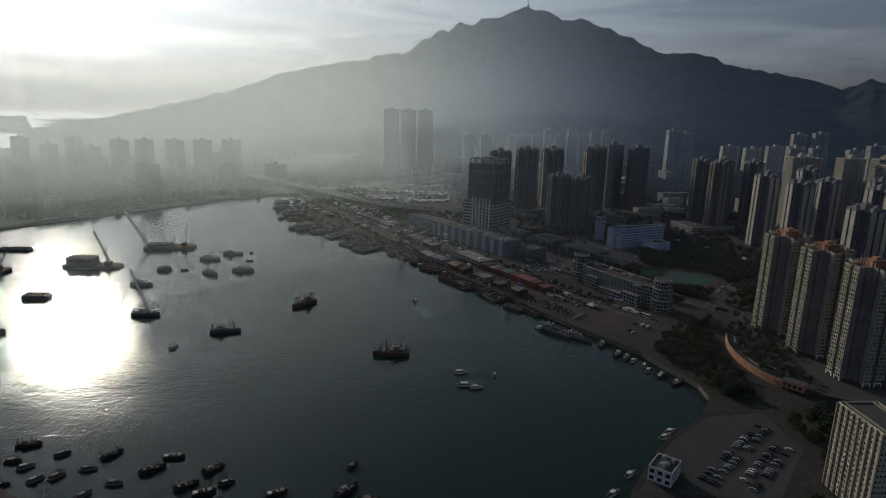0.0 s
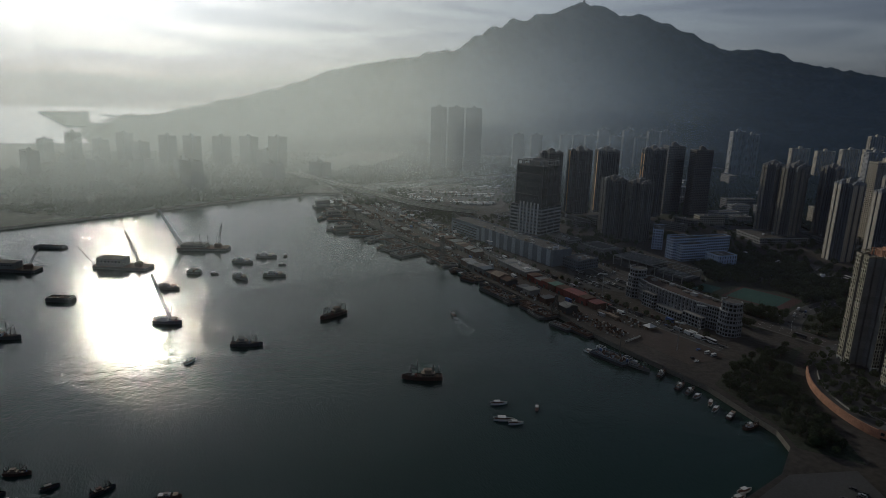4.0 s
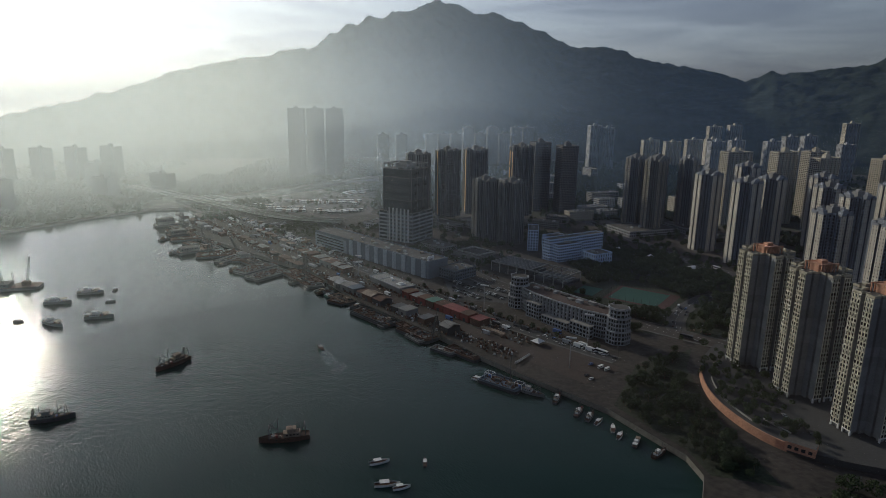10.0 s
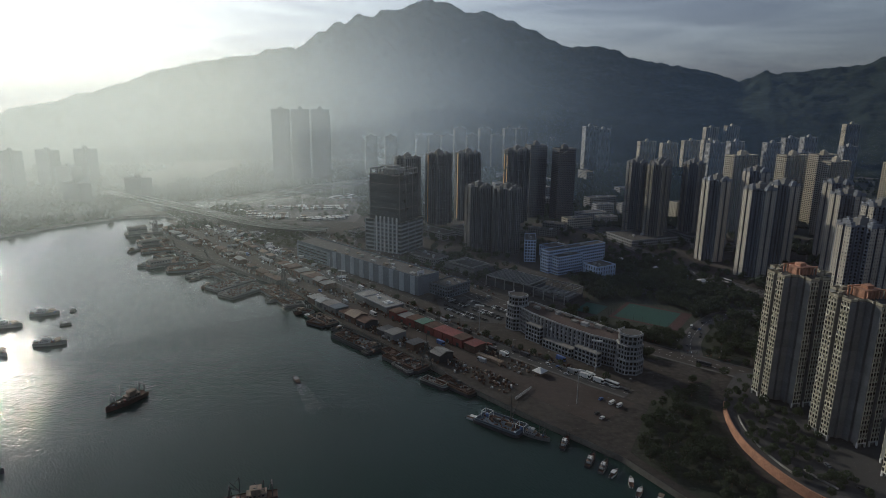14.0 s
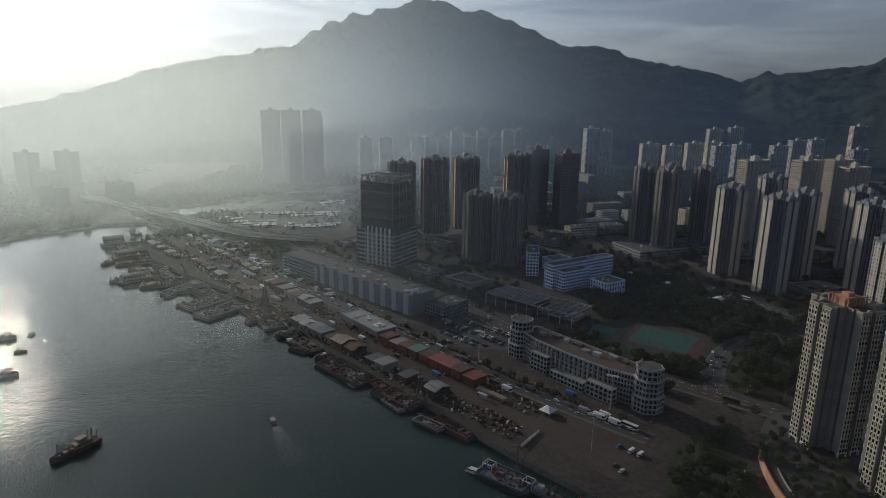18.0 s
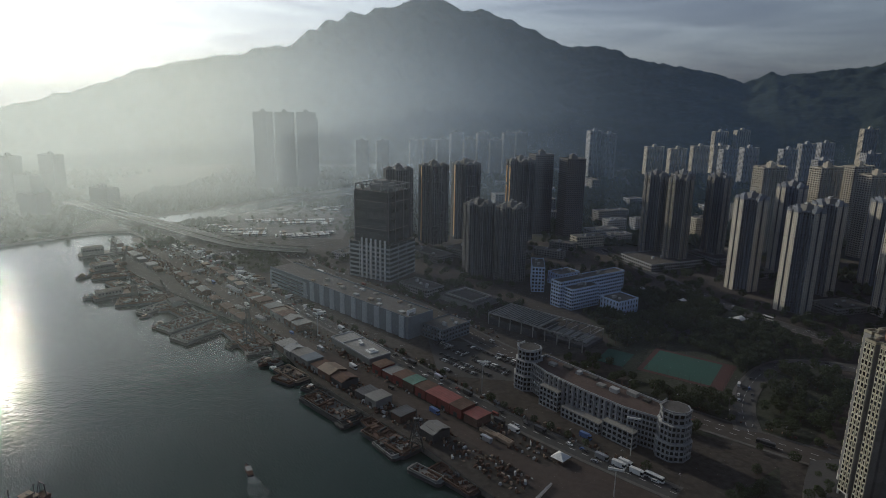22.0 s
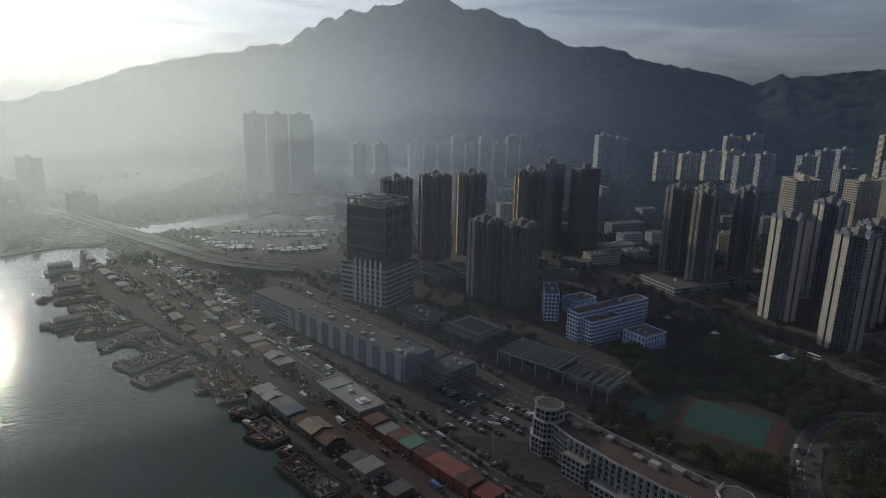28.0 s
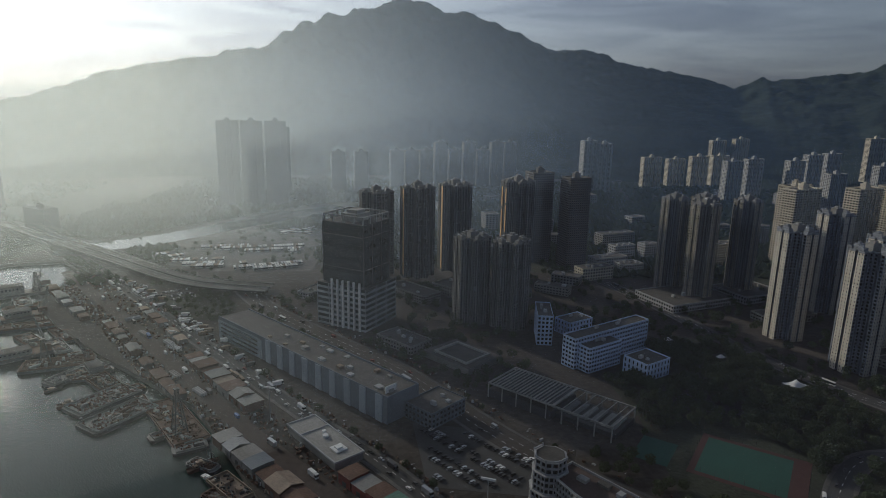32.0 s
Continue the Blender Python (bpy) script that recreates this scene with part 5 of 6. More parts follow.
def derrick(at, heading, h=34):
    """A four-legged derrick tower."""
    ob = thing("derrick_tower", "tall braced steel derrick standing on a barge", "derrick", (at[0], at[1], 2.4), heading)
    for a, b_ in ((-1, -1), (-1, 1), (1, 1), (1, -1)):
        s = Shape()
        s.beam((a * 4, b_ * 4, 0), (a * .8, b_ * .8, h), .5)
        part("leg", s.mesh("leg", M["steel"]), ob)
    s = Shape()
    for i in range(6):
        u, v = i / 6, (i + 1) / 6
        w, q = 4 - 3.2 * u, 4 - 3.2 * v
        for (a, b_), (c, d) in (((-1, -1), (1, -1)), ((1, -1), (1, 1)), ((1, 1), (-1, 1)), ((-1, 1), (-1, -1))):
            s.beam((a * w, b_ * w, h * u), (c * q, d * q, h * v), .22)
            s.beam((c * w, d * w, h * u), (a * q, b_ * q, h * v), .22)
            s.beam((a * q, b_ * q, h * v), (c * q, d * q, h * v), .22)
    part("bracing", s.mesh("bracing", M["steel"]), ob)
    s = Shape()
    s.box(-1.6, -1.6, h, 1.6, 1.6, h + .8)
    s.beam((0, 0, h), (0, 0, h + 7), .3)
    part("head", s.mesh("head", M["steel"]), ob)
    s = Shape()
    s.beam((0, 0, h), (24, 0, 0), .12)
    s.beam((0, 0, h), (-20, 6, 0), .12)
    part("stay", s.mesh("stay", M["steel"]), ob)
    return ob


fishing_boat((-94, 460), 194, 30, "rust", "tan", label="red-brown wooden trawler at anchor with mast and low deckhouse")
fishing_boat((-205, 567), 240, 30, "rust", "tan", label="rusty trawler at anchor with two goalpost gantries")
fishing_boat((-247, 482), 18, 26, "darkgrey", "greybrown")
grab = fishing_boat((-338, 509), 10, 26, "darkgrey", masts=False, label="dark grab-crane boat with a tall lattice boom")
o_ = part("crane_boom", lattice(44, 2.2, 1.0, 14, .3).mesh("crane_boom", M["white"]), grab)
o_.matrix_basis = pose(3, 0, 3, 0, -70, 172)
s = Shape()
s.beam((-10, 0, 44), (-24, -3, 2), .14)
s.beam((-10, 0, 44), (-9, 0, 4), .14)
s.beam((2, 0, 3), (5, 0, 16), .5)
s.beam((5, 0, 16), (-10, 0, 44), .14)
part("rigging", s.mesh("rigging", M["steel"]), grab)
fishing_boat((-396, 595), 6, 24, "darkgrey", "greybrown", masts=False, label="dark wooden lighter at anchor")
fishing_boat((-442, 442), 12, 30, "darkgrey")
for x, y, a in ((-345, 650, -25), (-375, 709, 10), (-360, 741, 15), (-314, 669, 12)):
    fishing_boat((x, y), a, 25, "concrete", "white", masts=False, label="grey motor junk with white deckhouse at anchor")
for x, y, a, L in ((-272, 441, 80, 11), (-34, 436, 20, 12), (-28, 415, 10, 14), (-8, 436, 90, 9), (-326, 714, 20, 9), (-340, 752, 80, 8), (-380, 656, 5, 9), (-20, 412, 20, 10)):
    small_boat((x, y), a, L, "white" if L > 9 else "darkgrey")
launch = small_boat((-98, 603), 118, 13, "darkgrey", "pale", "small grey launch under way with a foaming wake")
rw = random.Random(12)
s = Shape()
for k in range(300):
    u = rw.random() ** 1.6 * 48
    side = rw.choice((-1, 1, 0))
    v = side * (1.2 + u * .12) + rw.gauss(0, .5 + u * .05)
    c_, q_ = math.cos(radians(118)), math.sin(radians(118))
    x, y = -98 - (7 + u) * c_ - v * q_, 603 - (7 + u) * q_ + v * c_
    a, e_ = rw.uniform(.25, 1.3) * (1 - u / 90), rw.uniform(.12, .45)
    poly = [tuple(Vector(turn2(p_, 118 + side * 11 + rw.uniform(-25, 25))) + Vector((x, y))) for p_ in rect_plan(a, e_)]
    s.prism(poly, -.05, rw.uniform(.03, .12), scale=.5)
tagged(new("wake_foam", s.mesh("wake_foam", M["white"])), "broken white foam trailing behind the launch", "wake", kind="stuff")
cb = crane_barge((-454, 754), 15, 64, 19, boom=28, lift=80, swing=10, cabin_h=4)
o_ = part("long_boom", lattice(54, 3.4, 1.6, 16, .45).mesh("long_boom", M["white"]), cb, label="pale lattice boom catching the sun")
o_.matrix_basis = pose(-27, 0, 4, 0, -55, 162)
s = Shape()
for k in range(6):
    s.prism([(-16 + 5 * k + .3 * math.cos(i), (-1) ** k * 5 + .3 * math.sin(i)) for i in range(6)], 3, 15 + 2 * (k % 3))
tagged(part("spud_posts", s.mesh("spud_posts", M["steel"]), cb), kind="stuff")
cb = crane_barge((-491, 650), 8, 64, 20, cabin_h=9, boom=40, lift=66, swing=168, label="dark crane barge with high cabin and leaning lattice boom")
s = Shape()
s.beam((-30, -6, 3), (-46, -10, 26), .3)
s.beam((-46, -10, 26), (-20, 0, 12), .12)
part("side_boom", s.mesh("side_boom", M["steel"]), cb)
crane_barge((-592, 606), 8, 52, 18, boom=24, lift=60, swing=40)
work_barge((-470, 534), 10, 26, 11, 3.2, "darkgrey", 5, "dark flat lighter with low deck load")
work_barge((-634, 700), 10, 40, 10, 2.0, "greybrown", 6, "low grey barge lying far out")
work_barge((-404, 654), 8, 16, 9, 3, "greybrown", 7, "small grey pontoon barge")
rnd = random.Random(21)
for x, y, L in ((-277, 289, 18), (-251, 283, 9), (-223, 287, 16), (-187, 291, 15), (-159, 283, 16), (-83, 299, 10), (-227, 272, 10), (-192, 277, 18), (-166, 266, 17), (-154, 262, 15), (-116, 268, 14), (-80, 276, 20), (-66, 270, 16),
                (-239, 263, 9), (-273, 272, 9), (-262, 268, 8), (-205, 262, 9), (-248, 258, 9), (-214, 250, 8), (-262, 250, 9), (-96, 262, 12), (-146, 272, 12)):
    if L > 13:
        fishing_boat((x, y), rnd.uniform(10, 60), L * .8, rnd.choice(("darkgrey", "darkgrey", "rust")), rnd.choice(("greybrown", "tan", "rust")), masts=L > 15, label="weathered wooden boat moored by the breakwater")
    else:
        small_boat((x, y), rnd.uniform(10, 70), 9, rnd.choice(("greybrown", "darkgrey")), rnd.choice(("greybrown", "tan", "pale")))
# breakwater
s = Shape()
strip(s, [(-430, 318), (-310, 266), (-240, 240), (-180, 215)], -18, 0, -4, 2.2)
tagged(new("breakwater", s.mesh("breakwater", M["dirt"])), "low earth breakwater at the edge of the anchorage", "breakwater", kind="structure")

# moorings along the sea wall
for x, y, a, L, h in ((86, 519, 65, 17, "darkgrey"), (97, 500, 60, 16, "darkgrey"), (103, 494, 60, 15, "greybrown"), (124, 462, 60, 13, "darkgrey"), (134, 450, 40, 15, "rust")):
    fishing_boat((x - 3, y - 3), a, L, h, "white", masts=L > 14, label="small fishing boat moored at the sea wall")
for x, y, a in ((107, 487, 50), (114, 479, 75), (116, 470, 58), (78, 320, 50), (112, 374, 35), (107, 366, 35), (66, 300, 45)):
    small_boat((x - 3, y - 3), a, 10, "white", "white", "small white boat moored at the sea wall")
# pontoon group off the quay yard
work_barge((46, 538), -38, 34, 16, 2.2, "bluegrey", 11, "pontoon with blue tarpaulin and gear")
mast_ = thing("pontoon_mast", "tall dark lifting mast standing on the pontoon", "mast", (52, 536, 2.2), 20)
s = Shape()
s.beam((0, 0, 0), (0, 0, 21), .5)
part("pole", s.mesh("pole", M["steel"]), mast_)
s = Shape()
s.beam((0, 0, 2), (7, 3, 13), .3)
s.beam((0, 0, 20), (7, 3, 13), .1)
s.beam((0, 0, 20), (-8, -2, .5), .1)
part("boom", s.mesh("boom", M["steel"]), mast_)
for x, y in ((38, 546), (58, 529)):
    fr = thing("gear_frame", "pale steel gear frame with a net drum on the pontoon", "gear frame", (x, y, 2.2), -38, "gear frames")
    s = Shape()
    for a, b_ in ((-3, -2.5), (3, -2.5), (3, 2.5), (-3, 2.5)):
        s.beam((a, b_, 0), (a, b_, 4), .25)
    for a in (-2.5, 2.5):
        s.beam((-3, a, 4), (3, a, 4), .25)
    for a in (-3, 3):
        s.beam((a, -2.5, 4), (a, 2.5, 4), .25)
    part("frame", s.mesh("frame", M["white"]), fr)
    s = Shape()
    s.prism([(1.2 * math.cos(i * .785), 1.2 * math.sin(i * .785)) for i in range(8)], 0, 2.2)
    part("drum", s.mesh("drum", M["blue"]), fr)
fishing_boat((66, 524), -35, 20, "greybrown", "pale", True, "work boat with a mast tied to the pontoon")
small_boat((30, 545), -30, 12, "white", "white")

# barges along the working quay
work_barge((-217, 837), 56, 48, 24, 2.6, "greybrown", 31, "large rusty work barge with piled deck load")
work_barge((-196, 813), 56, 48, 24, 2.6, "greybrown", 32, "large grey work barge with scattered gear")
work_barge((-155, 805), -54, 72, 24, 2.4, "rust", 33, "rusty derrick pontoon moored to the quay")
derrick((-147, 790), 40, 30)
work_barge((-98, 728), -46, 34, 14, 2.2, "tan", 34, "brown pontoon with sheds and timber")
work_barge((-62, 676), -46, 52, 17, 2.4, "darkgrey", 35, "dark empty hopper barge moored to the quay")
work_barge((-18, 634), -46, 42, 17, 2.6, "rust", 36, "red-brown barge with derrick gear")
work_barge((20, 592), -46, 36, 12, 2.2, "rust", 37, "rusty flat barge at the quay yard")
crane_barge((-318, 922), 40, 50, 16, boom=24, lift=76, swing=160, mat="rust", cabin_h=5)
work_barge((-282, 902), 18, 54, 22, 2.4, "rust", 38, "rusty barge with heaped gear")
work_barge((-258, 884), 62, 50, 16, 2.4, "greybrown", 39, "grey barge with pipes and winches")
crane_barge((-372, 1020), 40, 46, 16, boom=22, lift=70, swing=20, mat="rust", cabin_h=6)
work_barge((-352, 990), 22, 50, 18, 2.4, "rust", 40, "rusty barge with stacked plates")
crane_barge((-418, 1090), 35, 52, 18, boom=24, lift=74, swing=-20, mat="greybrown", cabin_h=9, label="grey dredger barge with high cabin and two booms")
work_barge((-398, 1058), -55, 40, 16, 2.4, "greybrown", 41, "grey barge moored at the far quay")
small_boat((-262, 856), 40, 12, "darkgrey", "tan", "dark work launch beside the barges")
fishing_boat((-112, 736), -40, 14, "green", "white", False, "small green work boat beside the pontoon")
fishing_boat((-78, 704), -40, 16, "darkgrey", "white", True, "dark launch tied to the hopper barge")
work_barge((-330, 950), -42, 44, 15, 2.4, "rust", 51, "rusty pontoon crowded with gear")
work_barge((-300, 938), -50, 40, 13, 2.4, "greybrown", 52, "grey pontoon crowded with timber")
work_barge((-390, 1042), 30, 34, 12, 2.4, "rust", 53, "rusty lighter at the far quay")
work_barge((-226, 862), -44, 46, 16, 2.4, "rust", 54, "rusty barge packed against the quay")
derrick((-292, 902), 30, 20)
derrick((-404, 1096), 10, 22)
derrick((-2, 622), 10, 20)
crane_barge((-250, 892), 128, 34, 13, boom=20, lift=64, swing=40, mat="rust", cabin_h=5)
fishing_boat((-236, 832), 30, 20, "rust", "tan", True, "rusty workboat tied beside the barges")
fishing_boat((-338, 912), 35, 22, "darkgrey", "pale", True, "dark workboat tied beside the barges")
fishing_boat((-386, 986), 60, 20, "darkgrey", "tan", True, "dark workboat tied at the far quay")
fishing_boat((-120, 752), 44, 20, "rust", "tan", True, "rusty workboat tied to the pontoon")
fishing_boat((-44, 664), -46, 18, "rust", "tan", True, "rusty workboat tied to the hopper barge")
rnd = random.Random(90)
for k, (x, y, a) in enumerate(along(offset_line(DIRT, -39), 27)):
    if 600 < y < 900:
        work_barge((x + rnd.uniform(-8, 6), y + rnd.uniform(-8, 6)), a + rnd.choice((0, 8, 90, 76)) + rnd.uniform(-14, 14), rnd.uniform(16, 26), rnd.uniform(8, 11), rnd.uniform(1.6, 2.6), rnd.choice(("rust", "rust", "steel", "greybrown")), 200 + k, "small rusty pontoon moored against the quay")
for x, y, a, L, W, k in ((-312, 968, -48, 44, 14, 61), (-346, 1004, -52, 40, 14, 62), (-276, 918, 30, 30, 12, 63), (-244, 876, 10, 26, 10, 64), (-370, 1046, -60, 38, 12, 65), (-208, 850, 44, 30, 10, 66)):
    work_barge((x, y), a, L, W, 2.0, "rust", k, "dark rusty pontoon wedged between the barges")


# ---- sheds, stacks and plant along the quay ----
def shed(at, rz, w, d, h, wall, top, seed=0, label="", gable=False):
    ob = thing("quay_shed", label or "flat-roofed %s quay shed with sheet roof" % {"tan": "tan", "red": "red", "green": "green", "greybrown": "grey-brown", "rust": "rusty", "pale": "pale grey", "blue": "blue", "bluegrey": "blue-grey", "darkgrey": "dark grey", "white": "white", "concrete": "grey"}[top],
               "shed", (at[0], at[1], 4.0), rz, "quay sheds")
    key = ("shed", round(w), round(d), round(h), wall, top, gable)
    w, d, h = round(w), round(d), round(h)
    if key not in MESHES:
        s = Shape()
        s.box(-w / 2, -d / 2, 0, w / 2, d / 2, h)
        a = s.mesh("shed_body", M[wall])
        s = Shape()
        rise = d * .16 if gable else .3
        n_ = max(4, int(w / .8))
        for low_, dz in ((False, .2), (True, 0.0)):
            for i in range(n_ + 1):
                x = -w / 2 - .5 + (w + 1) * i / n_
                wob = .09 * (i % 2)
                s.v += [(x, -d / 2 - .5, dz + wob), (x, 0, rise + dz + wob), (x, d / 2 + .5, dz + wob)]
        half_ = 3 * (n_ + 1)
        for i in range(n_):
            for k in range(2):
                p = 3 * i + k
                s.f += [(p, p + 3, p + 4, p + 1), (half_ + p, half_ + p + 1, half_ + p + 4, half_ + p + 3)]
                s.s += [0, 0]
            for k in (0, 2):
                p = 3 * i + k
                s.f.append((p, p + 3, half_ + p + 3, half_ + p))
                s.s.append(0)
        for i in (0, n_):
            for k in range(2):
                p = 3 * i + k
                s.f.append((p, p + 1, half_ + p + 1, half_ + p))
                s.s.append(0)
        b_ = s.mesh("sheet_roof", M[top])
        s = Shape()
        s.box(-1.6, -.1, 0, 1.6, .1, min(3.2, h - .4))
        c = s.mesh("roller_door", M["steel"])
        MESHES[key] = (a, b_, c)
    a, b_, c = MESHES[key]
    part("shed_body", a, ob)
    part("sheet_roof", b_, ob, (0, 0, h))
    part("roller_door", c, ob, (0, -d / 2 - .06, 0))
    return ob


rnd = random.Random(77)


def row_of(points, y0, y1, sizes, tops, walls, keep=1.0, gap=1.5):
    pts = [p for p in points if y1 <= p[1] <= y0]
    i = 0
    while i < len(pts):
        w, d, h = rnd.choice(sizes)
        j = i + int(w / 2)
        if j >= len(pts):
            break
        x, y, a = pts[j]
        if rnd.random() < keep:
            top = rnd.choice(tops)
            shed((x, y), a + (0 if rnd.random() < .8 else 180), w, d, h, rnd.choice(walls), top, gable=rnd.random() < .12)
        i += int(w + gap + rnd.random() * 2)


# seaward side of the track is at negative offsets, the landward side at positive ones
sea_row = along(offset_line(DIRT, -17.0), 1.0)
land_row = along(offset_line(DIRT, 16.5), 1.0)
row_of(sea_row, 990, 830, ((14, 8, 4), (10, 7, 3), (18, 9, 5)), ("rust", "greybrown", "darkgrey", "rust"), ("rust", "greybrown", "steel"), .75)
row_of(sea_row, 776, 628, ((12, 14, 6), (14, 14, 5), (16, 15, 6), (10, 13, 5)), ("pale", "rust", "bluegrey", "tan", "rust", "greybrown", "darkgrey", "concrete"), ("greybrown", "rust", "darkgrey"), .9)
row_of(land_row, 905, 815, ((12, 14, 6), (14, 15, 7), (10, 13, 5)), ("rust", "greybrown", "rust", "tan", "rust", "concrete"), ("greybrown", "rust", "rust"), 1.0, .6)
row_of(land_row, 732, 650, ((12, 13, 6), (11, 13, 7)), ("red", "green", "red", "rust", "greybrown"), ("red", "rust", "red"), 1.0, .6)
row_of(along(offset_line(DIRT, 22), 1.0), 1030, 925, ((9, 7, 3), (14, 8, 4)), ("rust", "greybrown", "concrete", "tan"), ("greybrown", "rust"), .6, 5)
row_of(along(offset_line(DIRT, -30), 1.0), 1150, 1000, ((24, 9, 5), (16, 10, 5), (12, 8, 4)), ("pale", "concrete", "greybrown", "rust"), ("greybrown", "rust"), .8, 5)

# pale-roofed depot
depot = thing("depot_building", "low depot with pale flat roof and rooftop units", "depot", (-50, 768, 4), -52)
s = Shape()
s.box(-29, -10, 0, 29, 10, 5.5, 0, 1)
part("body", s.mesh("body", M["greybrown"], M["concrete"]), depot)
s = Shape()
for x0, y0, x1, y1 in ((-29.6, -10.6, 29.6, -9.8), (-29.6, 9.8, 29.6, 10.6), (-29.6, -9.8, -28.8, 9.8), (28.8, -9.8, 29.6, 9.8), (-12, -9.8, -11.3, 9.8)):
    s.box(x0, y0, 0, x1, y1, 1.0)
part("roof_rim", s.mesh("roof_rim", M["pale"]), depot, (0, 0, 5.2))
for x, y, a, h in ((0, 1, 1.9, 1.6), (-5, 3, 1.4, 1.8)):
    s = Shape()
    s.prism([(a * math.cos(i * .52), a * math.sin(i * .52)) for i in range(12)], 0, h)
    part("water_tank", s.mesh("water_tank", M["white"]), depot, (x, y, 5.5))
s = Shape()
s.box(-4, -4, 0, 4, 4, .8)
s.box(-2, -2, .8, 2, 2, 1.8)
part("skylight", s.mesh("skylight", M["white"]), depot, (17, 0, 5.5))

# cargo stacks of pipes and boxes on the quay
for k, (x, y, a, mt) in enumerate(((-206, 938, -46, "pale"), (-196, 926, -46, "pale"), (-178, 872, -46, "concrete"), (-150, 842, -46, "pale"), (-236, 960, -46, "concrete"), (-262, 1000, 40, "pale"), (52, 628, -50, "tan"), (44, 636, -50, "tan"))):
    st_ = thing("pipe_stack", "stack of pale pipes lying on the quay", "pipe stack", (x, y, 4), a, "pipe stacks")
    s = Shape()
    s.prism([(.7 * math.cos(i * .785), .7 * math.sin(i * .785)) for i in range(8)], -7, 7)
    me = s.mesh("pipe", M[mt])
    for j in range(6):
        o_ = part("pipe", me, st_)
        o_.matrix_basis = pose(0, j % 3 * 1.6 - 1.6, .7 + 1.25 * (j // 3), 0, 90, 0)

yard_tent = thing("yard_tent", "small white peaked tent in the yard", "tent", (83, 607, 4), -48)
s = Shape()
s.prism(rect_plan(9, 9), 2.6, 5.2, scale=.08)
part("canopy", s.mesh("canopy", M["white"]), yard_tent)
s = Shape()
s.beam((0, 0, 0), (0, 0, 2.65), .15)
me = s.mesh("pole", M["steel"])
for a, b_ in ((-1, -1), (-1, 1), (1, 1), (1, -1)):
    part("pole", me, yard_tent, (a * 4.3, b_ * 4.3, 0))
lattice_jib = thing("yard_jib", "pale lattice crane jib resting beside the quay", "crane jib", (66, 574, 4.5), 52)
part("jib", lattice(22, 1.2, .8, 9, .2).mesh("jib", M["pale"]), lattice_jib, (-11, 0, .6))


def high_mast(at, h=24):
    ob = thing("high_mast_lamp", "tall pale floodlight mast with a wide lamp bar", "lamp mast", (at[0], at[1], 4), -20, "floodlight masts")
    if "hm" not in MESHES:
        s = Shape()
        s.prism([(.35 * math.cos(i), .35 * math.sin(i)) for i in range(6)], 0, h, scale=.5)
        a = s.mesh("mast", M["pale"])
        s = Shape()
        s.box(-4, -.4, 0, 4, .4, 1.1)
        MESHES["hm"] = (a, s.mesh("lamp_bar", M["white"]))
    part("mast", MESHES["hm"][0], ob)
    part("lamp_bar", MESHES["hm"][1], ob, (0, 0, h))


for p in ((44, 692), (126, 612), (100, 560), (-190, 905), (-90, 800)):
    high_mast(p)


def street_lamp(at, rz):
    ob = thing("street_lamp", "grey steel street lamp with a single arm", "street lamp", (at[0], at[1], 4), rz, "street lamps")
    if "sl" not in MESHES:
        s = Shape()
        s.prism([(.14 * math.cos(i), .14 * math.sin(i)) for i in range(6)], 0, 9, scale=.6)
        a = s.mesh("pole", M["steel"])
        s = Shape()
        s.beam((0, 0, 9), (2.2, 0, 9.5), .12)
        s.box(1.8, -.2, 9.4, 3.0, .2, 9.6)
        MESHES["sl"] = (a, s.mesh("lamp_head", M["pale"]))
    part("pole", MESHES["sl"][0], ob)
    part("lamp_head", MESHES["sl"][1], ob)


for line, off in ((STREET, 7.0), (MAIN, 11.5)):
    for x, y, a in along(offset_line(line, off), 34):
        street_lamp((x, y), a - 90)


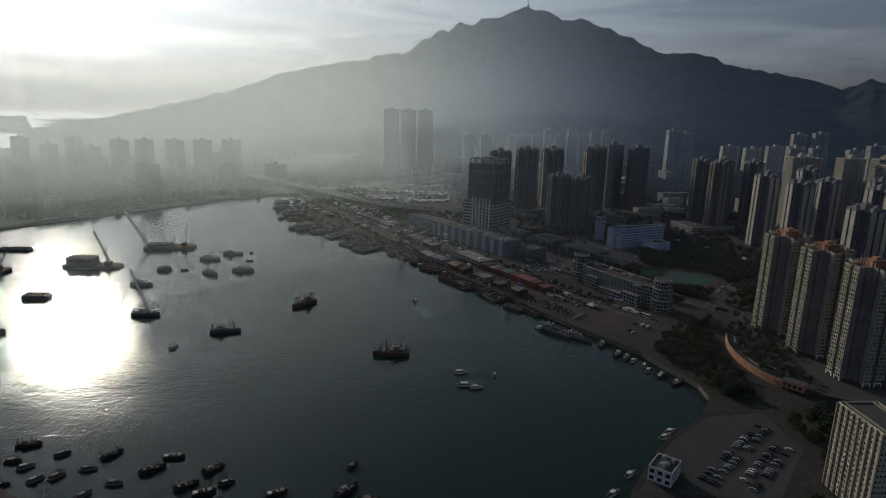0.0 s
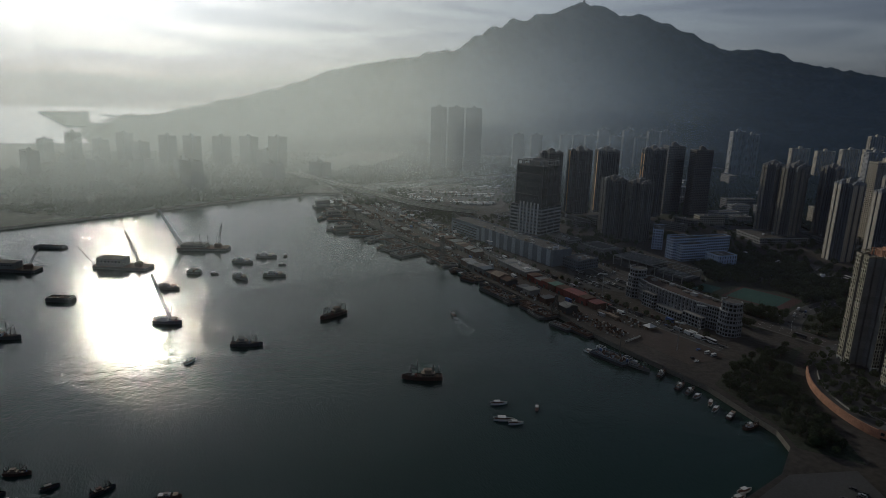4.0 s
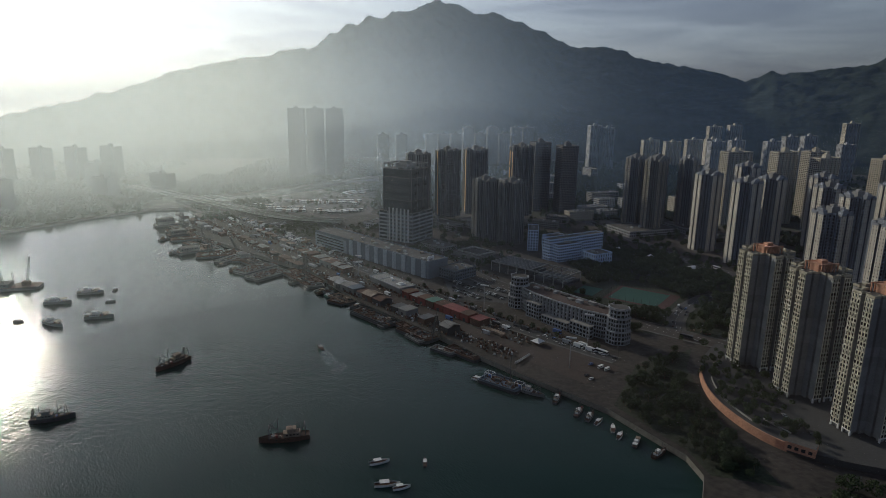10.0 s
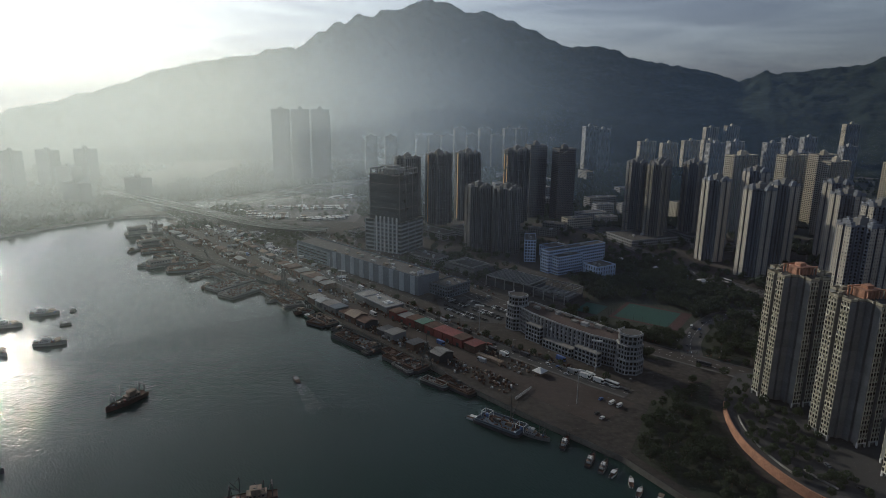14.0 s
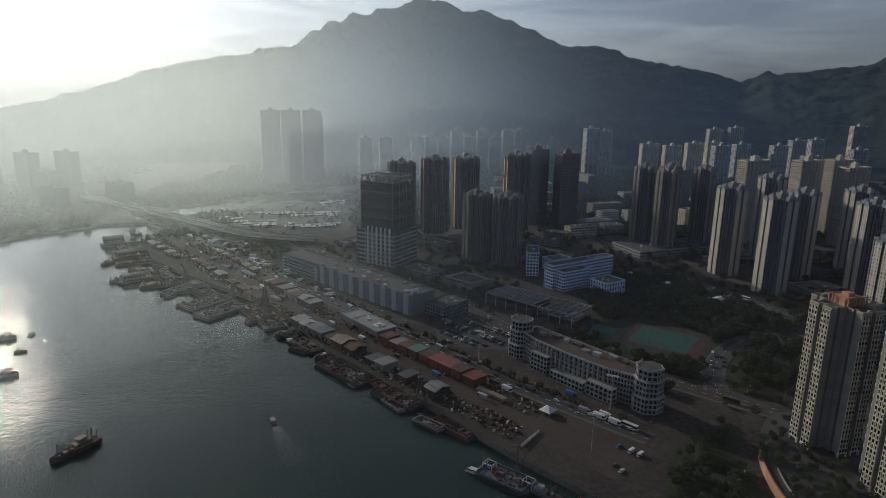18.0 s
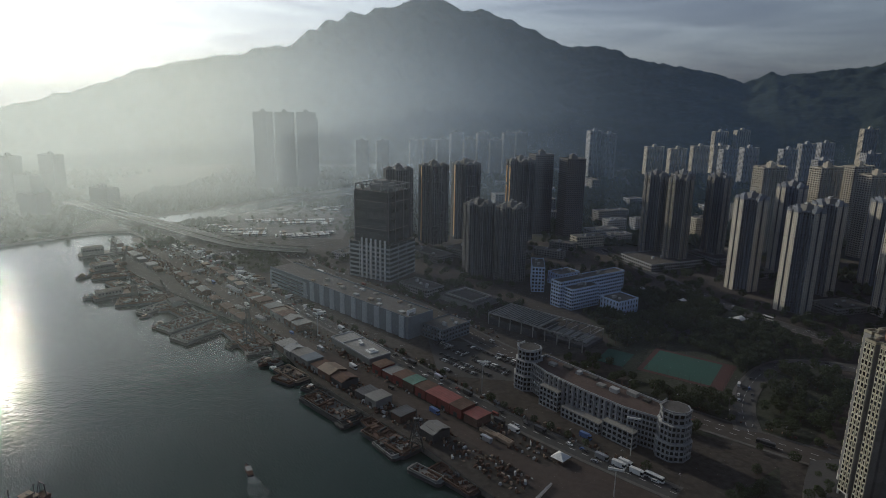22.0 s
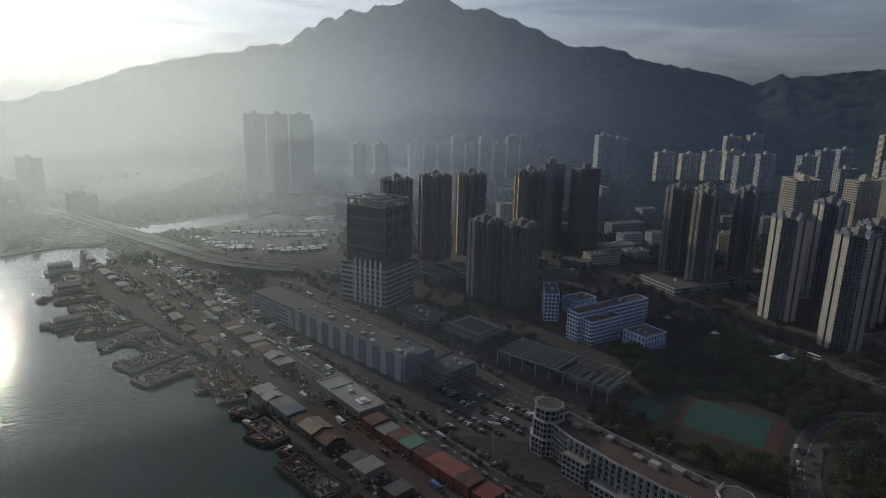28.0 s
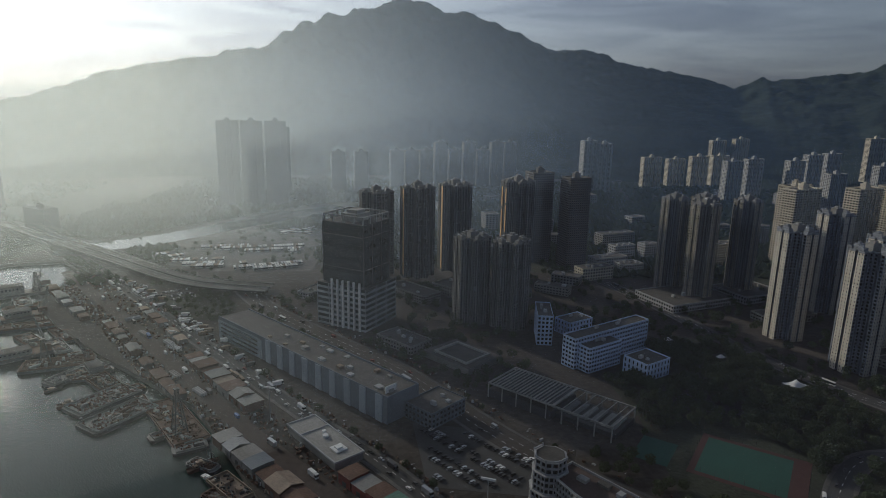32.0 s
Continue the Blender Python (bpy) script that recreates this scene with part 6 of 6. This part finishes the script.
# ---- vehicles ----
def vehicle_meshes(kind, paint):
    key = (kind, paint)
    if key in MESHES:
        return MESHES[key]
    L, W, H, zc = {"car": (4.4, 1.8, .75, 1.45), "van": (5.6, 2.0, 1.1, 2.3), "bus": (11.5, 2.5, 1.2, 3.3), "lorry": (8.5, 2.4, 1.1, 3.2)}[kind]
    s = Shape()
    s.prism([(-L / 2, -W / 2 + .15), (-L / 2 + .15, -W / 2), (L / 2 - .25, -W / 2), (L / 2, -W / 2 + .3), (L / 2, W / 2 - .3), (L / 2 - .25, W / 2), (-L / 2 + .15, W / 2), (-L / 2, W / 2 - .15)], .3, H + .1, bottom=True)
    body = s.mesh("body", M[paint])
    s = Shape()
    if kind == "car":
        x0, x1 = -L * .38, L * .22
    elif kind == "lorry":
        x0, x1 = L * .28, L * .46
    else:
        x0, x1 = -L / 2 + .1, L / 2 - .35
    s.prism([(x0, -W / 2 + .08), (x1, -W / 2 + .08), (x1, W / 2 - .08), (x0, W / 2 - .08)], H + .1, zc - (.1 if kind == "car" else .5), 0, scale=.86 if kind == "car" else .99)
    cab = s.mesh("glasshouse", M["glass"])
    s = Shape()
    k = .86 if kind == "car" else .99
    mx, hw = (x0 + x1) / 2, (x1 - x0) / 2 * k
    s.prism([(mx - hw, -W / 2 * k + .05), (mx + hw, -W / 2 * k + .05), (mx + hw, W / 2 * k - .05), (mx - hw, W / 2 * k - .05)], zc - (.1 if kind == "car" else .5), zc, scale=.96)
    if kind == "lorry":
        s.box(-L / 2, -W / 2, H + .1, L * .26, W / 2, zc + .2)
    roof = s.mesh("roof", M[paint])
    s = Shape()
    r = .33 if kind == "car" else .48
    n_ = 10
    for y0, y1 in ((-.12, .12),):
        ring_ = [(r * math.cos(2 * math.pi * i / n_), r * math.sin(2 * math.pi * i / n_)) for i in range(n_)]
        for i in range(n_):
            j = (i + 1) % n_
            s.quad((ring_[i][0], y0, ring_[i][1]), (ring_[j][0], y0, ring_[j][1]), (ring_[j][0], y1, ring_[j][1]), (ring_[i][0], y1, ring_[i][1]))
        for y in (y0, y1):
            k0 = len(s.v)
            s.v += [(p[0], y, p[1]) for p in ring_]
            s.f.append(tuple(range(k0, k0 + n_)))
            s.s.append(0)
    wheel = s.mesh("wheel", M["rubber"])
    MESHES[key] = (body, cab, roof, wheel, L, W, r)
    return MESHES[key]


def vehicle(kind, at, rz, paint, z=4.06, group=""):
    words = {"white": "white", "silver": "silver", "darkgrey": "dark grey", "red": "red", "blue": "blue", "tan": "tan", "green": "green"}[paint]
    ob = thing({"car": "car", "van": "van", "bus": "bus", "lorry": "lorry"}[kind], "parked %s %s standing on the asphalt" % (words, kind), kind, (at[0], at[1], z), rz, group or kind + "s")
    body, cab, roof, wheel, L, W, r = vehicle_meshes(kind, paint)
    part("body", body, ob)
    part("glasshouse", cab, ob)
    part("roof", roof, ob)
    if at[1] > 1050:
        return
    for x in (-L * .31, L * .31):
        for y in (-W / 2 + .1, W / 2 - .1):
            part("wheel", wheel, ob, (x, y, r))


def inside(p, poly):
    c = False
    for (ax, ay), (bx, by) in zip(poly, poly[1:] + poly[:1]):
        if (ay > p[1]) != (by > p[1]) and p[0] < (bx - ax) * (p[1] - ay) / (by - ay) + ax:
            c = not c
    return c


PAINTS = ("white", "silver", "silver", "darkgrey", "darkgrey", "darkgrey", "darkgrey", "darkgrey", "silver")
rnd = random.Random(5)


def fill_lot(poly, rz, kind="car", pitch=2.7, aisle=(5.2, 5.2, 6.5), keep=.8, limit=100, z=4.06, paints=PAINTS):
    xs, ys = [p[0] for p in poly], [p[1] for p in poly]
    mx, my = sum(xs) / len(xs), sum(ys) / len(ys)
    v, k, made = -90.0, 0, 0
    while v < 90:
        u = -90.0
        while u < 90:
            dx, dy = turn2((u, v), rz)
            p = (mx + dx, my + dy)
            if inside(p, poly) and rnd.random() < keep and made < limit:
                vehicle(kind, (p[0] + rnd.uniform(-.2, .2), p[1] + rnd.uniform(-.2, .2)), rz + 90 + rnd.uniform(-3, 3), rnd.choice(paints), z)
                made += 1
            u += pitch
        v += aisle[k % len(aisle)] + (6.0 if k % 2 else .3)
        k += 1


fill_lot([(18, 728), (64, 718), (78, 746), (46, 780), (12, 790)], -49, keep=.72, limit=95)
fill_lot([(96, 312), (146, 306), (176, 352), (168, 392), (134, 380)], 52, keep=.6, limit=70)
fill_lot([(-268, 1088), (-243, 1102), (-224, 1074), (-242, 1054)], 30, keep=.85, limit=40)
fill_lot([(-344, 1146), (-334, 1158), (-290, 1094), (-296, 1078)], -54, "bus", 3.4, (12.5, 14), .9, 14, paints=("white", "silver", "white"))
for poly, rz, n_ in (([(-378, 1296), (-318, 1234), (-296, 1246), (-330, 1300), (-352, 1318)], 40, 14), ([(-312, 1226), (-262, 1186), (-226, 1180), (-238, 1236), (-288, 1262)], 8, 44), ([(-216, 1180), (-140, 1186), (-128, 1240), (-210, 1250)], 20, 44),
                     ([(-300, 1300), (-240, 1276), (-150, 1276), (-140, 1370), (-250, 1392)], 12, 76), ([(-250, 1400), (-150, 1390), (-150, 1440), (-220, 1450)], 60, 24)):
    fill_lot(poly, rz, "bus", 3.1, (12.5, 14), .84, n_, paints=("white", "white", "silver", "tan"))
for line, off, step, kinds in ((STREET, 2.8, 11, ("car", "car", "car", "van", "lorry")), (STREET, -2.8, 19, ("car", "car", "van")), (MAIN, 5, 52, ("car", "van")), (MAIN, -5, 46, ("car", "car", "bus")), (EAST, 3, 40, ("car", "bus")), (CURVE, -2.5, 22, ("car", "car"))):
    for x, y, a in along(offset_line(line, off), step):
        if rnd.random() < .72:
            vehicle(rnd.choice(kinds), (x, y), a + (180 if off < 0 else 0), rnd.choice(("white", "silver", "silver", "darkgrey", "darkgrey", "white", "red")), {id(STREET): 4.06, id(MAIN): 4.09, id(EAST): 4.15, id(CURVE): 4.12}[id(line)])
for x, y, a, k in ((118, 566, 40, "car"), (124, 560, 40, "van"), (128, 556, 40, "van"), (112, 540, 42, "car"), (110, 546, 42, "car"), (92, 624, -48, "car"), (99, 618, -48, "car"), (104, 632, -48, "lorry"), (132, 588, -48, "bus"), (120, 602, -48, "lorry"),
                   (60, 640, -48, "lorry"), (52, 650, -48, "lorry"), (240, 690, 60, "car"), (236, 682, 60, "car"), (230, 690, 60, "car"), (226, 682, 60, "car"), (243, 700, 60, "car"), (238, 706, 60, "van")):
    vehicle(k, (x, y), a, rnd.choice(("white", "silver", "darkgrey", "blue", "white")))

for x, y, a in ((212, 556, 70), (214, 548, 70), (209, 520, 80), (208, 512, 80), (222, 480, 100), (224, 470, 100), (212, 536, 75), (226, 458, 105)):
    vehicle("car", (x, y), a, rnd.choice(PAINTS), 8.0)

for k, (x, y, a) in enumerate(along(offset_line(DIRT, 3.0), 47)):
    if 600 < y < 1080:
        vehicle(("lorry", "van", "lorry")[k % 3], (x, y), a + (180 if k % 2 else 0), ("white", "darkgrey", "blue", "silver")[k % 4], 4.03)

for off, step, turn_ in ((9.5, 6.5, 90), (-8.5, 9, 0), (17, 11, 60)):
    for x, y, a in along(offset_line(STREET, off), step):
        if 850 < y < 1130 and rnd.random() < .6 and not inside((x, y), [(-170, 1010), (-150, 930), (-40, 800), (60, 790), (0, 880), (-100, 990)]):
            vehicle(rnd.choice(("car", "van", "lorry", "lorry")), (x, y), a + turn_ + rnd.uniform(-8, 8), rnd.choice(("white", "silver", "white", "darkgrey", "tan")), 4.0)

# ---- trees ----
TREES = []
for v in range(5):
    rr = random.Random(100 + v)
    R_, H_ = rr.uniform(3.6, 4.8), rr.uniform(8.5, 11)
    s = Shape()
    rings = [(.34, 0), (.26, H_ * .3), (.18, H_ * .55), (.08, H_ * .8)]
    for (r0, z0), (r1, z1) in zip(rings, rings[1:]):
        for i in range(6):
            a, b_ = i * math.pi / 3, (i + 1) * math.pi / 3
            s.quad((r0 * math.cos(a), r0 * math.sin(a), z0), (r0 * math.cos(b_), r0 * math.sin(b_), z0), (r1 * math.cos(b_), r1 * math.sin(b_), z1), (r1 * math.cos(a), r1 * math.sin(a), z1))
    for k in range(7):
        a = k * 2.4
        s.beam((0, 0, H_ * (.3 + .06 * k)), (R_ * .65 * math.cos(a), R_ * .65 * math.sin(a), H_ * (.5 + .06 * k)), .13)
    trunk = s.mesh("trunk", M["bark"])
    s = Shape()
    for k in range(46):
        while True:
            p = Vector((rr.uniform(-1, 1), rr.uniform(-1, 1), rr.uniform(-1, 1)))
            if .35 < p.length < 1:
                break
        c = Vector((p.x * R_, p.y * R_, H_ * .66 + p.z * H_ * .34))
        q = rr.uniform(.5, 1.15)
        tips = [c + Vector((rr.uniform(.6, 1.2) * q * x, rr.uniform(.6, 1.2) * q * y, rr.uniform(.5, 1.0) * q * z)) for x, y, z in ((1, .2, 0), (-.2, 1, .1), (-1, -.2, 0), (.2, -1, -.1), (0, .1, 1), (.1, 0, -1))]
        k0 = len(s.v)
        s.v += [tuple(t) for t in tips]
        for f in ((0, 1, 4), (1, 2, 4), (2, 3, 4), (3, 0, 4), (1, 0, 5), (2, 1, 5), (3, 2, 5), (0, 3, 5)):
            s.f.append(tuple(k0 + i for i in f))
            s.s.append(0)
    for k in range(150):
        p = Vector((rr.gauss(0, 1), rr.gauss(0, 1), rr.gauss(0, 1))).normalized()
        c = Vector((p.x * R_ * rr.uniform(.7, 1.1), p.y * R_ * rr.uniform(.7, 1.1), H_ * .66 + p.z * H_ * .36))
        u = Vector((rr.gauss(0, 1), rr.gauss(0, 1), rr.gauss(0, 1))).normalized() * .4
        w = u.cross(p).normalized() * .28
        s.quad(tuple(c - u - w), tuple(c + u - w), tuple(c + u + w), tuple(c - u + w))
    TREES.append((trunk, s.mesh("crown", M["leaf"])))


LOOSE = []
COUNT = [0]


def tree(at, size=1.0, z=4.0):
    COUNT[0] += 1
    if COUNT[0] > 190:
        LOOSE.append((at[0], at[1], z, size))
        return
    ob = thing("tree", "dark green broadleaf tree with uneven crown", "tree", (at[0], at[1], z), rnd.uniform(0, 360), "town trees")
    t, c = rnd.choice(TREES)
    ob.scale = (size * rnd.uniform(.85, 1.15), size * rnd.uniform(.85, 1.15), size * rnd.uniform(.8, 1.1))
    part("trunk", t, ob)
    part("crown", c, ob)


BUILT = [(o.matrix_basis.translation.x, o.matrix_basis.translation.y) for o in scene.collection.objects if o.parent is None and o.type == "EMPTY" and o.get("category") not in ("tree", "boat", "street lamp", "podium deck", "flyover")]
ROADS = [p for ln, wd in ((DIRT, 9), (STREET, 8), (MAIN, 13), (CURVE, 8), (EAST, 9), (fly_line, 20), (RIVER, 36)) for p in ((x, y, wd) for x, y, a in along(ln, 4))]
KEEP_OFF = [(205, 738, 46), (160, 757, 18), (113, 812, 52), (174, 902, 40), (140, 890, 22), (212, 878, 20), (132, 952, 24), (49, 902, 32), (-78, 884, 30), (-140, 946, 32), (-20, 830, 34), (-46, 1001, 46), (113, 655, 26), (80, 698, 26), (148, 612, 24),
            (243, 566, 21), (254, 517, 21), (265, 467, 21), (200, 306, 24), (45, 755, 34), (130, 345, 44), (305, 842, 17), (272, 896, 10), (242, 936, 10), (366, 690, 24), (386, 634, 24)]


def clear(p, near=3.0):
    if any((p[0] - x) ** 2 + (p[1] - y) ** 2 < near * near for x, y in BUILT):
        return False
    if any((p[0] - x) ** 2 + (p[1] - y) ** 2 < r * r for x, y, r in KEEP_OFF):
        return False
    return not any((p[0] - x) ** 2 + (p[1] - y) ** 2 < r * r for x, y, r in ROADS)


def grove(poly, count, lo=.7, hi=1.2, z=4.0, near=6):
    xs, ys = [p[0] for p in poly], [p[1] for p in poly]
    made = 0
    for _ in range(count * 8):
        p = (rnd.uniform(min(xs), max(xs)), rnd.uniform(min(ys), max(ys)))
        if made < count and inside(p, poly) and clear(p, near):
            tree(p, rnd.uniform(lo, hi), z)
            made += 1


grove([(118, 500), (146, 446), (152, 424), (180, 412), (178, 480), (182, 560), (196, 600), (150, 556)], 75, .45, .85)
grove([(150, 640), (240, 622), (330, 700), (330, 900), (250, 960), (160, 860), (165, 800)], 110, .7, 1.2)
grove([(330, 700), (420, 640), (460, 760), (400, 860), (330, 840)], 60, .7, 1.2)
grove([(236, 580), (330, 530), (420, 600), (330, 690), (260, 660)], 45, .7, 1.2)
grove([(192, 545), (188, 500), (194, 470), (210, 445), (230, 440), (222, 590), (205, 575)], 40, .4, .75, 8.0, 3)
grove([(192, 545), (188, 500), (194, 470), (210, 445), (232, 440), (240, 540), (222, 590), (205, 575)], 60, .35, .6, 8.0, 3)
grove([(-262, 1078), (-200, 1085), (-172, 1040), (-176, 996), (-206, 1000), (-240, 1036)], 12, .6, .9)
grove([(-150, 1060), (-96, 1100), (-60, 1070), (-100, 1030)], 16, .6, 1.0)
grove([(0, 880), (60, 830), (70, 870), (110, 880), (60, 960), (20, 960)], 24, .6, 1.0)
grove([(150, 296), (186, 300), (184, 356), (176, 402), (210, 420), (260, 400), (170, 250)], 26, .7, 1.2)
grove([(230, 960), (290, 920), (330, 1000), (260, 1060), (210, 1060)], 36, .7, 1.1)
grove([(150, 640), (240, 622), (330, 700), (330, 900), (250, 960), (160, 860), (165, 800)], 300, .6, 1.2)
grove([(118, 500), (146, 446), (152, 424), (180, 412), (178, 480), (182, 560), (196, 600), (150, 556)], 70, .5, 1.0, near=3)
grove([(150, 660), (236, 690), (300, 760), (300, 900), (240, 930), (175, 860), (176, 700)], 220, .6, 1.1)
grove([(-400, 1290), (-340, 1330), (-290, 1410), (-330, 1440), (-420, 1330)], 20, .7, 1.1)
grove([(-110, 1040), (0, 1030), (240, 1010), (250, 1230), (160, 1220), (-110, 1230)], 170, .6, 1.1, near=9)
grove([(-10, 960), (60, 930), (150, 960), (230, 960), (240, 1030), (20, 1040)], 90, .6, 1.0, near=9)
grove([(330, 760), (560, 720), (640, 1000), (420, 1120), (300, 1130), (290, 980)], 260, .6, 1.1, near=12)
grove([(-340, 1290), (-280, 1200), (-200, 1150), (-120, 1230), (-110, 1420), (-190, 1490)], 70, .5, .8, near=7)
grove([(-300, 1180), (-190, 1130), (-170, 990), (-240, 1000), (-300, 1090)], 60, .5, .8, near=6)
grove([(-60, 960), (30, 870), (100, 760), (180, 640), (240, 640), (160, 800), (40, 960)], 90, .5, .9, near=8)
for line, off, step in ((STREET, 8.5, 13), (MAIN, 14, 17), (MAIN, -14, 19), (EAST, 10, 20), (EAST, -10, 22)):
    for x, y, a in along(offset_line(line, off), step):
        if clear((x, y), 5) and rnd.random() < .7:
            tree((x, y), rnd.uniform(.5, .85))

# woods and scrub of the far shore and the hill foot, far too many to count
s = Shape()
rr = random.Random(8)
areas = (((-1250, -500), (850, 1500), 3600), ((-1400, -700), (1450, 1950), 900), ((-520, 1000), (1640, 2050), 5000), ((250, 900), (1150, 1700), 5200), ((-120, 260), (1230, 1640), 2600), ((-560, -340), (1250, 1640), 1800), ((-340, -100), (1430, 1640), 1500), ((-460, -310), (1110, 1300), 160), ((480, 900), (500, 1050), 900), ((900, 1700), (1500, 2100), 900))
for (x0, x1), (y0, y1), n_ in areas:
    for _ in range(n_):
        x, y = rr.uniform(x0, x1), rr.uniform(y0, y1)
        if not inside((x, y), SHORE) or math.hypot(x, y) > 2140 or (x < -90 and any((x - a) ** 2 + (y - b_) ** 2 < 3000 for a, b_ in RIVER)) or (x < -140 and any((x - a) ** 2 + (y - b_) ** 2 < 900 for a, b_ in fly_line)):
            continue
        q = rr.uniform(3.0, 8.0)
        z = 4 + q * .5
        k0 = len(s.v)
        s.v += [(x + q * dx * rr.uniform(.7, 1.2), y + q * dy * rr.uniform(.7, 1.2), z + q * dz * rr.uniform(.7, 1.2)) for dx, dy, dz in ((1, .2, -.1), (-.2, 1, .1), (-1, -.2, 0), (.2, -1, -.1), (0, .1, .9), (.1, 0, -.9))]
        for f in ((0, 1, 4), (1, 2, 4), (2, 3, 4), (3, 0, 4), (1, 0, 5), (2, 1, 5), (3, 2, 5), (0, 3, 5)):
            s.f.append(tuple(k0 + i for i in f))
            s.s.append(0)
tagged(new("far_woods", s.mesh("far_woods", M["leaf"])), "dark scrub and tree clumps between the distant buildings", "woods", kind="stuff")

# the remaining street and park trees, joined
verts, faces, base_ = [], [], 0
for x, y, z, q in LOOSE:
    me = rr.choice(TREES)[1]
    co = np.empty(len(me.vertices) * 3, dtype=np.float32)
    me.vertices.foreach_get("co", co)
    co = co.reshape(-1, 3) * q
    a = rr.uniform(0, 6.28)
    rot = np.array([[math.cos(a), -math.sin(a), 0], [math.sin(a), math.cos(a), 0], [0, 0, 1]])
    verts.append(co @ rot.T + (x, y, z - .12 * q * 10))
    faces += [tuple(base_ + i for i in f.vertices) for f in me.polygons]
    base_ += len(co)
if verts:
    me = bpy.data.meshes.new("street_foliage")
    me.from_pydata(np.concatenate(verts).tolist(), [], faces)
    me.materials.append(M["leaf"])
    tagged(new("street_foliage", me), "dark green trees and shrubs along the far streets", "trees", kind="stuff")

# low town below the hills
rnd = random.Random(31)
for k in range(20):
    for _ in range(20):
        p = (rnd.uniform(-130, 900), rnd.uniform(1270, 1820))
        if clear(p, 46) and not inside(p, [(-330, 1262), (-268, 1170), (-190, 1165), (-120, 1240), (-120, 1420), (-180, 1480), (-250, 1400)]):
            break
    else:
        continue
    BUILT.append(p)
    w, d, h, n_ = rnd.choice(((40, 16, 18, 5), (30, 20, 12, 3), (52, 18, 24, 7), (26, 22, 30, 9)))
    c = rnd.choice(("pale", "greybrown", "greybrown"))
    block("town_block", "distant %s low town block" % {"pale": "pale grey", "greybrown": "grey-brown", "cream": "cream"}[c], p, rnd.choice((10, 20, 100)), w, d, h, (M[c], M["glass"], M["pale"]), n_, pitch=4.5, kit=False)

# loose gear, pallets, drums and scrap lying about the working quay, far too many to count
s = Shape()
t = Shape()
u_ = Shape()
rr = random.Random(55)
for line, lo, hi, n_ in ((DIRT, -26, -7, 1500), (DIRT, 7, 24, 600), (STREET, 7, 13, 300), (MAIN, 13, 20, 160)):
    pts = along(line, 1.0)
    for _ in range(n_):
        x, y, a = rr.choice(pts)
        if y < 590:
            continue
        d = rr.uniform(lo, hi)
        q = radians(a + 90)
        x, y = x + d * math.cos(q), y + d * math.sin(q)
        if not inside((x, y), SHORE):
            continue
        w, e_, h = rr.uniform(.6, 3.2), rr.uniform(.5, 1.8), rr.uniform(.3, 2.2)
        b_ = rr.choice((a, a + 90, rr.uniform(0, 180)))
        poly = [tuple(Vector(turn2(p, b_)) + Vector((x, y))) for p in rect_plan(w, e_)]
        pick = rr.random()
        (s if pick < .66 else t if pick < .84 else u_).prism(poly, 3.9, 4.0 + h, scale=rr.uniform(.6, 1))
tagged(new("quay_scrap", s.mesh("quay_scrap", M["rust"])), "rusty scrap, drums and gear lying along the quay", "scrap", kind="stuff")
tagged(new("quay_crates", t.mesh("quay_crates", M["tan"])), "tan crates and pallets lying along the quay", "crates", kind="stuff")
tagged(new("quay_sheets", u_.mesh("quay_sheets", M["pale"])), "pale sheets, sacks and covered loads lying along the quay", "goods", kind="stuff")
